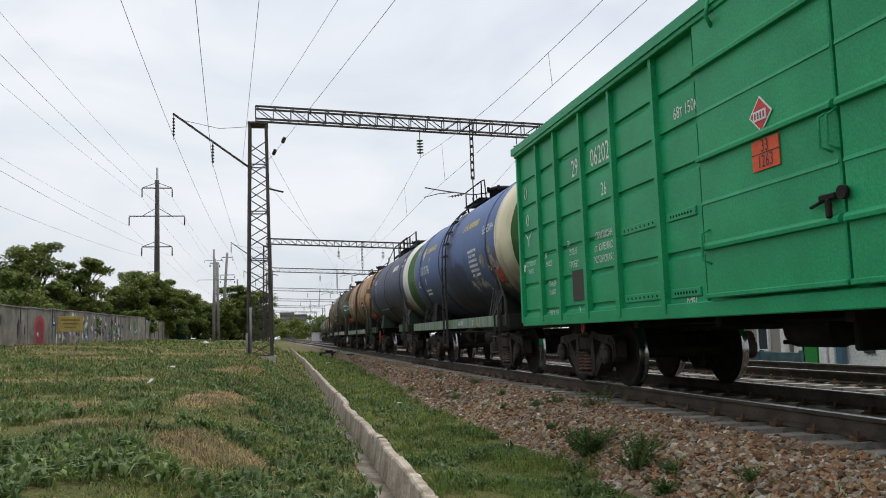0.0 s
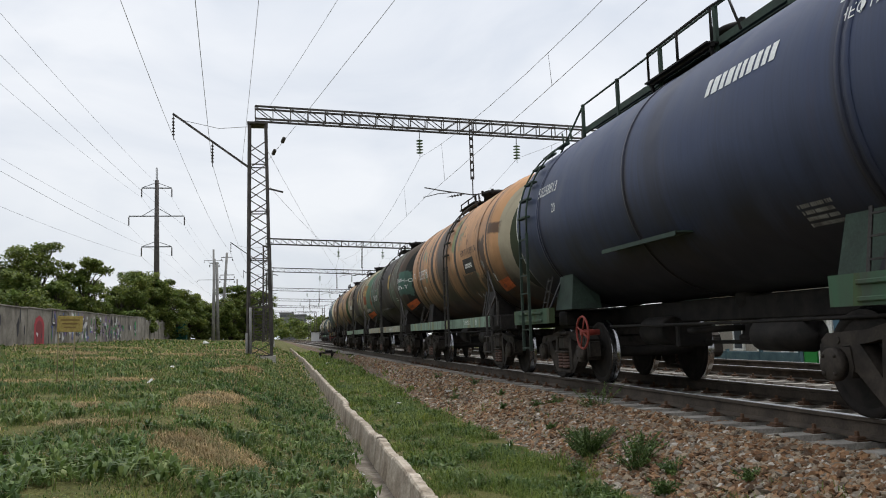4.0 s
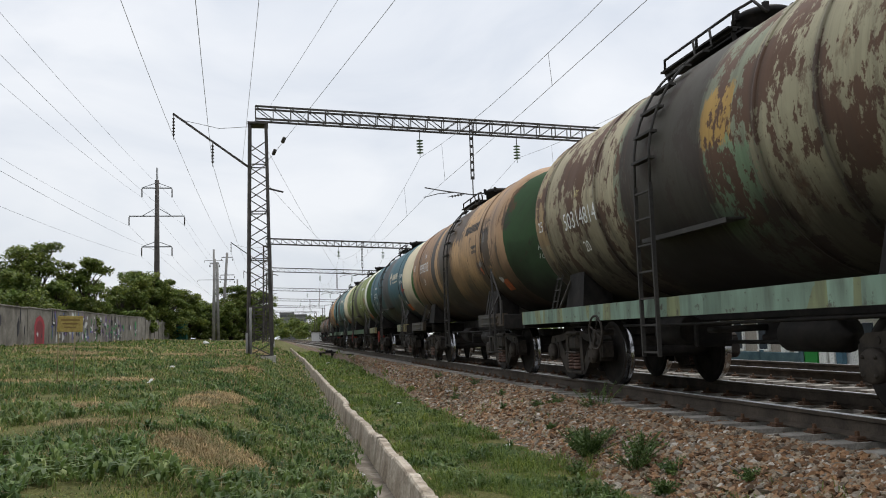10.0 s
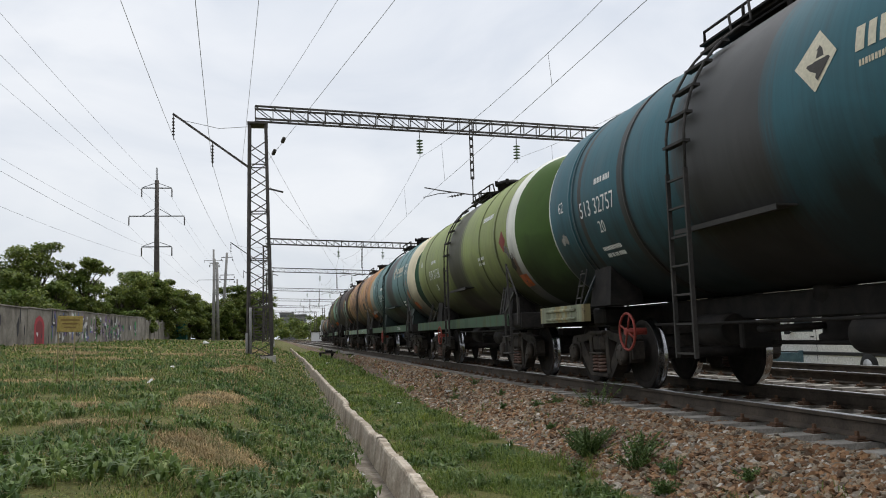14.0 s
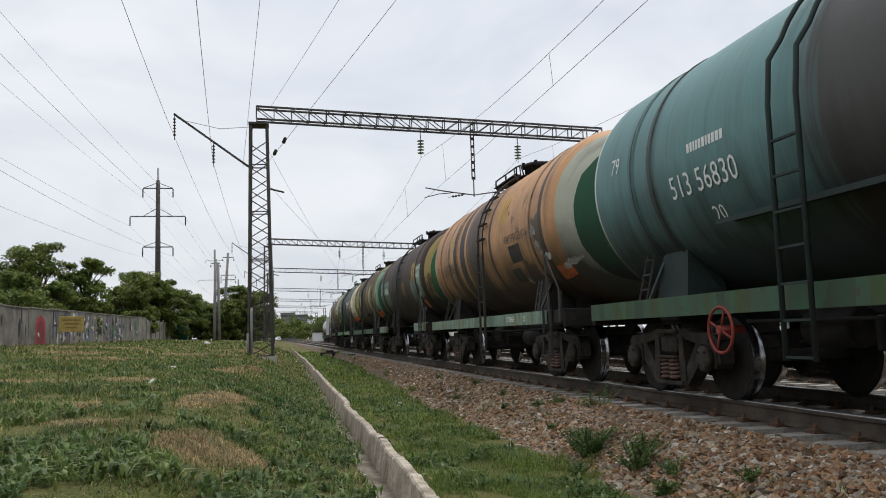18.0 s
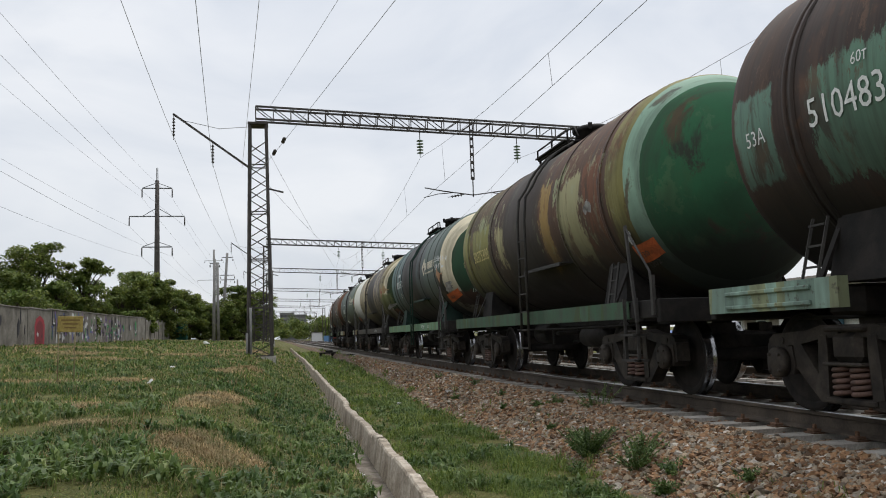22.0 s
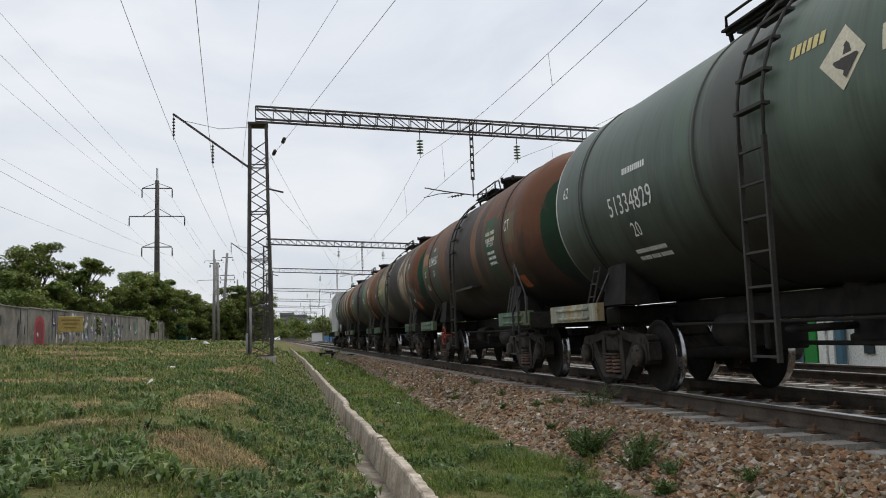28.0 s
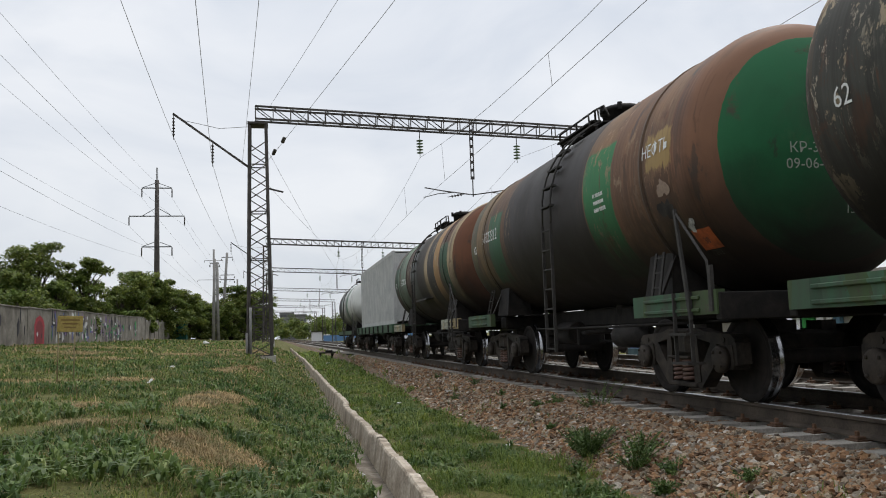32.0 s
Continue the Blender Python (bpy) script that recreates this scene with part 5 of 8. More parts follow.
TANKS = [
    dict(key="blue", build="long", dy=-0.05, wear=0.42, label="weathered blue tank wagon with a cream band and green end", zones=[(-5.6, GREENP), (-5.33, CREAM), (-4.66, BLUE), (5.02, CREAM)],
         stain=(0.07, 0.085, 0.15), stain_w=0.3, belt=-0.2, rust=0.05, drip=0.25, sill=SILL_MINT, guard=1, hoops=(-3.95, 1.1, 4.0), lad=-0.05,
         patches=[(-1.7, 0.4, -1.3, -0.2, (0.05, 0.065, 0.12), 0.5), (-4.6, -3.9, -1.1, -0.3, (0.16, 0.10, 0.07), 0.35)],
         texts=[("БЕНЗИН", 0.24, -4.10, 0.67), ("538 71745", 0.34, 3.17, 0.37), ("27", 0.24, 3.2, 0.05), ("66", 0.28, 4.36, 0.02), ("КЗХ", 0.18, 4.65, 1.0), ("P", 0.2, 2.45, 0.62)],
         bars=[(-2.68, 0.35, 0.75, 6), (3.2, -0.22, 0.8, 2), (-2.35, 0.98, 1.7, 1, 0.16, 0.05, YELLOW_T), (2.5, 0.95, 1.5, 1, 0.15, 0.05, YELLOW_T)], diamonds=[(-3.43, 0.08, 0.22, PALE), (3.55, 0.92, 0.22, YELLOW_T)], reds=[(-4.45, -0.32)],
         scraps=[(-2.12, -0.42, 0.24), (-2.55, -0.34, 0.26), (-2.95, -0.42, 0.28), (-3.2, -0.5, 0.2), (-4.17, 0.25, 0.18), (-4.3, -0.05, 0.3), (-4.55, -0.1, 0.2), (-3.9, -0.15, 0.15, PALER), (-4.5, -0.6, 0.15)], sill_texts=[("53871745", 0.14, -1.35), ("27", 0.15, -2.6)]),
    dict(key="navy", build="long", dy=-0.03, wear=0.35, end_texts=[("КР-719", 0.15, -0.45, -0.05), ("10.07.12", 0.15, -0.45, -0.22)], label="dark navy tank wagon with a white band and green end", zones=[(-5.6, (0.10, 0.19, 0.08)), (-5.23, WHITEP), (-4.6, NAVY), (5.0, WHITEP)],
         stain=(0.04, 0.045, 0.07), stain_w=0.2, rust=0.03, drip=0.12, sill=SILL_GREEN, framed=False, guard=1, hoops=(-3.75, 0.35, 3.75), handwheel=True, gloss=0.45, iron=(0.05, 0.08, 0.06), lad=4.35, deck=(-1.9, 4.0),
         texts=[("БЕНЗИН-С", 0.17, -4.05, 1.12), ("НЕФТЬ-Т", 0.17, -4.05, 0.92), ("50258813", 0.26, 3.39, 0.80), ("20", 0.2, 3.0, 0.45)], bars=[(-2.25, 1.0, 1.35, 1, 0.2, 0.05, WHITE_T), (-3.0, -0.5, 0.5, 4, 0.04, 0.03, PALE)], plates=[-4.68], scraps=[(-4.55, -0.36, 0.13, PALER)]),
    dict(key="tan", build="mid", dy=-0.17, fleck=(0.10, 0.06, 0.04), wear=0.8, peel=(0.20, 0.26, 0.17), peel_amt=0.06, label="tan tank wagon with black spill stripes and a pale end ring", zones=[(-5.6, (0.045, 0.055, 0.03)), (-5.13, (0.40, 0.35, 0.25)), (-5.01, TAN), (-4.68, BROWN), (-4.52, TAN), (-1.68, SOOT), (-1.45, TAN), (1.25, SOOT), (1.6, TAN), (1.95, BROWN), (2.05, TAN), (3.25, SOOT), (3.5, TAN), (3.7, BROWN), (3.78, TAN)],
         stain=(0.045, 0.036, 0.03), stain_w=0.65, belt=0.15, rust=0.12, drip=0.3, sill=SILL_MINT, hoops=(-3.9, 3.95), lad=-0.85,
         patches=[(-4.35, -3.95, -0.85, 0.1, (0.05, 0.035, 0.028), 0.45), (-3.3, -2.0, -0.95, -0.5, (0.055, 0.045, 0.03), 0.2), (-4.3, -3.4, -1.1, -0.6, (0.06, 0.04, 0.03), 0.3), (-1.45, -1.1, 0.1, 0.9, (0.20, 0.26, 0.12), 0.3), (-5.0, -4.68, 0.15, 0.38, BROWN, 0.06), (2.3, 2.6, -0.4, -0.1, (0.22, 0.28, 0.18), 0.1)],
         texts=[("НЕФТЕПРОДУКТЫ", 0.19, -2.95, 0.37, DARK_T), ("51595718", 0.36, 2.8, 0.26), ("20", 0.26, 2.95, -0.16), ("72", 0.24, 4.27, 0.32)], bars=[(-2.8, 0.06, 0.7, 1, 0.10)], panels=[(-2.84, 0.06, 1.0, 0.34, BLACKP)],
         plates=[-4.78], scraps=[(-4.6, -0.36, 0.13, PALER), (-4.05, -0.02, 0.16), (-4.1, -0.35, 0.12), (-2.8, -0.72, 0.12), (-2.45, -0.7, 0.1)], sill_texts=[("51595718", 0.14, -2.6), ("20", 0.15, -3.5)]),
    dict(key="soot_green", build="old", dy=-0.14, fleck=(0.30, 0.33, 0.25), lad=0.0, label="sooty brown tank wagon with flaking green paint", zones=[(-5.6, (0.015, 0.019, 0.017)), (-4.72, (0.085, 0.065, 0.05)), (-4.0, (0.10, 0.10, 0.075)), (-1.9, (0.055, 0.045, 0.038)), (1.5, (0.20, 0.23, 0.16)), (1.95, (0.11, 0.15, 0.11)), (4.0, (0.15, 0.21, 0.16))],
         wear=0.55, stain=(0.042, 0.036, 0.032), stain_w=1.25, belt=0.1, rust=0.4, peel=(0.075, 0.048, 0.032), peel_amt=0.40, drip=0.3, sill=SILL_PALE, hoops=(-3.95, -2.0, 1.7, 3.95), gloss=0.6,
         patches=[(-4.85, -4.05, -0.5, 0.35, (0.07, 0.15, 0.12), 0.2), (-3.4, -2.3, -1.2, -0.1, (0.09, 0.13, 0.09), 0.6), (-2.4, -1.7, -0.6, 0.6, (0.13, 0.17, 0.12), 0.5), (2.15, 3.4, -0.6, 0.15, (0.05, 0.10, 0.07), 0.12), (3.9, 4.5, -0.6, 0.3, (0.07, 0.17, 0.13), 0.1), (-1.75, -1.3, -0.1, 0.45, (0.45, 0.30, 0.08), 0.15)],
         texts=[("51342129", 0.34, 2.75, 0.15), ("25", 0.24, 4.1, 0.15), ("60т", 0.12, 2.6, 0.45), ("БЕНЗИН-С", 0.19, -4.45, 0.42), ("НЕФТЬ-Т", 0.19, -4.4, 0.16)], end_texts=[("КР-719", 0.15, -0.45, 0.1), ("13.05.10", 0.14, -0.45, -0.05), ("ТОМЦ008", 0.17, 0.2, -0.5), ("15.02.15", 0.17, 0.2, -0.7)], bars=[(-3.2, -0.15, 0.5, 2, 0.04, 0.04, END_T)], plates=[-4.65], sill_texts=[("51342129", 0.13, -1.9), ("20", 0.13, -2.7)]),
    dict(key="flaked", build="old", dy=-0.2, fleck=(0.10, 0.055, 0.035), label="rust-flaked pale green tank wagon with a dark green end", zones=[(-5.6, (0.03, 0.075, 0.052)), (-4.90, (0.24, 0.19, 0.13)), (-4.81, (0.13, 0.19, 0.13)), (-4.63, (0.36, 0.33, 0.22)), (-2.0, (0.24, 0.26, 0.18)), (1.1, (0.42, 0.37, 0.25)), (3.9, (0.40, 0.33, 0.20))],
         wear=0.55, stain=(0.05, 0.042, 0.036), stain_w=1.0, belt=-0.1, rust=0.42, peel=(0.115, 0.065, 0.042), peel_amt=0.46, drip=0.25, sill=SILL_MINT, hoops=(-3.9, -3.0, -2.1, 1.8, 3.9), gloss=0.65, lad=0.08,
         patches=[(-4.85, -4.3, -0.35, 0.05, (0.25, 0.06, 0.03), 0.12), (-4.85, -3.95, 0.05, 0.6, (0.30, 0.17, 0.07), 0.15), (-1.7, -1.1, -0.1, 0.5, (0.45, 0.27, 0.07), 0.2), (-2.0, -1.0, -1.0, -0.1, (0.20, 0.30, 0.18), 0.5), (-4.80, -4.63, -1.4, 0.9, (0.12, 0.22, 0.15), 0.06), (3.9, 4.6, -0.5, 0.4, (0.36, 0.25, 0.13), 0.12)],
         texts=[("СТ", 0.28, -4.5, 0.6, YELLOW_T), ("50314814", 0.36, 2.46, 0.14), ("60т", 0.15, 2.46, 0.5, YELLOW_T), ("20", 0.24, 2.5, -0.27), ("25", 0.24, 4.17, 0.22)], plates=[-4.60], scraps=[(-4.6, -0.3, 0.2)], handwheel=True, wheel_mat="iron"),
    dict(key="ochre", build="long", dy=-0.1, end_texts=[("КР 078", 0.14, -0.55, -0.25), ("10.10-22", 0.14, -0.5, -0.42), ("ПРИПИСАН", 0.14, 0.35, 0.5), ("ПОСТРОЕН", 0.14, 0.35, 0.02), ("20.10.89", 0.13, 0.4, -0.13)], fleck=(0.06, 0.045, 0.035), wear=0.85, label="sandy ochre tank wagon with a green end and black spills", zones=[(-5.6, (0.045, 0.09, 0.04)), (-5.27, (0.42, 0.27, 0.16)), (-4.5, OCHRE), (-3.6, (0.50, 0.31, 0.15)), (1.35, SOOT), (1.85, (0.36, 0.21, 0.11)), (3.3, (0.38, 0.21, 0.10))],
         stain=(0.045, 0.036, 0.03), stain_w=0.75, belt=0.1, rust=0.2, drip=0.4, sill=SILL_DARK, framed=False, hoops=(-3.85, 3.85), lad=-0.6, tall=1,
         patches=[(-4.45, -3.9, -0.5, 0.35, (0.045, 0.035, 0.028), 0.45), (-4.2, -3.3, -1.1, -0.35, (0.06, 0.04, 0.03), 0.5), (-2.0, -0.7, 0.3, 1.3, (0.06, 0.045, 0.035), 0.8)],
         texts=[("53992712", 0.36, 2.92, 0.45), ("62", 0.26, 4.56, 0.56), ("20", 0.24, 3.0, 0.05), ("60т", 0.16, 2.75, 0.78), ("БЕНЗИН-", 0.18, -4.2, 0.84, DARK_T), ("НЕФТЬ", 0.18, -4.2, 0.64, DARK_T)], bars=[(-2.9, 0.87, 1.4, 1, 0.2, 0.05, DARK_T), (-3.2, 0.42, 0.5, 2, 0.06, 0.05, DARK_T)], scraps=[(-4.12, 0.5, 0.15), (-3.6, 0.0, 0.15), (-3.6, -0.15, 0.12, ORANGE), (-4.65, -0.45, 0.15, PALER)], plates=[-4.85]),
    dict(key="teal", build="mid", wear=0.4, end_texts=HOME[1:2] + DATES, marks=[-1.94], label="dark teal tank wagon with a cream band and green end", zones=[(-5.6, GREENP), (-5.08, CREAM), (-4.82, TEAL), (3.35, (0.05, 0.05, 0.045)), (3.5, TEAL), (4.72, WHITEP), (4.82, GREENP)],
         stain=(0.065, 0.058, 0.055), stain_w=0.85, belt=-0.35, rust=0.05, drip=0.2, sill=(0.25, 0.27, 0.18), framed=False, handwheel=True, hoops=(-3.9, 1.9, 3.7), lad=0.3,
         patches=[(-3.6, -2.4, -1.0, -0.5, (0.025, 0.06, 0.07), 0.3), (-4.2, -3.4, -0.75, -0.45, (0.20, 0.22, 0.16), 0.25), (1.85, 2.1, -1.5, 1.5, (0.05, 0.045, 0.04), 0.08)],
         texts=[("БЕНЗИН", 0.18, -4.5, 0.56), ("НЕФТЬ", 0.18, -4.5, 0.35), ("513 32757", 0.32, 2.83, 0.21), ("20", 0.24, 2.8, -0.08), ("62", 0.24, 4.2, 0.38)], bars=logo(-3.05, 0.66) + [(2.8, -0.4, 0.7, 2), (2.6, 0.55, 0.6, 1, 0.08)], diamonds=[(-4.63, 0.08, 0.24, RED)], plates=[-4.65], scraps=[(-4.55, -0.38, 0.13, PALER), (-4.6, -0.12, 0.18, BLACKP), (4.3, -0.1, 0.18)]),
    dict(key="lime", build="long", wear=0.42, end_texts=DATES, label="lime green tank wagon with a white band and dark green end", zones=[(-5.6, (0.075, 0.13, 0.035)), (-5.18, WHITEP), (-4.76, LIME), (5.05, WHITEP)],
         stain=(0.06, 0.055, 0.045), stain_w=0.75, belt=-0.1, rust=0.05, drip=0.25, sill=SILL_GREEN, hoops=(-3.9, -2.6, 3.85), handwheel=True, lad=0.5,
         texts=[("519 21138", 0.36, 2.6, 0.15), ("86", 0.28, 4.38, 0.58), ("20", 0.24, 2.6, -0.2)], bars=[(-2.6, 0.1, 0.6, 2), (2.6, 0.5, 0.7, 1, 0.08), (-3.2, 0.9, 0.9, 1, 0.1)], plates=[-4.92], diamonds=[(-4.4, 0.27, 0.22, RED)], scraps=[(-4.6, 0.06, 0.2), (-4.75, -0.2, 0.22, BLACKP), (-4.85, -0.05, 0.12)], patches=[(-4.95, -4.6, -0.9, -0.5, (0.22, 0.10, 0.05), 0.2)]),
    dict(key="sea", build="long", wear=0.35, end_texts=HOME[1:2] + DATES, marks=[-1.78], label="sea green tank wagon with a dark middle and cream band", zones=[(-5.6, (0.035, 0.09, 0.05)), (-5.32, CREAM), (-4.76, LTEAL), (3.3, (0.08, 0.12, 0.12)), (3.42, LTEAL), (5.02, WHITEP)],
         stain=(0.07, 0.06, 0.055), stain_w=0.8, belt=-0.35, rust=0.04, drip=0.22, sill=SILL_GREEN, handwheel=True, long_ladder=1, hoops=(-3.9, -2.6, 3.35, 3.9), iron=(0.03, 0.05, 0.045), lad=0.6, ledge=1,
         patches=[(-4.85, -4.4, -1.2, -0.7, (0.25, 0.10, 0.05), 0.2)],
         texts=[("513 56830", 0.36, 2.25, 0.05), ("20", 0.26, 2.15, -0.32), ("79", 0.3, 4.35, 0.6), ("БЕНЗИН", 0.19, -4.35, 0.84), ("НЕФТЬ", 0.19, -4.35, 0.62)], bars=logo(-2.94, 0.8) + [(2.1, 0.42, 0.8, 1, 0.1), (-3.0, -0.35, 0.6, 2)], diamonds=[(-4.38, 0.26, 0.2, PALE), (-4.43, -0.15, 0.22, plain("brown_sign", (0.24, 0.11, 0.06), 0.6))], plates=[-4.92], sill_texts=[("513 56830", 0.14, -2.6)]),
    dict(key="orange", build="mid", fleck=(0.07, 0.045, 0.035), wear=0.8, peel=(0.42, 0.25, 0.06), peel_amt=0.08, label="orange tan tank wagon with dark hoops and a pale end ring", zones=[(-5.6, DGREEN), (-5.12, (0.42, 0.42, 0.34)), (-4.98, TAN), (-4.55, BROWN), (-4.4, TAN), (-1.3, BROWN), (-1.12, TAN), (1.1, SOOT), (1.6, TAN), (2.0, SOOT), (2.35, TAN), (2.8, BROWN), (2.95, TAN), (4.8, BROWN)],
         stain=(0.05, 0.038, 0.032), stain_w=0.65, belt=0.2, rust=0.15, drip=0.35, sill=SILL_MINT, hoops=(-3.9, 1.95, 3.9), lad=-0.78,
         patches=[(-4.45, -4.0, -0.55, 0.05, (0.07, 0.06, 0.05), 0.35), (-2.4, -1.6, 0.25, 0.8, (0.50, 0.28, 0.06), 0.4), (-3.7, -3.0, -1.1, -0.6, (0.07, 0.05, 0.035), 0.4)],
         texts=[("НЕФТЕПРОДУКТЫ", 0.19, -3.0, 0.26, DARK_T), ("51578863", 0.36, 2.85, 0.11, DARK_T), ("72", 0.24, 4.22, 0.18, DARK_T), ("20", 0.24, 3.0, -0.26, DARK_T)], panels=[(-2.82, -0.03, 0.7, 0.34, BLACKP), (-2.5, -0.46, 0.55, 0.3, BLACKP)], plates=[-4.75],
         scraps=[(-4.05, 0.25, 0.2), (-4.2, -0.05, 0.2), (-4.5, -0.25, 0.15, PALER), (-2.9, -0.62, 0.12), (-4.95, -0.5, 0.16)], sill_texts=[("51578863", 0.14, -2.5), ("20", 0.14, -3.4)]),
    dict(key="black_green", build="mid", fleck=(0.12, 0.07, 0.045), label="soot black tank wagon with mint patches and green end", zones=[(-5.6, (0.03, 0.14, 0.068)), (-5.08, (0.36, 0.27, 0.11)), (-4.97, (0.065, 0.043, 0.033)), (-3.9, (0.075, 0.055, 0.045)), (2.0, (0.065, 0.043, 0.034)), (4.2, (0.085, 0.052, 0.036))],
         stain=(0.042, 0.036, 0.033), stain_w=1.3, belt=0.3, rust=0.45, drip=0.55, sill=(0.22, 0.32, 0.26), framed=False, hoops=(-3.95, -3.85, 3.85, 3.95), gloss=0.6, lad=-0.65,
         patches=[(-4.75, -4.02, -0.7, 0.3, MINT, 0.12), (-3.72, -3.1, -0.15, 0.42, (0.42, 0.26, 0.08), 0.25), (-3.75, -2.75, -0.75, -0.15, (0.20, 0.32, 0.24), 0.3), (-1.4, -0.9, -0.5, -0.05, (0.30, 0.20, 0.06), 0.3), (2.3, 3.65, -0.75, 0.25, (0.13, 0.24, 0.17), 0.25), (4.15, 4.75, -0.6, 0.25, (0.14, 0.25, 0.19), 0.12)],
         texts=[("БЕНЗИН-С", 0.19, -4.35, 0.6), ("НЕФТЬ-Т", 0.19, -4.3, 0.36), ("51048346", 0.34, 3.05, 0.23), ("60т", 0.14, 3.0, 0.52), ("53А", 0.2, 4.42, 0.22)], end_texts=[("ПОСТРОЕН", 0.14, 0.25, 0.45), ("КР 371", 0.16, -0.35, 0.05), ("09-06-05", 0.16, -0.35, -0.12), ("ТО 4000Б", 0.14, 0.2, -0.35), ("15.02.13", 0.14, 0.2, -0.5)], plates=[-4.35],
         scraps=[(-4.2, -0.22, 0.15, PALER), (-4.15, 0.0, 0.2, BLACKP)]),
    dict(key="olive", build="old", fleck=(0.33, 0.33, 0.20), label="olive and rust tank wagon with a green end", zones=[(-5.6, (0.03, 0.12, 0.055)), (-4.73, MINT), (-4.59, (0.22, 0.20, 0.075)), (-4.1, (0.12, 0.065, 0.04)), (-1.2, (0.085, 0.055, 0.04)), (1.9, (0.10, 0.075, 0.045)), (2.2, (0.13, 0.10, 0.05)), (4.0, (0.17, 0.17, 0.07))],
         wear=0.9, stain=(0.055, 0.045, 0.038), stain_w=1.0, belt=0.0, rust=0.5, peel=(0.27, 0.29, 0.15), peel_amt=0.12, drip=0.4, sill=SILL_GREEN, hoops=(-3.9, -2.2, 1.9, 3.9), long_ladder=1, gloss=0.6, lad=-0.55,
         patches=[(-3.1, -2.2, -0.9, 0.35, (0.36, 0.34, 0.18), 0.45), (-1.75, -1.25, -0.9, 0.5, (0.34, 0.22, 0.07), 0.4), (-3.9, -3.2, -0.7, 0.5, (0.17, 0.07, 0.035), 0.5), (2.1, 4.3, -1.2, 0.35, (0.26, 0.25, 0.085), 0.2), (1.0, 1.55, -0.6, 0.2, (0.42, 0.38, 0.20), 0.5), (4.2, 5.0, -1.0, 0.6, (0.24, 0.23, 0.09), 0.2)],
         texts=[("50375308", 0.34, 2.8, 0.15, YELLOW_T), ("25", 0.2, 4.45, 0.1, YELLOW_T)], plates=[-4.5], scraps=[(-4.4, -0.34, 0.13, PALER), (-3.4, 0.25, 0.2)]),
    dict(key="slate", build="old", wear=0.5, end_texts=HOME, marks=[-2.34], label="slate blue tank wagon with a cream band and green end", zones=[(-5.6, (0.03, 0.075, 0.04)), (-4.85, CREAM), (-4.59, (0.11, 0.145, 0.125)), (-2.2, (0.085, 0.105, 0.10)), (-0.9, (0.035, 0.031, 0.029)), (1.7, (0.05, 0.055, 0.055)), (2.0, (0.11, 0.18, 0.18)), (2.35, SOOT), (2.5, (0.12, 0.19, 0.185)), (3.25, SOOT), (3.38, (0.12, 0.20, 0.19)), (3.75, SOOT), (3.85, (0.12, 0.20, 0.19)), (4.42, WHITEP), (4.52, GREENP)],
         stain=(0.03, 0.026, 0.024), stain_w=1.25, belt=0.45, rust=0.12, drip=0.5, sill=(0.14, 0.26, 0.15), hoops=(-3.9, -2.9, -1.6, 2.0, 3.2, 3.75), long_ladder=1, iron=(0.02, 0.055, 0.04), lad=-0.57,
         patches=[(-4.6, -4.0, -1.0, -0.25, (0.06, 0.04, 0.03), 0.4), (-5.0, -4.6, -1.2, -0.75, (0.12, 0.05, 0.03), 0.25), (-1.7, -1.2, -0.2, 0.6, (0.04, 0.04, 0.04), 0.5)],
         texts=[("БЕНЗИН", 0.19, -4.4, 0.56), ("НЕФТЬ", 0.19, -4.4, 0.34), ("50315530", 0.34, 2.5, 0.27), ("20", 0.24, 2.45, -0.1)], bars=logo(-3.25, 0.5) + [(2.5, 0.6, 0.5, 1, 0.1)], plates=[-4.60], diamonds=[(-4.36, 0.14, 0.24, plain("tan_sign", (0.42, 0.24, 0.14), 0.6))], scraps=[(-4.65, -0.3, 0.2), (-4.35, -0.25, 0.25, BLACKP)], sill_texts=[("50315530", 0.14, -1.9), ("20", 0.14, -2.8)]),
    dict(key="cream_brown", build="old", fleck=(0.06, 0.045, 0.035), wear=0.65, end_texts=[("КР-", 0.17, -0.3, -0.1), ("09-16", 0.17, -0.3, -0.28), ("ПОСТРОЕН", 0.13, 0.2, 0.4)], label="cream and brown tank wagon with a green end", zones=[(-5.6, (0.028, 0.055, 0.02)), (-4.76, CREAM), (-4.62, (0.34, 0.29, 0.16)), (-3.75, (0.055, 0.042, 0.034)), (-2.0, (0.30, 0.24, 0.15)), (-1.55, (0.065, 0.05, 0.04)), (0.9, (0.40, 0.34, 0.22)), (3.6, (0.45, 0.39, 0.26))],
         stain=(0.045, 0.038, 0.035), stain_w=1.15, belt=-0.4, rust=0.25, drip=0.6, sill=SILL_DARK, framed=True, hoops=(-3.8, 3.8), lad=0.63,
         streaks=[(-3.75, -1.3, (0.40, 0.34, 0.24))], patches=[(-4.8, -3.9, -0.8, -0.2, (0.14, 0.16, 0.06), 0.3), (-5.1, -4.7, -1.3, -0.8, (0.28, 0.12, 0.06), 0.25)],
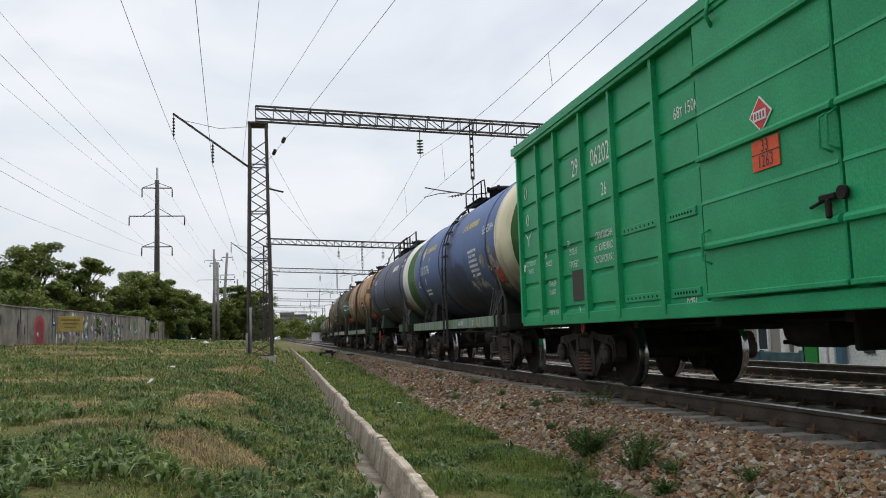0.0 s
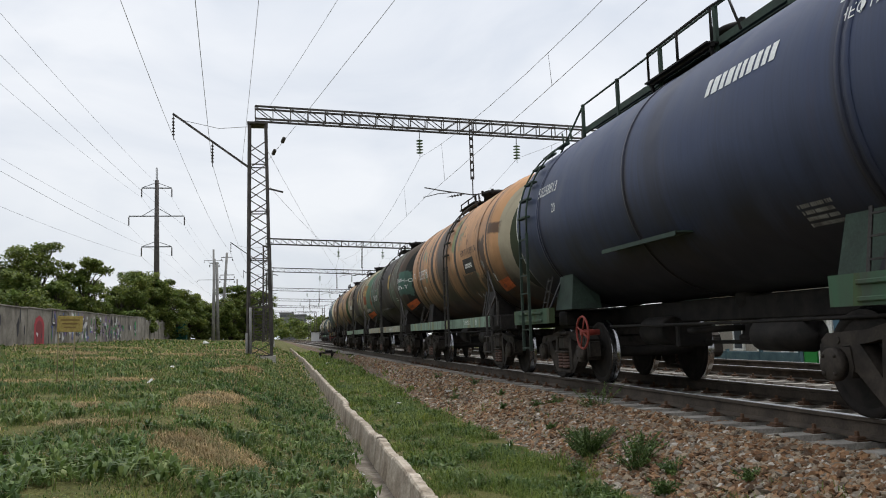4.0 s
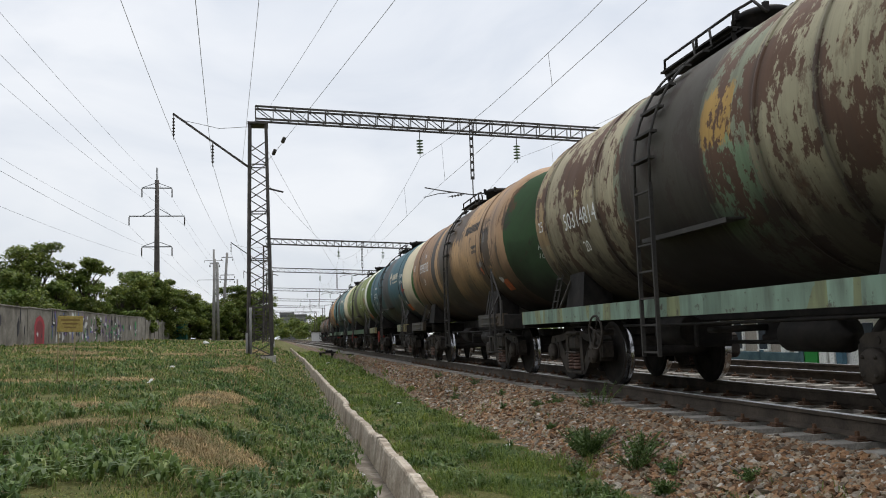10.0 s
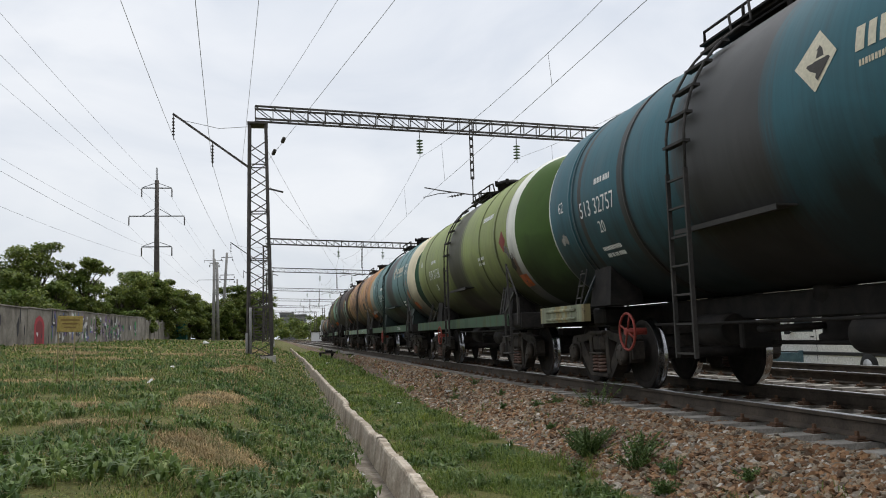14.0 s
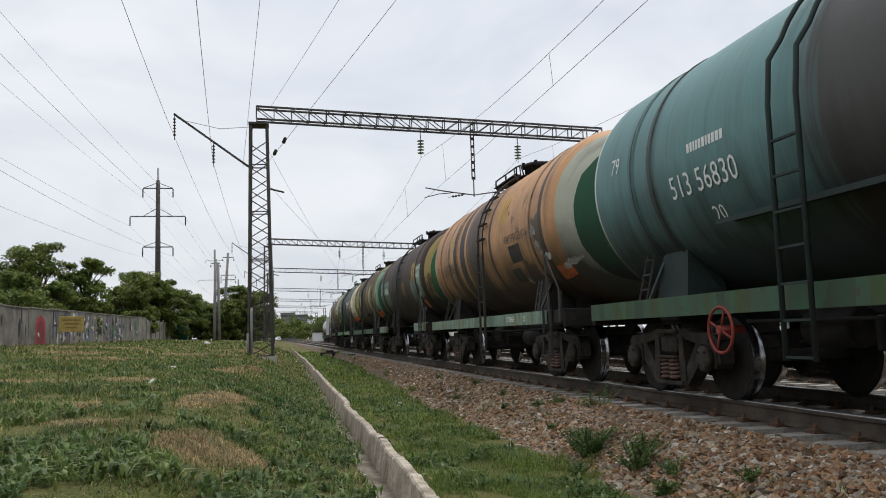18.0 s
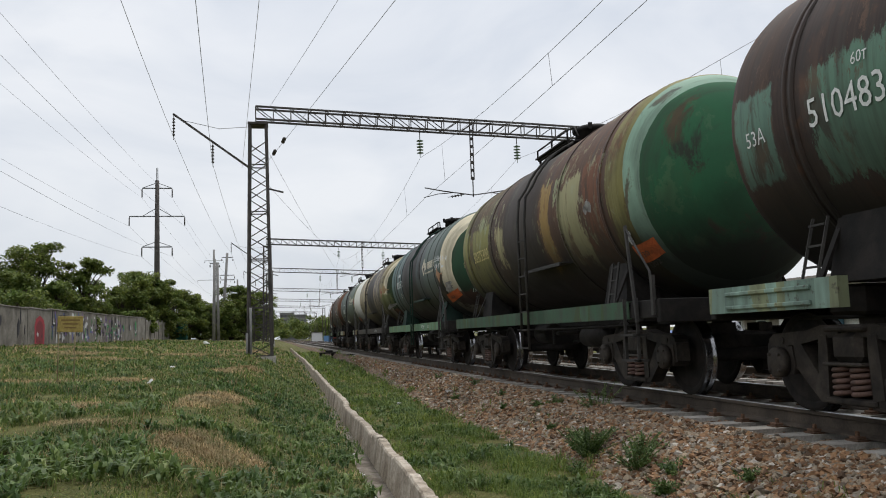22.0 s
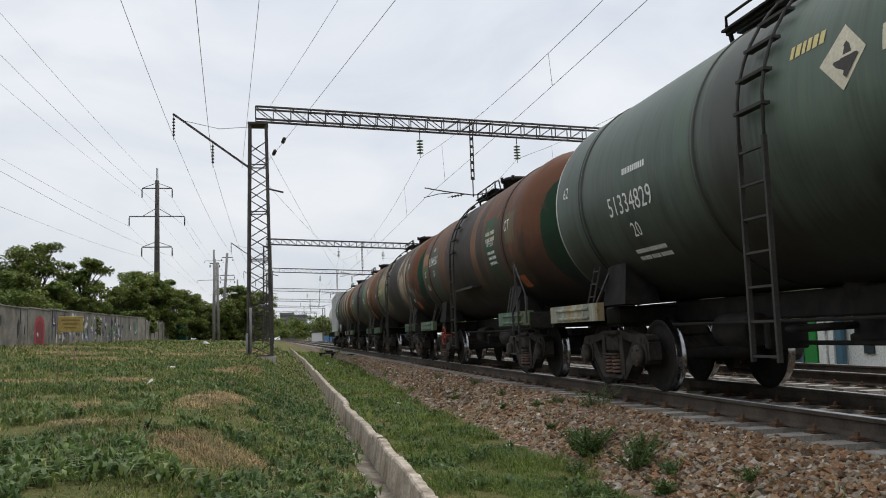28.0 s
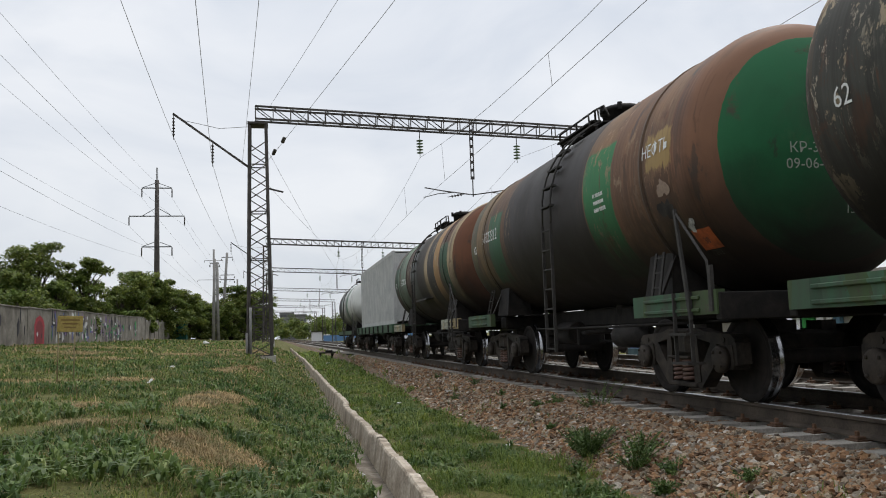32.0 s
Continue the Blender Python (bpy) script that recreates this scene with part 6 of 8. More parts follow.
         texts=[("51484891", 0.26, 2.23, 0.12, DARK_T), ("БЕНЗИН-", 0.17, -4.3, 0.92, DARK_T), ("НЕФТЬ", 0.17, -4.3, 0.72, DARK_T)], diamonds=[(-4.3, 0.32, 0.24, plain("faded_sign", (0.30, 0.13, 0.09), 0.7)), (-4.62, 0.42, 0.18, plain("ochre_sign", (0.32, 0.22, 0.12), 0.7))], scraps=[(-4.7, -0.42, 0.2)], sill_texts=[("5148 4891", 0.13, -2.2)]),
    dict(key="grey_green", wear=0.45, end_texts=DATES, marks=[-1.78], label="grey green tank wagon with a white band and green end", zones=[(-5.6, GREENP), (-5.25, WHITEP), (-4.63, (0.22, 0.22, 0.075)), (-3.97, (0.11, 0.145, 0.115)), (1.0, (0.10, 0.13, 0.11)), (4.9, WHITEP), (5.02, GREENP)],
         stain=(0.06, 0.062, 0.055), stain_w=0.45, belt=0.0, rust=0.08, drip=0.3, sill=SILL_PALE, framed=False, hoops=(-3.9, -3.8, 0.6, 3.85, 3.95), lad=-0.64,
         patches=[(-4.6, -4.05, -1.3, -0.25, (0.05, 0.045, 0.035), 0.35), (-3.0, -2.2, -1.2, -0.7, (0.035, 0.04, 0.035), 0.3)],
         texts=[("51334829", 0.36, 2.3, 0.1), ("20", 0.28, 2.35, -0.24), ("62", 0.24, 4.47, 0.57), ("СТ", 0.26, -4.05, 0.65)], bars=logo(-2.9, 0.58) + [(2.1, 0.5, 0.7, 1, 0.08), (2.3, -0.55, 0.9, 2), (-1.3, 0.85, 0.5, 1, 0.12, 0.05, YELLOW_T)], plates=[-4.75], diamonds=[(-4.23, 0.43, 0.22, RED)], scraps=[(-4.2, -0.05, 0.2), (-4.45, -0.02, 0.18), (-4.6, -0.4, 0.13, PALER)]),
    dict(key="rust_green", end_texts=[("КР-719", 0.15, -0.45, -0.1), ("29.03.10", 0.15, -0.45, -0.28), ("СОБСТВ", 0.13, -0.2, -0.7)], fleck=(0.22, 0.09, 0.045), label="rusty brown tank wagon with dark green panels", zones=[(-5.6, (0.02, 0.05, 0.028)), (-5.27, (0.15, 0.065, 0.036)), (-4.3, (0.11, 0.055, 0.033)), (-3.3, (0.13, 0.06, 0.035)), (-2.3, (0.06, 0.045, 0.036)), (-1.75, (0.20, 0.10, 0.05)), (-1.3, (0.06, 0.045, 0.036)), (1.6, (0.15, 0.075, 0.04)), (3.95, (0.12, 0.055, 0.033))],
         stain=(0.042, 0.035, 0.031), stain_w=1.1, belt=0.1, rust=0.5, drip=0.4, sill=(0.10, 0.17, 0.12), framed=False, handwheel=True, hoops=(-3.9, -3.8, 3.8, 3.9), gloss=0.6, lad=0.3,
         patches=[(-3.55, -2.45, -1.25, 0.45, (0.02, 0.075, 0.04), 0.05), (2.55, 3.75, -0.95, 0.5, (0.065, 0.09, 0.065), 0.08), (4.05, 4.75, -0.55, 0.1, (0.09, 0.12, 0.06), 0.1), (4.05, 4.75, 0.1, 0.45, (0.30, 0.17, 0.06), 0.12), (-4.75, -4.05, -0.2, 0.4, (0.13, 0.10, 0.05), 0.15)],
         texts=[("60т", 0.16, 3.1, 0.85), ("51048361", 0.34, 3.15, 0.53), ("20", 0.24, 3.1, 0.2), ("62", 0.24, 4.41, 0.24), ("СТ", 0.28, -4.25, 0.53), ("АРЕНДА", 0.14, -3.0, 0.33)], bars=[(-3.0, 0.55, 0.75, 2, 0.08, 0.05, LOGO_T), (-3.0, 0.15, 0.6, 3)], plates=[-4.35], scraps=[(-4.2, -0.28, 0.13, PALER), (4.3, -0.15, 0.2)]),
    dict(key="scuffed", fleck=(0.42, 0.36, 0.27), label="scuffed brown and cream tank wagon with a green end", zones=[(-5.6, (0.022, 0.065, 0.04)), (-5.19, (0.16, 0.07, 0.04)), (-4.65, (0.13, 0.10, 0.075)), (-3.8, (0.12, 0.095, 0.075)), (-2.0, (0.06, 0.047, 0.038)), (0.9, (0.12, 0.09, 0.065)), (3.8, (0.07, 0.07, 0.06)), (4.9, (0.10, 0.085, 0.065))],
         stain=(0.03, 0.026, 0.024), stain_w=1.0, belt=-0.8, rust=0.4, peel=(0.30, 0.24, 0.16), peel_amt=0.24, drip=0.5, sill=SILL_GREEN, framed=False, handwheel=True, wheel_mat="iron", hoops=(-3.85, 3.8, 3.9), gloss=0.65, lad=0.28,
         patches=[(-3.8, -2.3, -1.0, 0.75, (0.40, 0.31, 0.21), 0.5), (-3.3, -2.5, 0.15, 1.3, (0.06, 0.045, 0.035), 0.5), (-4.6, -4.15, -0.85, 0.5, (0.05, 0.10, 0.055), 0.12), (0.95, 2.6, -1.25, 0.5, (0.32, 0.25, 0.17), 0.4), (2.25, 3.75, -0.65, 0.12, (0.17, 0.22, 0.10), 0.12), (2.6, 3.75, 0.1, 0.5, (0.33, 0.24, 0.08), 0.15), (1.2, 1.7, -0.4, 0.1, (0.12, 0.18, 0.08), 0.1), (2.3, 3.4, -1.2, -0.75, (0.30, 0.24, 0.17), 0.3), (-5.1, -4.6, -1.2, -0.4, (0.30, 0.22, 0.15), 0.3)],
         texts=[("50149327", 0.34, 3.02, 0.33, YELLOW_T), ("62", 0.24, 4.54, 0.27), ("СТ", 0.22, -4.42, 0.77)], plates=[-4.8], diamonds=[(-4.38, 0.41, 0.2, RED)], scraps=[(-4.4, 0.1, 0.22, plain("torn_brown", (0.28, 0.13, 0.06), 0.8)), (-4.5, -0.4, 0.15, PALER), (-4.45, 0.0, 0.15)]),
    dict(key="rust_orange", end_texts=[("КР-371", 0.16, -0.3, -0.05), ("09-06-05", 0.16, -0.3, -0.22), ("ТО 4000Б", 0.13, 0.3, -0.55), ("15.07.13", 0.13, 0.3, -0.7)], fleck=(0.30, 0.20, 0.12), label="rusty orange tank wagon with bright green panels", zones=[(-5.6, (0.02, 0.125, 0.05)), (-5.24, (0.20, 0.10, 0.058)), (-4.6, (0.22, 0.125, 0.07)), (-3.8, (0.19, 0.10, 0.055)), (-2.9, (0.20, 0.115, 0.06)), (-1.95, (0.055, 0.045, 0.038)), (2.2, (0.13, 0.075, 0.045)), (3.4, (0.24, 0.16, 0.08)), (4.4, (0.12, 0.11, 0.06))],
         stain=(0.032, 0.028, 0.026), stain_w=1.8, belt=0.05, rust=0.35, drip=0.3, sill=SILL_GREEN, framed=False, hoops=(-3.85, 3.8, 3.9), gloss=0.55, lad=-0.6,
         patches=[(-2.95, -1.95, -1.2, 0.6, (0.02, 0.18, 0.065), 0.08), (-4.65, -4.0, -0.05, 0.4, (0.36, 0.24, 0.09), 0.15), (-4.55, -3.95, -0.7, -0.1, (0.10, 0.055, 0.035), 0.4), (2.5, 3.4, -0.9, 0.5, (0.03, 0.12, 0.06), 0.1), (-4.7, -3.9, -1.2, -0.7, (0.10, 0.06, 0.04), 0.3)],
         texts=[("НЕФТЬ", 0.22, -4.25, 0.58), ("51023312", 0.32, 3.3, 0.47), ("62", 0.24, 4.5, 0.3)], bars=[(-2.5, 0.35, 0.4, 3, 0.05, 0.05)], plates=[-4.75], scraps=[(-4.35, 0.1, 0.2, plain("torn_poster", (0.30, 0.22, 0.17), 0.8)), (-4.3, -0.15, 0.25, BLACKP), (-4.65, -0.4, 0.13, PALER)]),
    dict(key="patchy", fleck=(0.34, 0.29, 0.21), label="patchy grey brown tank wagon with green panels", zones=[(-5.6, (0.16, 0.07, 0.04)), (-5.0, SAND), (-4.4, (0.10, 0.05, 0.03)), (-3.3, OCHRE), (-2.6, (0.06, 0.055, 0.05)), (-1.6, SAND), (-0.9, GREY), (1.4, BROWN), (2.4, SAGE), (4.2, BROWN)],
         stain_w=0.7, rust=0.4, drip=0.5, sill=SILL_PALE, framed=False, hoops=(-3.85, 2.2, 3.85), gloss=0.6, lad=0.3, patches=[(4.1, 4.85, -0.5, 0.5, (0.025, 0.07, 0.045), 0.08), (-4.4, -3.4, -0.9, 0.5, (0.03, 0.09, 0.05), 0.15), (-3.2, -2.6, -1.0, 0.8, (0.34, 0.20, 0.08), 0.3)], texts=[("51078210", 0.3, 2.9, 0.3), ("62", 0.26, 4.5, 0.25)]),
    dict(key="white_tail", wear=0.5, label="white tank wagon with a green stripe and dark rear", zones=[(-5.6, (0.62, 0.63, 0.60)), (-1.6, (0.05, 0.16, 0.08)), (-0.6, (0.60, 0.61, 0.58)), (1.2, (0.30, 0.32, 0.31)), (2.6, (0.06, 0.07, 0.07))],
         stain=(0.25, 0.25, 0.25), stain_w=0.4, rust=0.05, drip=0.3, sill=SILL_GREEN, hoops=(-3.8, 3.8), lad=0.0),
]


# the green covered van ahead of the tanks
GREENVAN = worn("van_green", (0.014, 0.30, 0.118), (0.022, 0.37, 0.15), 0.42, 0, 1.5, 45, 0.08)


def build_van():
    w = thing("covered_van", "bright green steel covered van with ribbed sides", "freight van")
    L, W, z0, z1 = 16.1, 1.57, 0.98, 4.0
    part("body", Mesh().box((0, 0, (z0 + z1) / 2), (2 * W - 0.12, L - 0.06, z1 - z0 - 0.1)), GREENVAN, w)
    roof = Mesh()
    pts = [(-W - 0.10, z1 - 0.05), (-W - 0.10, z1 + 0.07), (-1.2, z1 + 0.35), (-0.6, z1 + 0.52), (0, z1 + 0.57), (0.6, z1 + 0.52), (1.2, z1 + 0.35), (W + 0.10, z1 + 0.07), (W + 0.10, z1 - 0.05)]
    roof.slab(pts, "y", -L / 2 - 0.1, L / 2 + 0.1)
    part("roof", roof, GREENVAN, w)
    ys = [8.02, 6.97, 6.08, 4.99, 3.92, 2.69, 1.80]
    hole = plain("vent_hole", (0.01, 0.01, 0.01), 0.9)
    for s in (-1, 1):
        part("bottom_sill", Mesh().box((s * (W - 0.02), 0, z0 + 0.02), (0.10, L, 0.16), bevel=0.01), GREENVAN, w)
        part("top_chord", Mesh().box((s * (W + 0.02), 0, z1 - 0.05), (0.12, L, 0.12), bevel=0.01), GREENVAN, w)
        for y in [q for y in ys[:6] for q in (y, -y)]:
            part("post", Mesh().slab([(y - 0.055, z0), (y - 0.03, z1), (y + 0.03, z1), (y + 0.055, z0)], "x", s * (W - 0.08), s * (W + 0.045)), GREENVAN, w)
        for k in range(len(ys) - 1):
            for q in (-1, 1):
                a, b = sorted((q * ys[k], q * ys[k + 1]))
                side = [(s * (W - 0.10), z1 - 0.08), (s * (W - 0.10), z0 + 0.06), (s * (W - 0.02), z0 + 0.06)]
                for i in range(6):
                    z = 1.16 + 0.452 * i
                    if k < 4 or i not in (0, 2):
                        side += [(s * (W - 0.02), z - 0.055), (s * (W - 0.056), z - 0.012), (s * (W - 0.056), z + 0.026), (s * (W - 0.02), z + 0.032)]
                part("side_panel", Mesh().slab(side + [(s * (W - 0.02), z1 - 0.08)], "y", a + 0.03, b - 0.03), GREENVAN, w)
                if k in (4, 5):
                    for z in (1.19, 2.03):
                        v = part("vent_strip", Mesh().box((s * (W - 0.015), (a + b) / 2, z), (0.03, b - a - 0.25, 0.10), bevel=0.01), GREENVAN, w)
                        for i in range(8):
                            part("vent_hole", Mesh().lathe([(0.016, -0.018), (0.016, 0.018)], "x", 8, (s * (W - 0.015), a + 0.22 + (b - a - 0.44) * i / 7, z)), hole, v)
        for ya, yb in ((-2.46, -0.425), (-0.39, 1.69)):
            d = part("plug_door", Mesh().box((s * (W + 0.03), (ya + yb) / 2, 2.51), (0.05, yb - ya, 2.82), bevel=0.012), GREENVAN, w)
            for z in (1.61, 2.50, 3.42):
                part("door_rib", Mesh().slab([(s * (W + 0.05), z - 0.034), (s * (W + 0.104), z - 0.028), (s * (W + 0.108), z + 0.004), (s * (W + 0.085), z + 0.034), (s * (W + 0.05), z + 0.046)], "y", ya + 0.01, yb - 0.01), GREENVAN, d)
            for z in (2.045, 2.955):
                part("door_crease", Mesh().slab([(s * (W + 0.05), z - 0.012), (s * (W + 0.066), z - 0.008), (s * (W + 0.05), z + 0.045)], "y", ya + 0.01, yb - 0.01), GREENVAN, d)
            part("door_edge", Mesh().box((s * (W + 0.06), (ya + yb) / 2, 1.125), (0.05, yb - ya, 0.05), bevel=0.01), GREENVAN, d)
        part("latch", Mesh().box((s * (W + 0.09), -0.27, 1.79), (0.05, 0.19, 0.05), bevel=0.01).box((s * (W + 0.11), -0.29, 1.70), (0.04, 0.05, 0.15), bevel=0.01).tube([(s * (W + 0.09), -0.05, 1.74), (s * (W + 0.10), -0.28, 1.78)], 0.014, 6), GRIME, w, "dark grimy door latch")
        part("latch_knob", Mesh().lathe([(0.055, -0.02), (0.055, 0.02)], "x", 12, (s * (W + 0.10), -0.45, 1.80)), GRIME, w)
        for y, za, zb in ((-0.265, 2.18, 2.42), (-0.36, 2.18, 2.42), (1.615, 1.48, 1.74)):
            part("door_handle", Mesh().tube([(s * (W + 0.06), y - 0.05, za - 0.04), (s * (W + 0.12), y, za), (s * (W + 0.12), y, zb), (s * (W + 0.06), y - 0.05, zb + 0.04)], 0.012, 6), GREENVAN, w)
        part("roof_hook", Mesh().tube([(s * (W + 0.05), 1.30, 3.75), (s * (W + 0.12), 1.28, 3.85), (s * (W + 0.10), 1.25, 4.0)], 0.02, 6), GREENVAN, w)

    def side_text(text, size, y0, z, mat=WHITE_T, x=-W + 0.014):
        me = lettering(text, size, mat, w, None)
        for v in me.vertices:
            v.co = Vector((x, y0 - 0.74 * v.co.x, z + v.co.y))
        part("lettering", me, mat, w)

    for text, size, y0, z in (("29", 0.36, 5.40, 3.16), ("06202", 0.36, 4.46, 3.16), ("26", 0.26, 4.38, 2.68), ("68т 150м", 0.19, 2.08, 3.13), ("3", 0.09, 1.74, 3.21), ("ПОСТРОЕН 27", 0.105, 7.66, 1.97), ("29.03.12", 0.11, 7.66, 1.84),
                              ("КР", 0.12, 6.85, 2.02), ("29.03.25", 0.12, 6.72, 1.89), ("ТО-4ЦЛ", 0.12, 6.6, 1.56), ("25.04.17", 0.12, 6.6, 1.43), ("ОР", 0.12, 5.80, 2.10), ("29.03.15", 0.13, 5.62, 1.97), ("ПРОБЕГ", 0.13, 5.60, 1.78),
                              ("ТАРА 25.3т", 0.13, 6.55, 1.10), ("ПРИПИСАН", 0.135, 4.45, 2.08), ("ст. ЮЛЕМИСТЕ", 0.135, 4.42, 1.92), ("ЭСТОНСКАЯ Ж.Д.", 0.135, 4.40, 1.76), ("А-483", 0.12, 2.2, 1.12), ("2", 0.16, 5.45, 1.10)):
        side_text(text, size, y0 - 0.06, z)
    x0 = -W + 0.012
    for y, z, r in ((7.72, 3.2, 0.10), (7.66, 2.72, 0.09), (7.93, 1.92, 0.06)):
        ring = [(0, r * 0.7 * math.cos(2 * math.pi * k / 16), r * math.sin(2 * math.pi * k / 16)) for k in range(17)]
        part("round_mark", Mesh().tube([(x0, y + q[1], z + q[2]) for q in ring], 0.008, 4, False), WHITE_T, w)
    part("wing_mark", Mesh().slab([(7.86, 2.52), (7.70, 2.44), (7.66, 2.30), (7.62, 2.44), (7.46, 2.52), (7.62, 2.40), (7.66, 2.26), (7.70, 2.40)], "x", x0, x0 + 0.004), WHITE_T, w)
    part("painted_panel", Mesh().box((x0 - 0.002, 5.36, 1.47), (0.008, 0.52, 0.44)), plain("dark_panel", (0.06, 0.055, 0.05), 0.7), w, "dark painted blackboard panel")
    xd = -W - 0.062
    part("hazard_diamond", Mesh().slab([(0.57, 2.84), (0.745, 2.675), (0.57, 2.51), (0.395, 2.675)], "x", xd - 0.006, xd), WHITE_T, w, "white edge of the hazard diamond")
    part("hazard_face", Mesh().slab([(0.57, 2.82), (0.72, 2.675), (0.57, 2.53), (0.42, 2.675)], "x", xd - 0.009, xd - 0.006), plain("hazard_red", (0.55, 0.06, 0.05), 0.5), w, "red hazard diamond face")
    part("hazard_band", Mesh().box((xd - 0.011, 0.575, 2.665), (0.006, 0.19, 0.09)), WHITE_T, w)
    for k in range(4):
        part("band_bar", Mesh().box((xd - 0.015, 0.64 - 0.043 * k, 2.665), (0.004, 0.022, 0.055)), plain("hazard_ink", (0.30, 0.10, 0.10), 0.6), w)
    part("hazard_plate", Mesh().box((xd - 0.003, 0.535, 2.315), (0.010, 0.40, 0.27)), plain("van_orange", (0.70, 0.10, 0.035), 0.5), w, "orange hazard number plate")
    part("plate_line", Mesh().box((xd - 0.006, 0.535, 2.325), (0.010, 0.40, 0.010)), DARK_T, w)
    side_text("33", 0.16, 0.535, 2.385, DARK_T, xd - 0.012)
    side_text("1263", 0.16, 0.535, 2.25, DARK_T, xd - 0.012)
    under = Mesh().box((0, 0, 0.92), (0.4, L, 0.30))
    for q in (-1, 1):
        under.box((0, q * 6.42, 0.9), (2.4, 0.4, 0.2))
    for y in (-4, -2, 0, 2, 4):
        under.box((0, y, 0.90), (2.7, 0.12, 0.14))
    part("underframe", under, GRIME, w)
    part("brake_gear", shared("brakes", brake_mesh, GRIME), GRIME, w)
    part("towing_eye", Mesh().tube([(-1.5, 5.45 + 0.05 * math.cos(a), 0.86 + 0.06 * math.sin(a)) for a in [k * 0.6283 for k in range(11)]], 0.018, 6, False), RED, w)
    running_gear(w, (-6.42, 6.42))
    end_gear(w, 8.82)
    return w


def build_container_wagon():
    w = thing("flat_wagon", "dark flat wagon carrying a container", "flat wagon")
    f = Mesh()
    for s in (-1, 1):
        f.box((s * 1.35, 0, 1.10), (0.14, 13.4, 0.34), bevel=0.02)
    f.box((0, 0, 1.08), (0.4, 13.4, 0.36))
    for k in range(9):
        f.box((0, -6.6 + k * 1.65, 1.18), (2.8, 0.16, 0.16))
    part("frame", f, worn("flat_green", (0.04, 0.08, 0.05), (0.07, 0.12, 0.07), 0.7), w)
    for k in range(8):
        part("stake_pocket", Mesh().box((-1.44, -5.8 + k * 1.65, 1.10), (0.05, 0.14, 0.30)), GRIME, w)
    part("brake_gear", shared("brakes", brake_mesh, GRIME), GRIME, w)
    running_gear(w, (-4.86, 4.86))
    end_gear(w, 7.3)
    return w


def build_container():
    c = thing("freight_container", "pale grey corrugated steel freight container on a flat wagon", "container")
    paint = worn("container_paint", (0.40, 0.41, 0.40), (0.52, 0.52, 0.50), 0.6, 0, 1.5, 40)
    L, W, H = 12.19, 1.22, 2.89
    z0 = 1.28
    for s in (-1, 1):
        m = Mesh()
        n = 43
        out = []
        for i in range(n):
            y = -L / 2 + 0.1 + (L - 0.2) * i / n
            d = (L - 0.2) / n
            out += [(s * W, y), (s * W, y + d * 0.35), (s * (W - 0.036), y + d * 0.5), (s * (W - 0.036), y + d * 0.85)]
        out.append((s * W, L / 2 - 0.1))
        ring = out + [(s * (W - 0.08), L / 2 - 0.1), (s * (W - 0.08), -L / 2 + 0.1)]
        k = len(out)
        m.add([(x, y, z) for x, y in out for z in (z0 + 0.1, z0 + H - 0.1)], [(2 * i, 2 * i + 1, 2 * i + 3, 2 * i + 2) for i in range(k - 1)])
        part("side_wall", m, paint, c)
        part("top_rail", Mesh().box((s * (W - 0.03), 0, z0 + H - 0.07), (0.07, L, 0.14)), paint, c)
        part("bottom_rail", Mesh().box((s * (W - 0.03), 0, z0 + 0.08), (0.07, L, 0.16)), paint, c)
        for e in (-1, 1):
            part("corner_post", Mesh().box((s * (W - 0.05), e * (L / 2 - 0.06), z0 + H / 2), (0.12, 0.14, H), bevel=0.01), paint, c)
    for e in (-1, 1):
        part("end_wall", Mesh().box((0, e * (L / 2 - 0.05), z0 + H / 2), (2 * W - 0.2, 0.05, H - 0.2)), paint, c)
    part("roof", Mesh().box((0, 0, z0 + H - 0.04), (2 * W - 0.06, L - 0.1, 0.05)), paint, c)
    return c


TRAIN = []      # thing, place along the train, and the wheelsets under it


def assemble():
    def keep(build, s):
        n = len(WHEELSETS)
        ob = build()
        TRAIN.append((ob, s, WHEELSETS[n:]))
    keep(build_van, 20.66 - 6.01 - 8.82)
    for i, spec in enumerate(TANKS[:19]):
        keep(lambda: build_tank_wagon(spec), 20.66 + 12.02 * i + spec.get("dy", 0.0))
    s = 20.66 + 12.02 * 18 + 6.01 + 7.3
    keep(build_container_wagon, s)
    keep(build_container, s)
    keep(lambda: build_tank_wagon(TANKS[19]), s + 7.3 + 6.01)


assemble()


# ---- wires of the overhead line and of the feeders ----
def sagging(a, b, sag, n=24):
    a, b = Vector(a), Vector(b)
    return [a.lerp(b, i / n) - Vector((0, 0, sag * 4 * (i / n) * (1 - i / n))) for i in range(n + 1)]


def wire(name, pts, r, label, group, mat=None):
    return tagged(part(name, Mesh().tube(pts, r, 5), mat or WIRE), label, "cable", group)


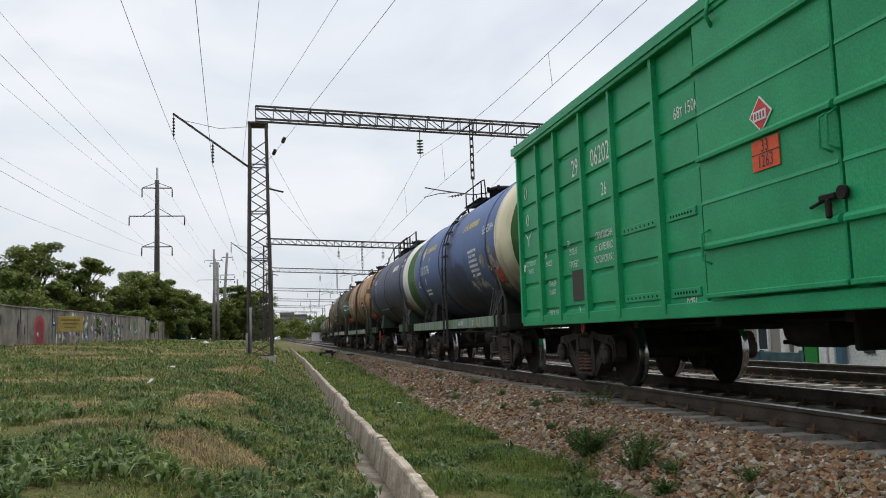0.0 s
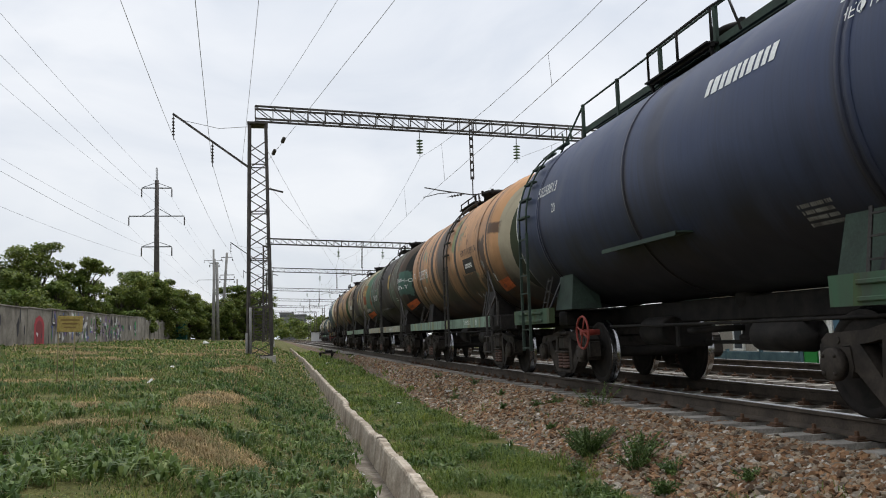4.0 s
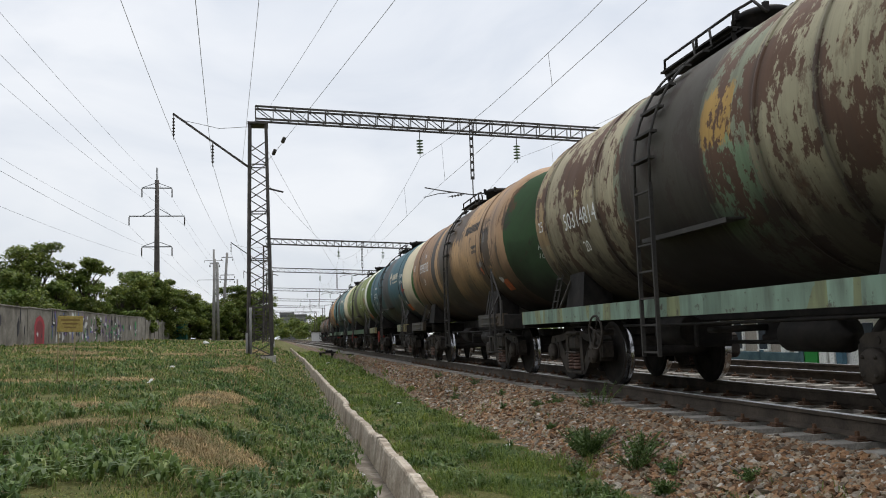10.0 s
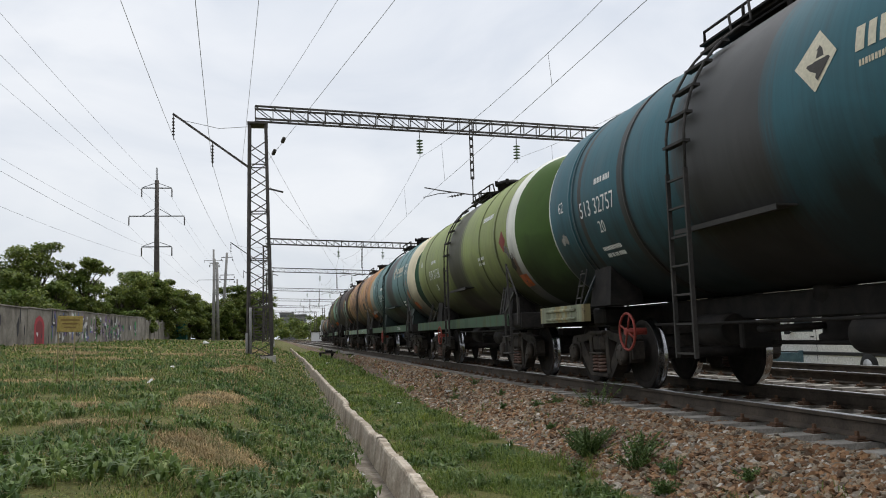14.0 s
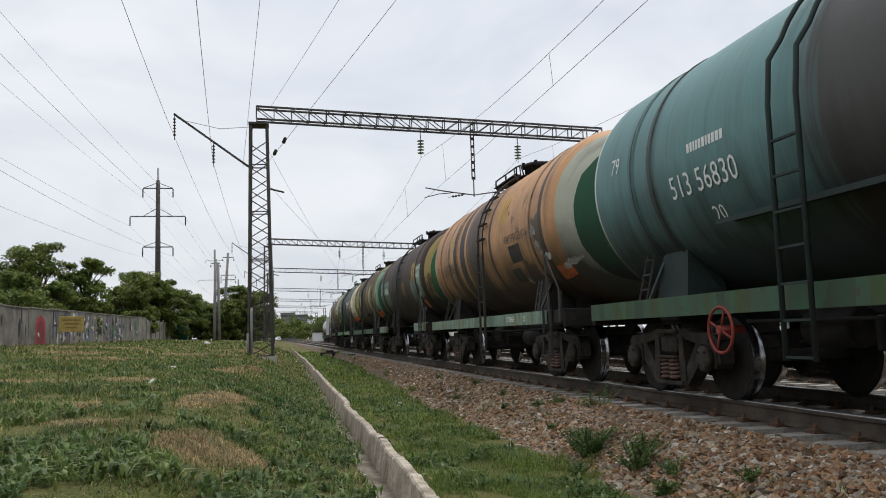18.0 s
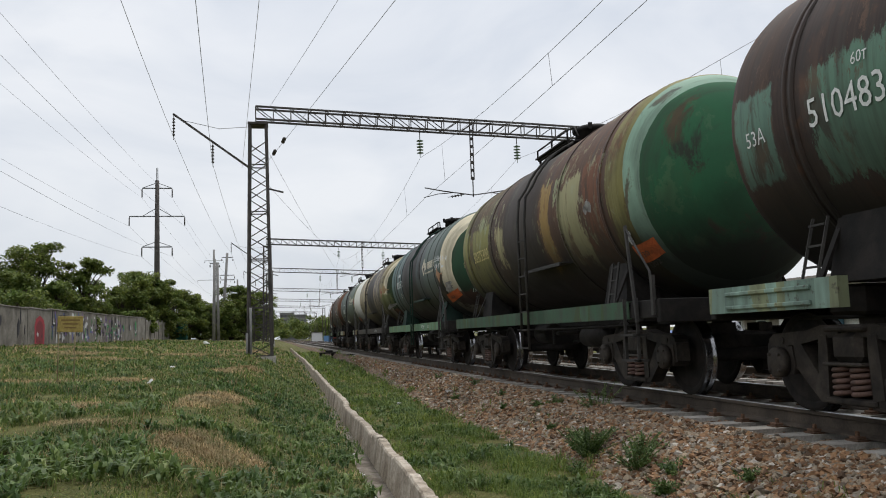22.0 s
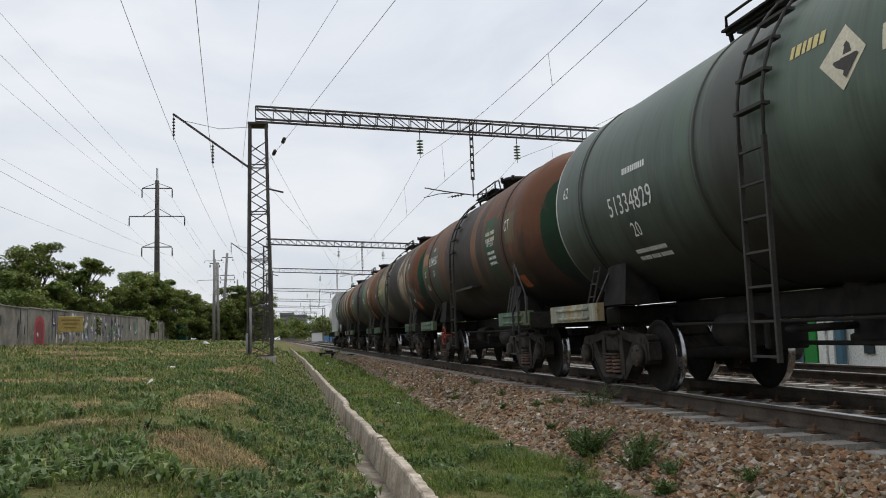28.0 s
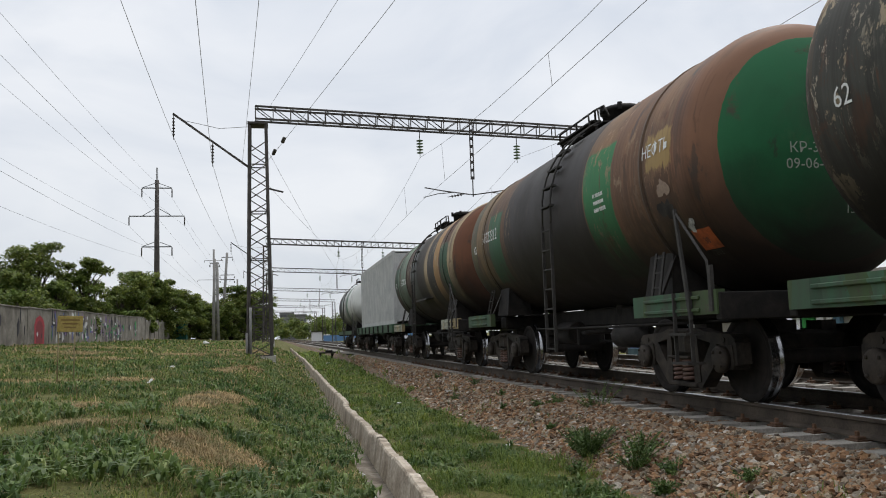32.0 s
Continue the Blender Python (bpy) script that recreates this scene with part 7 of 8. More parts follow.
def build_wires():
    ys = [-10.5, 32.5, 76, 107.5, 150, 190, 229, 274]
    for tx in (T1 + 0.06, T2 + 0.06):
        mess, cont = [], []
        for a, b in zip(ys, ys[1:]):
            mess += sagging((tx, a, 8.0), (tx, b, 8.0), 1.25, 12)[:-1]
            cont += sagging((tx + 0.1, a, 6.30), (tx + 0.1, b, 6.30), 0.16, 12)[:-1]
        m = wire("messenger_wire", mess, 0.0065, "thin dark messenger wire sagging between portals", "catenary wires")
        wire("contact_wire", cont, 0.0065, "thin taut contact wire over a track", "catenary wires")
        for a, b in zip(ys[:4], ys[1:4]):
            for k in (0.1, 0.37, 0.47, 0.63, 0.9):
                p = Vector((tx, a + (b - a) * k, 8.0 - 5.0 * k * (1 - k)))
                part("dropper", Mesh().tube([p, (p.x + 0.1, p.y + 0.12, 6.30 - 0.64 * k * (1 - k))], 0.006, 4), WIRE, m)
    # feeders on the brackets away from the line
    for x, z in ((-3.72, 8.75), (-2.27, 7.7)):
        pts = sagging((x * 0.4 - 0.6 if x < -3 else 0.0, -10.5, z), (x, 32.5, z), 0.55, 12)[:-1]
        for a, b in zip(ys[1:], ys[2:]):
            pts += sagging((x, a, z), (x, b, z), 0.55, 10)[:-1]
        wire("feeder_wire", pts, 0.0075, "thin feeder wire along the portals", "feeder wires")
    wire("anchor_wire", sagging((-1.15, 32.4, 7.5), (0.75, 2, 9.4), 0.15), 0.0065, "wire anchored to the portal mast", "anchor wires")
    wire("anchor_wire", sagging((-0.45, 32.4, 7.4), (6.6, 1.0, 9.9), 0.1), 0.0075, "wire anchored to the portal mast", "anchor wires")
    wire("anchor_wire", sagging((-0.05, 32.4, 9.98), (3.6, 8.0, 9.2), 0.1), 0.0065, "wire anchored to the portal mast", "anchor wires")
    wire("anchor_wire", sagging((-0.2, 32.6, 8.3), (5.9, 76, 6.6), 0.2), 0.0065, "wire anchored to the portal mast", "anchor wires")
    wire("anchor_wire", sagging((-0.2, 32.6, 6.9), (5.9, 66, 6.5), 0.2), 0.0065, "wire anchored to the portal mast", "anchor wires")
    ins = thing("anchor_insulators", "dark insulators strung in an anchor wire beside the mast", "insulator")
    for k in (0.075, 0.12):
        p = Vector((-0.45, 32.4, 7.4)).lerp(Vector((6.6, 1.0, 9.9)), k)
        part("insulator", Mesh().lathe([(0.02, -0.2), (0.07, -0.12), (0.05, -0.06), (0.07, 0.0), (0.05, 0.06), (0.07, 0.12), (0.02, 0.2)], "z", 10), LATTICE, ins, at=pose(p.x, p.y, p.z, 75, 0, 12))


build_wires()

# ---- high-voltage pylon and the pole lines ----
PX, PY = -14.15, 107.0


def build_pylon(x, y, z0, s=1.0):
    p = thing("power_pylon", "slim grey concrete power pylon with three steel crossarms", "pylon", "power pylons")
    part("shaft", Mesh().tube([(x, y, z0), (x, y, z0 + 10), (x, y, 21.1 * s)], [0.40, 0.33, 0.24], 14), LATTICE, p)
    part("spire", Mesh().tube([(x - 0.08, y, 21.0 * s), (x - 0.08, y, 22.7 * s), (x + 0.06, y, 22.7 * s), (x + 0.08, y, 21.0 * s)], 0.045, 6), LATTICE_PALE, p)
    for z, w in ((20.1, 1.8), (16.55, 3.3), (12.7, 1.8)):
        a = part("crossarm", Mesh().bar((x - w, y, z), (x + w, y, z), 0.13).bar((x - min(w, 1.7), y, z + 0.06), (x, y, z + (1.1 if w > 3 else 0.7)), 0.07).bar((x + min(w, 1.7), y, z + 0.06), (x, y, z + (1.1 if w > 3 else 0.7)), 0.07), LATTICE_PALE, p)
        for e in (-1, 1):
            part("insulator", Mesh().tube([(x + e * w, y, z - 0.1), (x + e * w, y, z - 1.15)], 0.075, 8), LATTICE, a)
    return p


build_pylon(PX, PY, 0.7)
for z, w in ((20.1, 1.8), (16.55, 3.3), (12.7, 1.8)):
    for e in (-1, 1):
        wire("power_line", sagging((PX + e * w, PY, z - 1.2), (PX + e * w, -75, z - 1.2), 2.7, 40), 0.009, "thin grey high-voltage conductor between pylons", "power lines", LATTICE_PALE)
        wire("power_line", sagging((PX + e * w, PY, z - 1.2), (PX + e * w + 3, 285, z - 1.2), 2.7, 30), 0.009, "thin grey high-voltage conductor between pylons", "power lines", LATTICE_PALE)


def build_pole(x, y, h, lean, arms, r=0.17, two=False):
    z0 = gz(x, min(y, 110)) - 0.15
    p = thing("utility_pole", "grey concrete utility pole with steel brackets", "utility pole", "utility poles")
    part("shaft", Mesh().tube([(x, y, z0), (x + lean, y, z0 + h)], [r, r * 0.68], 12), POLE_C, p)
    if two:
        part("raker", Mesh().tube([(x + 0.5, y + 0.2, z0), (x + 0.42, y, z0 + h - 0.4)], [r * 0.9, r * 0.7], 10), POLE_C, p)
    for dz, w in arms:
        q = part("crossarm", Mesh().bar((x + lean - w, y, z0 + h - dz), (x + lean + w, y, z0 + h - dz), 0.09), LATTICE, p)
        for e in (-1, 1):
            part("insulator", Mesh().lathe([(0.02, -0.25), (0.07, -0.2), (0.05, -0.1), (0.07, 0.0), (0.02, 0.03)], "z", 8), LATTICE, q, at=(x + lean + e * w, y, z0 + h - dz - 0.2))
    return p


build_pole(-6.5, 94.0, 9.15, 0.15, [(0.5, 0.5)], 0.2, True)
build_pole(-13.0, 190.0, 20.0, 0.0, [(2.5, 2.0), (6.8, 3.5), (12.0, 2.0)], 0.3)
build_pole(-6.6, 110.0, 11.4, 0.75, [(0.6, 0.7), (2.9, 0.9), (3.5, 0.9)], 0.22)
build_pole(-10.0, 240.0, 17.0, 0.0, [(2.0, 2.0), (5.0, 3.0)], 0.3)

# ---- concrete fence with graffiti, sign board, shed ----
FENCE = worn("fence_concrete", (0.12, 0.108, 0.092), (0.25, 0.232, 0.20), 0.95, 0, 1.1, 22, 0.5, 0.015, 0.15)
GRAF = {k: plain("spray_" + k, c, 0.8) for k, c in dict(red=(0.28, 0.035, 0.045), black=(0.03, 0.03, 0.035), white=(0.45, 0.45, 0.45), blue=(0.08, 0.10, 0.22), green=(0.04, 0.18, 0.06), violet=(0.16, 0.10, 0.20)).items()}


def build_fence():
    x = -11.4
    f = tagged(new("fence"), "grey concrete panel fence covered in graffiti", "fence", kind="structure")
    rnd = random.Random(11)
    y = 18.0
    while y < 75:
        z0 = gz(x, y)
        top = 2.64 + 0.0115 * max(0.0, y - 38) + rnd.uniform(-0.02, 0.02)
        h = top - z0
        part("panel", Mesh().box((x + rnd.uniform(-0.01, 0.01), y + 1.995, z0 + h / 2 - 0.1), (0.12, 3.97, h + 0.2), bevel=0.012), FENCE, f)
        part("coping", Mesh().box((x, y + 2.0, top + 0.03), (0.19, 3.98, 0.07), bevel=0.015), FENCE, f)
        y += 4.0
    # the older run beyond it stands lower and further back
    y = 78.0
    while y < 112:
        z0 = gz(x - 0.4, y)
        part("panel", Mesh().box((x - 0.4, y + 1.45, z0 + 0.85), (0.12, 2.85, 2.1 + rnd.uniform(-0.1, 0.1)), bevel=0.02), FENCE, f)
        part("post", Mesh().box((x - 0.37, y, z0 + 0.9), (0.2, 0.2, 2.3), bevel=0.02), FENCE, f)
        y += 3.0
    xf = x + 0.066

    def blob(y0, z0, w, h, mat, n=9):
        pts = []
        for i in range(n):
            a = 2 * math.pi * i / n
            k = rnd.uniform(0.55, 1.0)
            pts.append((y0 + w / 2 * k * math.cos(a), z0 + h / 2 * k * math.sin(a)))
        part("graffiti", Mesh().slab(pts, "x", xf, xf + 0.004 + rnd.uniform(0, 0.003)), mat, f)

    arch = [(43.2, 0.95), (44.9, 0.95), (44.95, 1.9), (44.7, 2.2), (44.05, 2.38), (43.4, 2.2), (43.15, 1.9)]
    inner = [(43.5, 1.0), (44.6, 1.0), (44.65, 1.85), (44.4, 2.05), (44.05, 2.15), (43.7, 2.05), (43.45, 1.85)]
    part("graffiti", Mesh().slab(arch, "x", xf, xf + 0.003), GRAF["red"], f, "red painted arch shape")
    part("graffiti", Mesh().slab(inner, "x", xf, xf + 0.006), plain("spray_dark_red", (0.16, 0.03, 0.035), 0.8), f)
    for i in range(8):
        blob(43.5 + rnd.uniform(0, 1.1), 1.2 + rnd.uniform(0, 0.8), 0.2, 0.28, GRAF["black" if i % 2 else "white"], 6)
    for k in range(210):
        y0 = 45.8 + rnd.random() * 21
        tall = rnd.random() < 0.5
        blob(y0, 1.1 + rnd.uniform(0.1, 1.5), rnd.uniform(0.12, 0.35) if tall else rnd.uniform(0.3, 0.8), rnd.uniform(0.4, 1.1) if tall else rnd.uniform(0.12, 0.35), GRAF[rnd.choice(("black", "white", "black", "blue", "green", "violet", "black", "white"))], 7)
    for k in range(16):
        y0 = 66 + rnd.random() * 30
        blob(min(y0, 73), 1.4 + rnd.uniform(0.1, 1.1), rnd.uniform(0.4, 1.2), rnd.uniform(0.3, 0.9), GRAF[rnd.choice(("black", "white", "blue", "green"))])
    for k in range(7):
        blob(35 + rnd.random() * 7, 1.2 + rnd.uniform(0.1, 1.6), rnd.uniform(0.15, 0.5), rnd.uniform(0.4, 1.1), GRAF["black"])


build_fence()


def build_sign():
    s = thing("notice_board", "small faded yellow warning board on two thin posts", "sign board")
    x, y = -2.99, 13.1
    straw = worn("post_straw", (0.20, 0.16, 0.09), (0.32, 0.26, 0.15), 0.8, 0, 8, 60)
    for d in (-0.115, 0.11):
        part("post", Mesh().tube([(x + d - 0.02, y + 0.012, gz(x, y) - 0.12), (x + d, y + 0.012, 1.25)], 0.009, 7), straw, s)
    board = part("board", Mesh().box((0, 0, 0), (0.345, 0.012, 0.235), bevel=0.004), worn("faded_yellow", (0.30, 0.22, 0.06), (0.44, 0.33, 0.11), 0.7, 0, 9, 60), s, at=pose(x + 0.04, y, 1.16, 0, 2.0, 6))
    for k in range(3):
        part("text_bar", Mesh().box((0, -0.008, 0.06 - 0.055 * k), (0.26 - 0.05 * k, 0.003, 0.022)), plain("board_ink", (0.20, 0.13, 0.05), 0.8), board)


build_sign()


def build_shed():
    s = thing("metal_shed", "small dark green sheet-metal shed by the fence", "shed")
    x, y = -10.7, 101.0
    z0 = gz(x, y)
    g = worn("shed_green", (0.02, 0.10, 0.075), (0.03, 0.135, 0.10), 0.6, 0.2, 3, 30)
    part("body", Mesh().box((x, y, z0 + 1.05), (1.45, 1.6, 2.1), bevel=0.02), g, s)
    for k in range(6):
        part("rib", Mesh().box((x - 0.6 + 0.24 * k, y - 0.81, z0 + 1.05), (0.04, 0.03, 2.0)), g, s)
    part("roof", Mesh().box((x, y, z0 + 2.14), (1.6, 1.75, 0.06)), g, s)


build_shed()


# ---- trees and shrubs ----
def leaf_cloud(m, rnd, c, rad, n, size, flat=0.8):
    """Small tilted leaf quads in an uneven clump."""
    r = np.random.RandomState(rnd.randrange(1 << 30))
    d = r.normal(size=(n, 3)) * (1, 1, 0.8)
    d *= (rad * r.rand(n) ** 0.45 / np.linalg.norm(d, axis=1))[:, None] * np.array((1, 1, flat))
    a, b, g = r.uniform(-0.9, 0.9, n), r.uniform(-0.9, 0.9, n), r.uniform(0, 6.3, n)
    s = size * r.uniform(0.6, 1.35, n)
    u = np.stack([np.cos(g) * np.cos(b), np.sin(g) * np.cos(b), np.sin(b)], -1) * s[:, None]
    v = np.stack([-np.sin(g) * np.cos(a), np.cos(g) * np.cos(a), np.sin(a)], -1) * s[:, None]
    p = d + np.array(tuple(c))
    q = np.stack([p - 0.5 * u, p - 0.32 * v, p + 0.55 * u, p + 0.32 * v], 1).reshape(-1, 3)
    m.add(q.tolist(), [(k, k + 1, k + 2, k + 3) for k in range(0, 4 * n, 4)])


def build_tree(x, y, h, spread, seed, n_clump=26, leaves=170, size=0.34, bush=False, label="broad green deciduous tree behind the fence"):
    rnd = random.Random(seed)
    z0 = gz(max(x, -13), min(y, 110)) - 0.1
    t = thing("tree" if not bush else "shrub", label, "tree" if not bush else "shrub", "trees" if not bush else "shrubs", (x, y, z0))
    trunk, crown = Mesh(), Mesh()
    th = h * (0.30 if not bush else 0.08)
    trunk.tube([(0, 0, 0), (rnd.uniform(-0.2, 0.2), 0, th * 0.5), (rnd.uniform(-0.3, 0.3), 0.1, th), (0.1, 0, h * 0.75)], [0.22, 0.18, 0.14, 0.04], 8)
    for i in range(n_clump):
        a = rnd.uniform(0, 6.283)
        k = (i + 0.5) / n_clump
        zz = th + (h - th) * k
        rr = spread * math.sqrt(max(0.06, 1 - (abs(k - 0.42) / 0.66) ** 2)) * rnd.uniform(0.3, 1.0)
        rad = rnd.uniform(0.5, 1.0) * spread * 0.40
        c = (rr * math.cos(a), rr * math.sin(a), max(rad * 0.4, min(zz, h - rad * 0.45)))
        trunk.tube([(0, 0, max(0.3, c[2] * 0.55)), (c[0] * 0.5, c[1] * 0.5, c[2] * 0.82), c], [0.07, 0.05, 0.015], 5)
        leaf_cloud(crown, rnd, c, rad, leaves, size, 0.8 if bush else 0.6)
    part("trunk", trunk, BARK, t)
    part("crown", crown, LEAVES, t)


def build_green():
    for i, (x, y, h, sp) in enumerate([(-18.2, 60, 5.5, 2.6), (-15.4, 59, 6.7, 2.4), (-12.7, 60, 5.7, 2.1), (-20.5, 66, 5.3, 3.0), (-14.6, 94, 7.5, 2.7), (-12.6, 96, 6.7, 2.6),
                                       (-16.4, 97, 5.8, 2.6), (-10.6, 104, 6.0, 2.6), (-4.6, 112, 7.2, 2.9), (-2.4, 118, 7.0, 3.0), (-8.4, 122, 5.2, 3.2), (-18.5, 122, 6.0, 3.4)]):
        build_tree(x, y, h, sp, 40 + i, 36, 260, 0.20 if y < 75 else 0.27)
    for i, (x, y, h, sp) in enumerate([(-14.5, 52, 3.2, 2.2), (-17.5, 51, 3.4, 2.4), (-12.9, 62, 3.2, 1.5), (-14.6, 60, 3.8, 1.8), (-12.9, 84, 2.8, 1.9), (-12.8, 99, 4.6, 2.6), (-9.2, 109, 4.9, 2.4),
                                       (-7.4, 108, 4.4, 2.3), (-5.4, 109, 4.8, 2.3), (-3.4, 111, 4.4, 2.2), (-8.4, 112, 4.8, 2.6), (-1.9, 116, 3.9, 1.9), (-20.5, 53, 4.0, 2.6), (-16.0, 70, 3.8, 2.4)]):
        build_tree(x, y, h, sp, 80 + i, 24, 220, 0.20 if y < 75 else 0.26, True, "dense dark green shrub beyond the grass")
    for i, (x, y, h, sp) in enumerate([(-16.2, 56, 4.6, 2.2), (-14.6, 55, 4.3, 2.0), (-13.2, 55.5, 3.8, 1.7), (-12.3, 58, 3.0, 1.3), (-18.6, 56, 4.5, 2.4), (-15.4, 90, 5.6, 2.6), (-13.9, 91, 6.6, 2.4), (-13.0, 96, 6.6, 2.4), (-11.7, 100, 5.6, 2.4),
                                       (-10.2, 106, 5.4, 2.4), (-7.6, 114, 4.6, 2.6), (-5.6, 116, 5.4, 2.6), (-4.0, 117, 6.4, 2.4)]):
        build_tree(x, y, h, sp, 130 + i, 28, 200, 0.20 if y < 75 else 0.27, True, "tall leafy green bush beyond the fence")


build_green()


def build_distance():
    """Far woods, the blocks behind them and the fence of the yard."""
    rnd = random.Random(3)
    w = Mesh()
    for k in range(46):
        x = -30 + k * 3.4 + rnd.uniform(-2, 2)
        y = rnd.uniform(300, 380)
        for _ in range(4):
            leaf_cloud(w, rnd, (x + rnd.uniform(-4, 4), y, rnd.uniform(1.0, 7.0)), rnd.uniform(2.0, 3.2), 130, 0.9)
    for k in range(40):
        x = -25 + k * 1.5 + rnd.uniform(-2, 2)
        for _ in range(4):
            leaf_cloud(w, rnd, (x + rnd.uniform(-2, 2), rnd.uniform(425, 470), rnd.uniform(2.0, 11.0)), rnd.uniform(2.0, 3.4), 110, 1.1)
    for k in range(5):
        leaf_cloud(w, rnd, (20.5 + rnd.uniform(-2, 2), 250, 3 + k * 1.3), 2.2, 90, 0.8)
    tagged(part("far_woods", w, LEAVES), "hazy dark green far woods along the line", "trees", kind="stuff")
    wall = worn("far_block", (0.17, 0.17, 0.175), (0.22, 0.22, 0.22), 0.9, 0, 0.2, 2)
    win = plain("far_glass", (0.10, 0.11, 0.13), 0.4)
    for x, wd, h in ((7.5, 8.0, 15.5), (15.0, 7.5, 14.2)):
        b = thing("apartment_block", "grey distant apartment block above the trees", "building", "distant blocks")
        part("wall", Mesh().box((x, 500, h / 2), (wd, 12, h)), wall, b)
        part("roof", Mesh().box((x, 500, h + 0.3), (wd + 0.6, 12.6, 0.6)), wall, b)
        for i in range(4):
            for j in range(5):
                part("window", Mesh().box((x - wd / 2 + (i + 0.5) * wd / 4, 493.95, 2.2 + j * 3.0), (1.1, 0.12, 1.3)), win, b)
    f = thing("yard_fence", "blue metal fence across the far yard", "fence")
    blue = plain("fence_blue", (0.10, 0.20, 0.36), 0.6)
    for k in range(10):
        part("panel", Mesh().box((13.0 + k * 2.4, 205, 0.55), (2.3, 0.06, 1.5)), blue, f)
    h = thing("yard_hut", "small white hut beside the far tracks", "hut")
    part("wall", Mesh().box((10.6, 212, 0.9), (2.6, 2.4, 2.6)), plain("hut_white", (0.55, 0.55, 0.54), 0.8), h)
    part("roof", Mesh().box((10.6, 212, 2.28), (3.0, 2.8, 0.16)), GRIME, h)


build_distance()


# ---- the low building across the line, seen under and between the wagons ----
def build_depot():
    d = thing("trackside_building", "low beige and white trackside building with green panels", "building")
    beige, white = worn("beige_render", (0.33, 0.30, 0.26), (0.42, 0.38, 0.33), 0.9, 0, 1, 20), worn("white_render", (0.78, 0.79, 0.76), (0.86, 0.86, 0.84), 0.85, 0, 1, 20)
    green = plain("green_cladding", (0.03, 0.24, 0.05), 0.5)
    glass = plain("dark_glass", (0.05, 0.06, 0.07), 0.15)
    x = 17.2
    z0, zt = -0.75, 2.1
    part("wall", Mesh().box((x + 2.0, 29.2, (z0 + zt) / 2), (4.0, 7.6, zt - z0)), beige, d)
    part("wall", Mesh().box((x + 2.1, 21.2, (z0 + zt) / 2), (4.0, 8.2, zt - z0)), white, d)
    part("roof", Mesh().box((x + 1.9, 25.2, zt + 0.1), (4.6, 16.6, 0.2)), beige, d)
    part("fascia", Mesh().box((x - 0.12, 25.2, 1.25), (0.2, 16.4, 0.5)), beige, d)
    for y in (32.0, 30.2, 28.4, 26.8):
        w = part("window", Mesh().box((x - 0.03, y, 0.42), (0.08, 0.55, 1.0)), glass, d)
        part("window_frame", Mesh().box((x - 0.05, y, 0.97), (0.1, 0.7, 0.08)).box((x - 0.05, y, -0.12), (0.14, 0.7, 0.07)).box((x - 0.05, y - 0.31, 0.42), (0.1, 0.07, 1.1)).box((x - 0.05, y + 0.31, 0.42), (0.1, 0.07, 1.1)), white, w)
    for y, mt, wd in ((25.55, white, 0.28), (24.55, white, 0.3), (24.15, green, 0.75), (23.5, white, 0.35), (23.05, white, 0.25), (22.7, plain("blue_panel", (0.08, 0.16, 0.22), 0.5), 0.3), (20.2, green, 0.5), (18.6, white, 0.4)):
        part("cladding_panel", Mesh().box((x - 0.06, y, 0.1), (0.16, wd, 1.75), bevel=0.01), mt, d)
    for y in (21.6, 19.4):
        w = part("window", Mesh().box((x + 0.07, y, 0.3), (0.08, 0.4, 0.9)), glass, d)
    # hard standing before it
    c = thing("parked_car", "blue car parked beside the trackside building", "car")
    body = plain("car_blue", (0.04, 0.09, 0.26), 0.3, 0.2)
    y0 = 37.4
    part("body", Mesh().slab([(y0 - 2.0, -0.35), (y0 + 2.1, -0.35), (y0 + 2.1, 0.05), (y0 + 1.5, 0.25), (y0 + 0.8, 0.62), (y0 - 1.0, 0.65), (y0 - 1.6, 0.25), (y0 - 2.0, 0.15)], "x", 17.3, 18.8), body, c)
    for y in (y0 - 1.25, y0 + 1.3):
        for xx in (17.35, 18.7):
            part("wheel", Mesh().lathe([(0.0, -0.09), (0.29, -0.09), (0.30, 0.09), (0.0, 0.09)], "x", 16, (xx, y, -0.38)), RUBBER, c)
    part("window", Mesh().slab([(y0 - 1.3, 0.28), (y0 + 1.1, 0.28), (y0 + 0.7, 0.56), (y0 - 0.95, 0.58)], "x", 17.285, 17.3), glass, c)


build_depot()


def build_barrier():
    """A low sheet-metal barrier in front of the building."""
    b = thing("barrier", "low blue-green sheet-metal barrier beside the second track", "barrier")
    sheet = worn("barrier_blue", (0.05, 0.10, 0.13), (0.10, 0.17, 0.19), 0.5, 0.1, 3, 30)
    for k in range(6):
        part("panel", Mesh().box((14.3, 21.6 + 1.9 * k, -0.26), (0.05, 1.86, 0.50), bevel=0.01), sheet, b)
        part("post", Mesh().box((14.33, 20.65 + 1.9 * k, -0.3), (0.09, 0.09, 0.7)), sheet, b)


build_barrier()


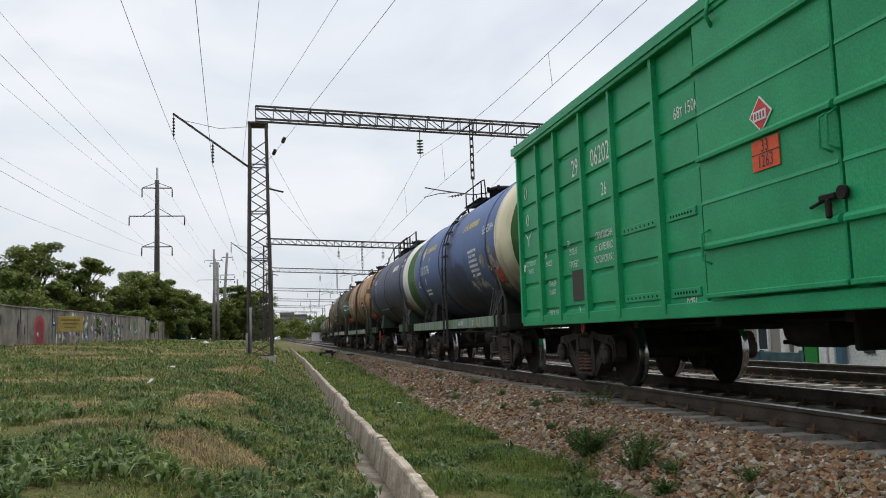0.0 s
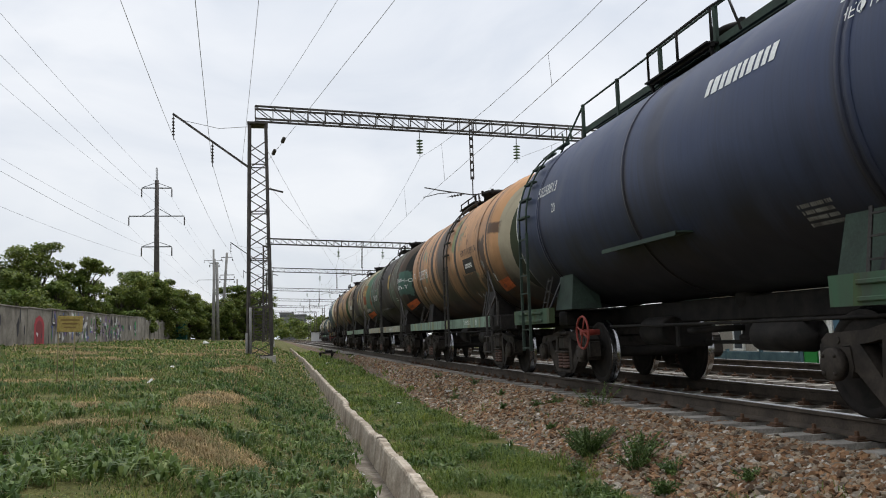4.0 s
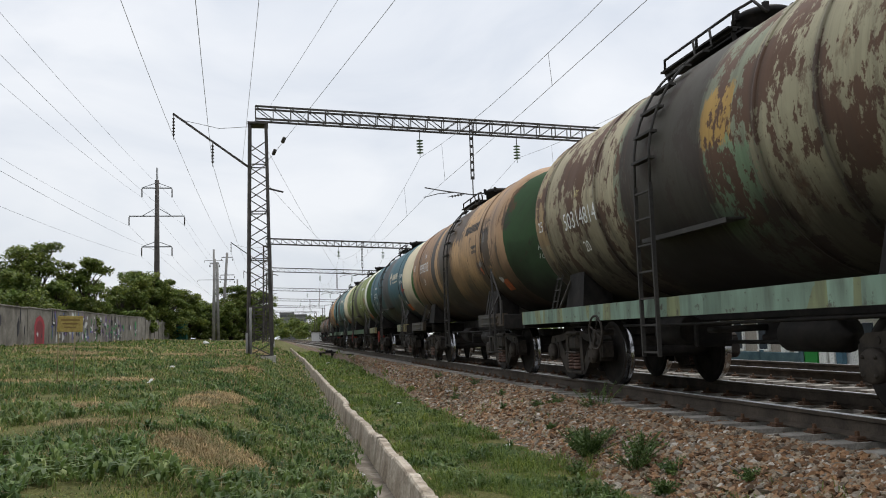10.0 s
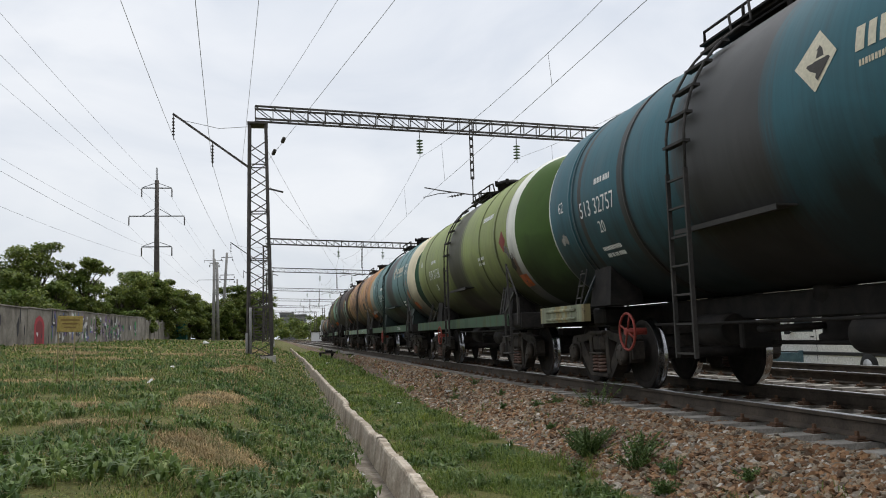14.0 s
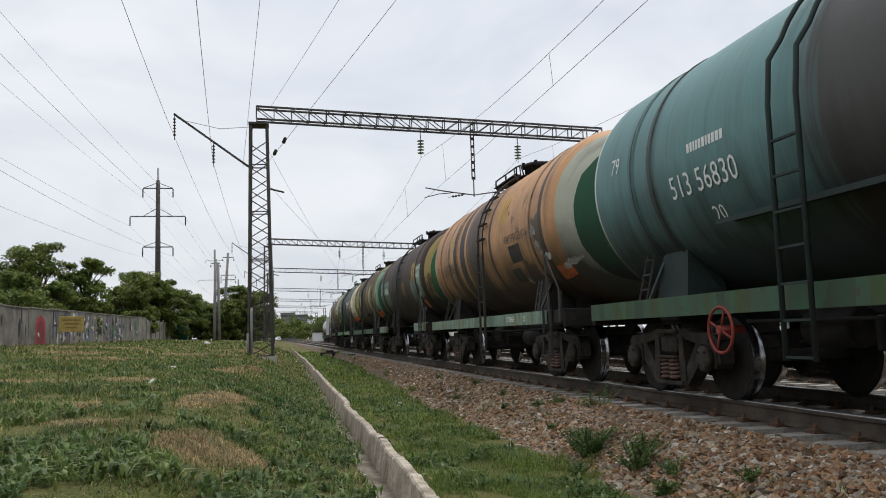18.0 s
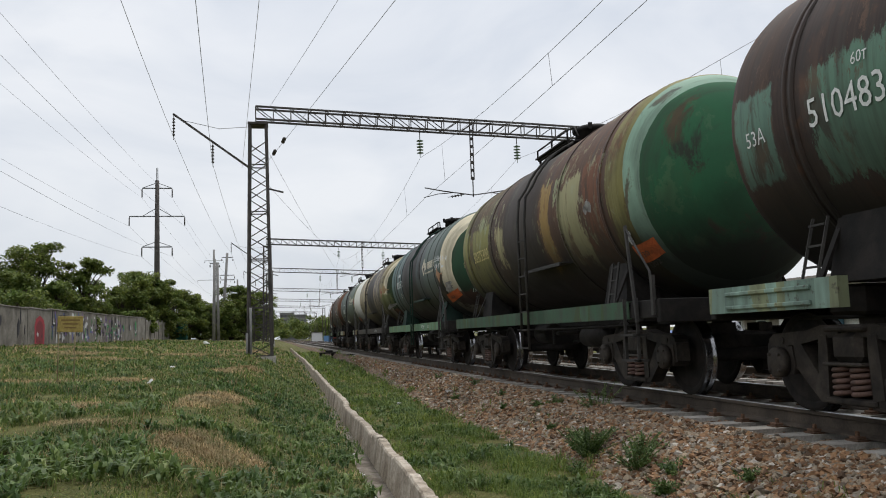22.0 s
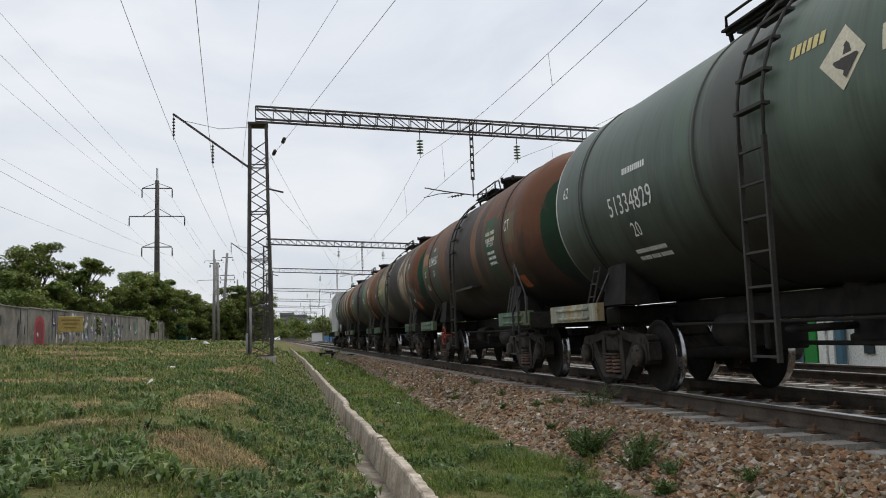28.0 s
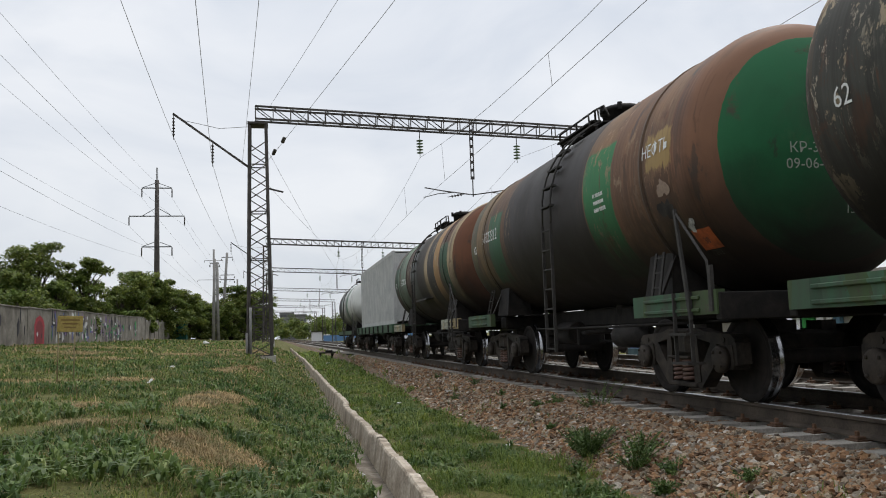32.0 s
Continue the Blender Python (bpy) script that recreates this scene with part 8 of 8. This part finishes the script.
def build_delivery_van():
    """A white van that drives along the road behind the tracks; its nose points along y."""
    v = thing("delivery_van", "plain white panel van driving along the road", "van")
    paint = worn("van_white", (0.76, 0.75, 0.70), (0.84, 0.83, 0.79), 0.35, 0, 2, 30, 0.03)
    glass, black = plain("van_glass", (0.03, 0.035, 0.04), 0.1), plain("van_trim", (0.03, 0.03, 0.03), 0.6)
    side = [(-5.2, 0.32), (-0.1, 0.32), (0.0, 0.5), (-0.03, 0.95), (-0.75, 1.2), (-1.35, 2.05), (-1.9, 2.3), (-5.1, 2.34), (-5.2, 2.2)]
    part("body", Mesh().slab(side, "x", -0.85, 0.85), paint, v)
    for e in (-1, 1):
        part("side_window", Mesh().slab([(-0.98, 1.22), (-1.5, 1.95), (-2.0, 1.95), (-2.0, 1.22)], "x", e * 0.845, e * 0.856), glass, v)
        part("door_seam", Mesh().box((e * 0.852, -2.12, 1.2), (0.006, 0.015, 1.6)), black, v)
        part("side_strip", Mesh().box((e * 0.86, -2.6, 0.62), (0.03, 4.4, 0.09), bevel=0.008), black, v)
        part("door_handle", Mesh().box((e * 0.865, -1.95, 1.08), (0.03, 0.14, 0.035), bevel=0.008), black, v)
        part("mirror", Mesh().box((e * 0.98, -0.98, 1.28), (0.16, 0.10, 0.26), bevel=0.02).bar((e * 0.84, -0.98, 1.2), (e * 0.96, -0.98, 1.22), 0.03), black, v)
        part("headlight", Mesh().box((e * 0.66, -0.03, 0.82), (0.3, 0.09, 0.16), bevel=0.02), plain("van_lens", (0.6, 0.6, 0.58), 0.15), v)
        for y in (-0.95, -4.15):
            wheel = part("wheel", Mesh().lathe([(0.0, -0.1), (0.30, -0.1), (0.33, -0.07), (0.33, 0.07), (0.30, 0.1), (0.0, 0.1)], "x", 20, (e * 0.79, y, 0.33)), RUBBER, v)
            part("hub", Mesh().lathe([(0.0, -0.015), (0.18, -0.015), (0.15, 0.015), (0.0, 0.015)], "x", 14, (e * 0.895, y, 0.33)), plain("hub_grey", (0.4, 0.4, 0.4), 0.4, 0.6), wheel)
    part("windscreen", Mesh().add([(-0.76, -0.77, 1.235), (0.76, -0.77, 1.235), (0.70, -1.33, 2.045), (-0.70, -1.33, 2.045)], [(0, 1, 2, 3)]).add([(-0.76, -0.74, 1.235), (0.76, -0.74, 1.235), (0.70, -1.31, 2.06), (-0.70, -1.31, 2.06)], [(0, 1, 2, 3)]), glass, v)
    part("bumper", Mesh().box((0, 0.0, 0.42), (1.68, 0.14, 0.22), bevel=0.03), black, v)
    return v


DELIVERY_VAN = build_delivery_van()


def build_switch():
    s = thing("switch_machine", "dark point machine on low bearers beside the track", "switch machine")
    for x, y in ((3.55, 58.6), (4.55, 60.6)):
        part("bearer", Mesh().box((x + 0.1, y, -0.24), (1.15, 0.5, 0.09), bevel=0.02), GRIME, s)
        for d in (-0.4, 0.4):
            part("foot", Mesh().box((x + d, y, -0.45), (0.14, 0.3, 0.36)), GRIME, s)
    part("motor_box", Mesh().box((3.75, 58.6, -0.13), (0.5, 0.4, 0.14), bevel=0.04), GRIME, s)
    part("marker_post", Mesh().box((4.35, 48.4, -0.4), (0.12, 0.1, 0.5), bevel=0.02).box((4.35, 48.4, -0.2), (0.5, 0.2, 0.06), bevel=0.01), GRIME, s)
    part("throw_rod", Mesh().tube([(4.9, 60.6, -0.16), (5.8, 60.6, -0.16)], 0.03, 6), RUSTY, s)


build_switch()


# ---- loose stones, turf and weeds ----
def stones(name, n, area, size, seed, label):
    """Angular ballast stones scattered over the bed as one body of stuff."""
    r = np.random.RandomState(seed)
    base = np.array([(1, 0, 0), (-1, 0, 0), (0, 1, 0), (0, -1, 0), (0, 0, 1), (0, 0, -1), (0.62, 0.62, 0.5), (-0.62, -0.55, 0.5)], float)
    tri = np.array([(0, 6, 4), (6, 2, 4), (2, 1, 4), (1, 7, 4), (7, 3, 4), (3, 0, 4), (0, 2, 6), (1, 3, 7), (0, 5, 2), (2, 5, 1), (1, 5, 3), (3, 5, 0)])
    P = area(r, n)
    n = len(P)
    S = (size[0] + (size[1] - size[0]) * r.rand(n) ** 2)[:, None] * (0.65 + 0.6 * r.rand(n, 3)) * np.array([1, 1, 0.72])
    V = base[None] * (0.75 + 0.5 * r.rand(n, 8, 1)) * S[:, None]
    A, B = r.rand(n) * 6.283, (r.rand(n) - 0.5) * 1.3
    ca, sa, cb, sb = np.cos(A)[:, None], np.sin(A)[:, None], np.cos(B)[:, None], np.sin(B)[:, None]
    x, y, z = V[..., 0], V[..., 1], V[..., 2]
    y, z = y * cb - z * sb, y * sb + z * cb
    x, y = x * ca - y * sa, x * sa + y * ca
    V = np.stack([x, y, z], -1) + P[:, None]
    F = (tri[None] + 8 * np.arange(n)[:, None, None]).reshape(-1, 3)
    me = bpy.data.meshes.new(name)
    me.vertices.add(n * 8)
    me.vertices.foreach_set("co", V.reshape(-1).astype(np.float32))
    me.loops.add(len(F) * 3)
    me.loops.foreach_set("vertex_index", F.reshape(-1).astype(np.int32))
    me.polygons.add(len(F))
    me.polygons.foreach_set("loop_start", np.arange(0, len(F) * 3, 3, dtype=np.int32))
    me.polygons.foreach_set("use_smooth", np.zeros(len(F), bool))
    me.materials.append(STONES)
    me.update(calc_edges=True)
    return tagged(new(name, me), label, "stones", kind="stuff")


def stone_area(y0, y1, power):
    def area(r, n):
        y = y0 + (y1 - y0) * r.rand(n) ** power
        e = np.where(y < 45, 3.0 + np.maximum(0, 0.036 * (y - 16.0)), 4.05)
        x = e - 0.25 + (T1 - 0.85 - e + 0.25) * r.rand(n) ** 0.8
        keep = (x > 0.52 * y - 4) | (r.rand(n) < 1)
        x, y = x[keep], y[keep]
        z = np.array([bed_z(a, b) for a, b in zip(x, y)])
        # sleepers keep their tops clear
        on = (x > T1 - 1.27) & (np.abs((y - 3.43 + 0.3) % 0.6 - 0.3) < 0.155)
        heap = (x > T1 - 1.60) & (x < T1 - 1.28)
        z = np.where(heap, np.maximum(z, -0.205 - 0.08 * np.abs((x - T1 + 1.42) / 0.2)), z)
        return np.stack([x, y, z + 0.012], -1)[~on]
    return area


def shoulder_area(r, n):
    """Stones heaped over the sleepers' outer ends."""
    y = 5 + 33 * r.rand(n) ** 1.4
    x = T1 - 1.66 + 0.40 * r.rand(n)
    return np.stack([x, y, -0.215 - 0.25 * np.abs(x - T1 + 1.42) - 0.04 * r.rand(n)], -1)


def between_area(r, n):
    y = 4 + 40 * r.rand(n) ** 1.5
    x = T1 + 1.0 + (T2 - T1 - 2.0) * r.rand(n)
    return np.stack([x, y, np.full(n, -0.285)], -1)


stones("ballast_stones", 30000, stone_area(4.0, 15.0, 1.25), (0.020, 0.050), 1, "loose angular brown and grey ballast stones")
stones("ballast_stones", 15000, stone_area(15.0, 46.0, 1.3), (0.028, 0.058), 2, "loose angular brown and grey ballast stones")
stones("ballast_stones", 7000, shoulder_area, (0.02, 0.042), 4, "loose angular brown and grey ballast stones")
stones("ballast_stones", 6000, between_area, (0.025, 0.05), 3, "loose angular grey ballast stones between the rails")

DRY = [(-0.54, 6.5, 0.30, 0.95), (-0.30, 6.9, 0.2, 0.5), (-0.85, 10.3, 0.22, 1.1), (-0.6, 11.5, 0.25, 0.8), (-0.93, 18.5, 0.42, 1.6), (-0.6, 21.5, 0.3, 1.6), (-1.9, 9.1, 0.22, 0.35),
       (-3.45, 13.3, 0.6, 0.5), (-4.8, 23.6, 1.2, 1.6), (-2.35, 14.4, 0.35, 0.5), (-1.6, 7.5, 0.3, 0.3), (-6.5, 30, 2.0, 1.6), (-3.0, 31, 1.6, 1.8), (-8.5, 40, 2.5, 3.0), (-1.5, 40, 1.6, 3.0)]


def dryness(x, y):
    d = -1.0
    for cx, cy, rx, ry in DRY:
        d = max(d, 1.0 - math.hypot((x - cx) / rx, (y - cy) / ry))
    return d + 0.6 * noise.noise((x * 2.1, y * 1.1, 5)) + 0.3 * noise.noise((x * 6.1, y * 4.6, 9))


def blades(name, spots, mat, label, foot=1.0):
    """Bent grass blades, each a tapering strip of its own, as one body of stuff. spots: place, height, width, heading, bend."""
    n = len(spots)
    S = np.array(spots)
    P, h, w, a, b = S[:, :3], S[:, 3], S[:, 4], S[:, 5], S[:, 6]
    d = np.stack([np.cos(a), np.sin(a), 0 * a], -1)
    s = np.stack([-np.sin(a), np.cos(a), 0 * a], -1)
    V = np.zeros((n, 5, 3))
    up = np.array([0, 0, 1.0])
    for i, (f, ww) in enumerate(((0.0, foot), (0.55, 0.8 if foot == 1.0 else 1.0))):
        c = P + up * (h * f)[:, None] + d * (h * b * f * f)[:, None]
        V[:, 2 * i] = c - s * (w * ww / 2)[:, None]
        V[:, 2 * i + 1] = c + s * (w * ww / 2)[:, None]
    V[:, 4] = P + up * (h * (1 - 0.35 * b))[:, None] + d * (h * b)[:, None]
    loops = (np.array([0, 1, 3, 2, 2, 3, 4])[None] + 5 * np.arange(n)[:, None]).reshape(-1)
    starts = np.stack([7 * np.arange(n), 7 * np.arange(n) + 4], -1).reshape(-1)
    me = bpy.data.meshes.new(name)
    me.vertices.add(n * 5)
    me.vertices.foreach_set("co", V.reshape(-1).astype(np.float32))
    me.loops.add(len(loops))
    me.loops.foreach_set("vertex_index", loops.astype(np.int32))
    me.polygons.add(2 * n)
    me.polygons.foreach_set("loop_start", starts.astype(np.int32))
    me.materials.append(mat)
    me.update(calc_edges=True)
    return tagged(new(name, me), label, "grass", kind="stuff")


def build_grass():
    rnd = random.Random(8)
    green, lush, dry, leaf = [], [], [], []
    u = rnd.uniform
    for y0, y1, dens, hh, ww in ((-6.0, 4.2, 500, 0.055, 0.011), (4.2, 8.0, 5200, 0.050, 0.0055), (8.0, 12, 2600, 0.055, 0.008), (12, 18, 1250, 0.06, 0.012), (18, 30, 480, 0.07, 0.02), (30, 50, 130, 0.085, 0.038), (50, 84, 34, 0.12, 0.075)):
        xl, xr = min(-4.0 if y1 < 5 else 0.0, -0.30 * y1 - 0.5), kerb_x(y0) + 2.6
        for _ in range(int(dens * (y1 - y0) * (xr - xl))):
            x, y = u(xl, xr), u(y0, y1)
            kx = kerb_x(y)
            if (x < -0.305 * y - 0.3 and y > 4.2) or kx - 0.25 < x < kx + 0.09 or (kx - 0.43 < x < kx and (y < 10 or rnd.random() < 0.5)):
                continue
            tuft = noise.noise((x * 2.6, y * 1.2, 1)) + 0.6 * noise.noise((x * 8.0, y * 3.4, 6))
            wide = noise.noise((x * 0.55, y * 0.4, 8))
            if x > kx:
                e = ballast_edge(y) - x + 0.75 * noise.noise((x * 1.3, y * 0.9, 2)) + 0.25 * tuft
                if e < 0 and rnd.random() > 0.03 + 0.16 * max(0.0, tuft) or rnd.random() > 0.68 + 0.7 * tuft:
                    continue
                k = (0.45 + 1.5 * rnd.random() ** 2) * max(0.3, 1.15 + 1.7 * tuft + 0.6 * wide)
                bare = noise.noise((x * 3.0, y * 2.2, 4))
                row = (x, y, (gz(x, y) if x < ballast_edge(y) else bed_z(x, y)) - 0.01, hh * k, ww * u(0.7, 1.4), u(0, 6.283), u(0.4, 1.8))
                if bare > 0.38 or rnd.random() < 0.05:
                    dry.append(row[:3] + (hh * 0.5 * k,) + row[4:])
                else:
                    lush.append(row)
                continue
            if rnd.random() > 0.72 + 0.7 * tuft:
                continue
            z = gz(x, y)
            if x > kx - 0.44:
                z = gz(kx - 0.45, y) - 0.05
            d = dryness(x, y)
            k = (0.4 + 1.3 * rnd.random() ** 2) * max(0.3, 0.85 + 1.25 * tuft + 0.8 * wide)
            straw = 0.035 + 0.16 * max(0.0, -wide) + 0.09 * min(1.0, y / 28)
            if d > -0.22 + 0.85 * rnd.random():
                for _ in range(2):
                    dry.append((x + u(-0.05, 0.05), y + u(-0.05, 0.05), z - 0.005, hh * u(0.35, 1.25), ww * 0.9, u(0, 6.283), u(0.4, 2.2)))
            elif rnd.random() < straw:
                dry.append((x, y, z - 0.005, hh * k * u(0.7, 1.5), ww * 0.9, u(0, 6.283), u(0.4, 2.0)))
            else:
                green.append((x, y, z - 0.01, hh * k, ww * u(0.7, 1.4), u(0, 6.283), u(0.4, 1.9)))
    # low rosettes of broad leaves, thickest on the near bank
    for _ in range(14000):
        x, y = u(-6, 2.9), 4.2 + 22 * rnd.random() ** 1.7
        kx = kerb_x(y)
        if x < -0.305 * y - 0.3 or kx - 0.43 < x < kx + 0.1 or dryness(x, y) > -0.15:
            continue
        if noise.noise((x * 1.1, y * 0.8, 12)) + (0.4 if y < 6.2 + 0.6 * noise.noise((x, y, 3)) and x < 0.8 else 0.0) + (0.1 if x > kx else 0) + (0.22 if -0.4 < x < kx else 0) < 0.06:
            continue
        z, s = gz(x, y), u(0.5, 1.45)
        for _ in range(rnd.randint(5, 10)):
            leaf.append((x + u(-0.04, 0.04), y + u(-0.04, 0.04), z + u(0, 0.02), u(0.045, 0.095) * s, u(0.012, 0.028) * s, u(0, 6.283), u(0.2, 1.5)))
    # scattered taller stalks
    for _ in range(500):
        x, y = u(-7, 1.0), 4.4 + 22 * rnd.random() ** 1.5
        if -0.305 * y - 0.3 < x < kerb_x(y) - 0.3:
            for _ in range(rnd.randint(3, 8)):
                (green if rnd.random() < 0.6 else dry).append((x + u(-0.03, 0.03), y + u(-0.03, 0.03), gz(x, y) - 0.01, u(0.07, 0.15), 0.004 + 0.0006 * y, u(0, 6.283), u(0.1, 0.8)))
    blades("grass", green, GRASS, "short uneven green grass beside the line")
    blades("strip_grass", lush, LUSH, "bright lush grass between the drain and the ballast")
    blades("dry_grass", dry, DRYGRASS, "patches of dry straw-coloured grass")
    blades("weed_leaves", leaf, WEED, "low broad-leaved weeds among the grass", 0.25)


build_grass()


def build_weed(x, y, h, n, seed, label="bushy green weed growing in the ballast"):
    rnd = random.Random(seed)
    w = thing("weed", label, "weed", "weeds in the ballast", (x, y, bed_z(x, y) if x > ballast_edge(y) else gz(x, y)))
    s, l = Mesh(), Mesh()
    for i in range(n):
        a, r = rnd.uniform(0, 6.283), rnd.uniform(0.02, 1.0) * h
        tip = (r * math.cos(a), r * math.sin(a), h * rnd.uniform(0.35, 1.0))
        s.tube([(0.1 * tip[0], 0.1 * tip[1], -0.02), (0.55 * tip[0], 0.55 * tip[1], tip[2] * 0.6), tip], 0.004, 4, False)
        for k in range(9):
            f = 0.25 + 0.75 * k / 9
            c = (tip[0] * f, tip[1] * f, tip[2] * f)
            leaf_cloud(l, rnd, c, 0.035, 3, 0.028)
    part("stem", s, WEED, w, kind="stuff")
    part("foliage", l, WEED, w)


for i, (x, y, h, n) in enumerate([(3.30, 8.6, 0.36, 60), (3.42, 8.9, 0.26, 40), (3.36, 7.5, 0.34, 34), (3.55, 7.8, 0.26, 22), (4.38, 10.8, 0.42, 8), (4.3, 11.0, 0.30, 8), (4.05, 11.8, 0.16, 12), (3.85, 12.0, 0.14, 12), (4.1, 17.0, 0.2, 12), (3.45, 16.0, 0.18, 10),
                                  (3.2, 6.6, 0.16, 26), (3.62, 6.0, 0.12, 16), (2.95, 8.0, 0.16, 18), (3.9, 14.2, 0.14, 8), (3.5, 10.4, 0.12, 12), (3.6, 13.0, 0.12, 10), (4.0, 20.5, 0.16, 10), (3.45, 6.9, 0.18, 16)]):
    build_weed(x, y, h, n, 300 + i)


def build_litter():
    rnd = random.Random(21)
    paper, yel = plain("litter_white", (0.62, 0.62, 0.60), 0.7), plain("litter_yellow", (0.55, 0.45, 0.10), 0.6)
    for x, y, s, m in ((2.89, 10.3, 0.10, paper), (2.5, 17.0, 0.09, paper), (3.6, 17.3, 0.12, paper), (-1.9, 13.5, 0.10, paper), (-2.2, 19.0, 0.10, paper), (0.93, 8.1, 0.10, paper), (0.88, 7.4, 0.07, yel),
                       (0.97, 9.6, 0.08, paper), (1.0, 11.2, 0.07, paper), (2.6, 8.7, 0.08, paper), (-3.9, 52.0, 0.45, paper), (2.8, 45.0, 0.2, paper), (1.05, 6.9, 0.10, paper)):
        z = bed_z(x, y) if x > 2.5 else (-0.76 if 0.85 < x < kerb_x(y) else gz(x, y))
        g = Mesh()
        vs = [(rnd.uniform(-s, s) * 0.7, rnd.uniform(-s, s) * 0.7, rnd.uniform(0, s * 0.8)) for _ in range(9)]
        bm = bmesh.new()
        for v in vs:
            bm.verts.new(v)
        bmesh.ops.convex_hull(bm, input=bm.verts)
        bm.verts.index_update()
        g.add([tuple(v.co) for v in bm.verts], [tuple(v.index for v in f.verts) for f in bm.faces])
        bm.free()
        tagged(part("litter", g, m, at=(x, y, z)), "crumpled scrap of pale litter on the ground", "litter", "litter")


build_litter()


build_sleepers()


# ---- what moves: the train rolls by, its wheels turn ----
def motions():
    step = [i / 2 for i in range(65)]
    fine = [i / 15 for i in range(481)]
    spin = [(t, -travelled(t) / WHEEL_R) for t in fine]
    for ob, s0, wheels in TRAIN:
        rows = []
        for t in step:
            y = s0 - travelled(t)
            x = route(y)
            turn = math.atan2(route(y + 3.9) - route(y - 3.9), 7.8)
            rows.append((t, pose(x, y, 0, 0, 0, -math.degrees(turn))))
        walk(ob, rows)
        # the wheels roll with the way run
        for a, ya in wheels:
            walk(a, [(t, Matrix.Translation((0, ya, WHEEL_R)) @ Matrix.Rotation(-an, 4, "X")) for t, an in spin])
    walk(DELIVERY_VAN, [(t, pose(15.65, 22.7 + 13.0 * (t - 14.0), -0.66)) for t in step])


motions()
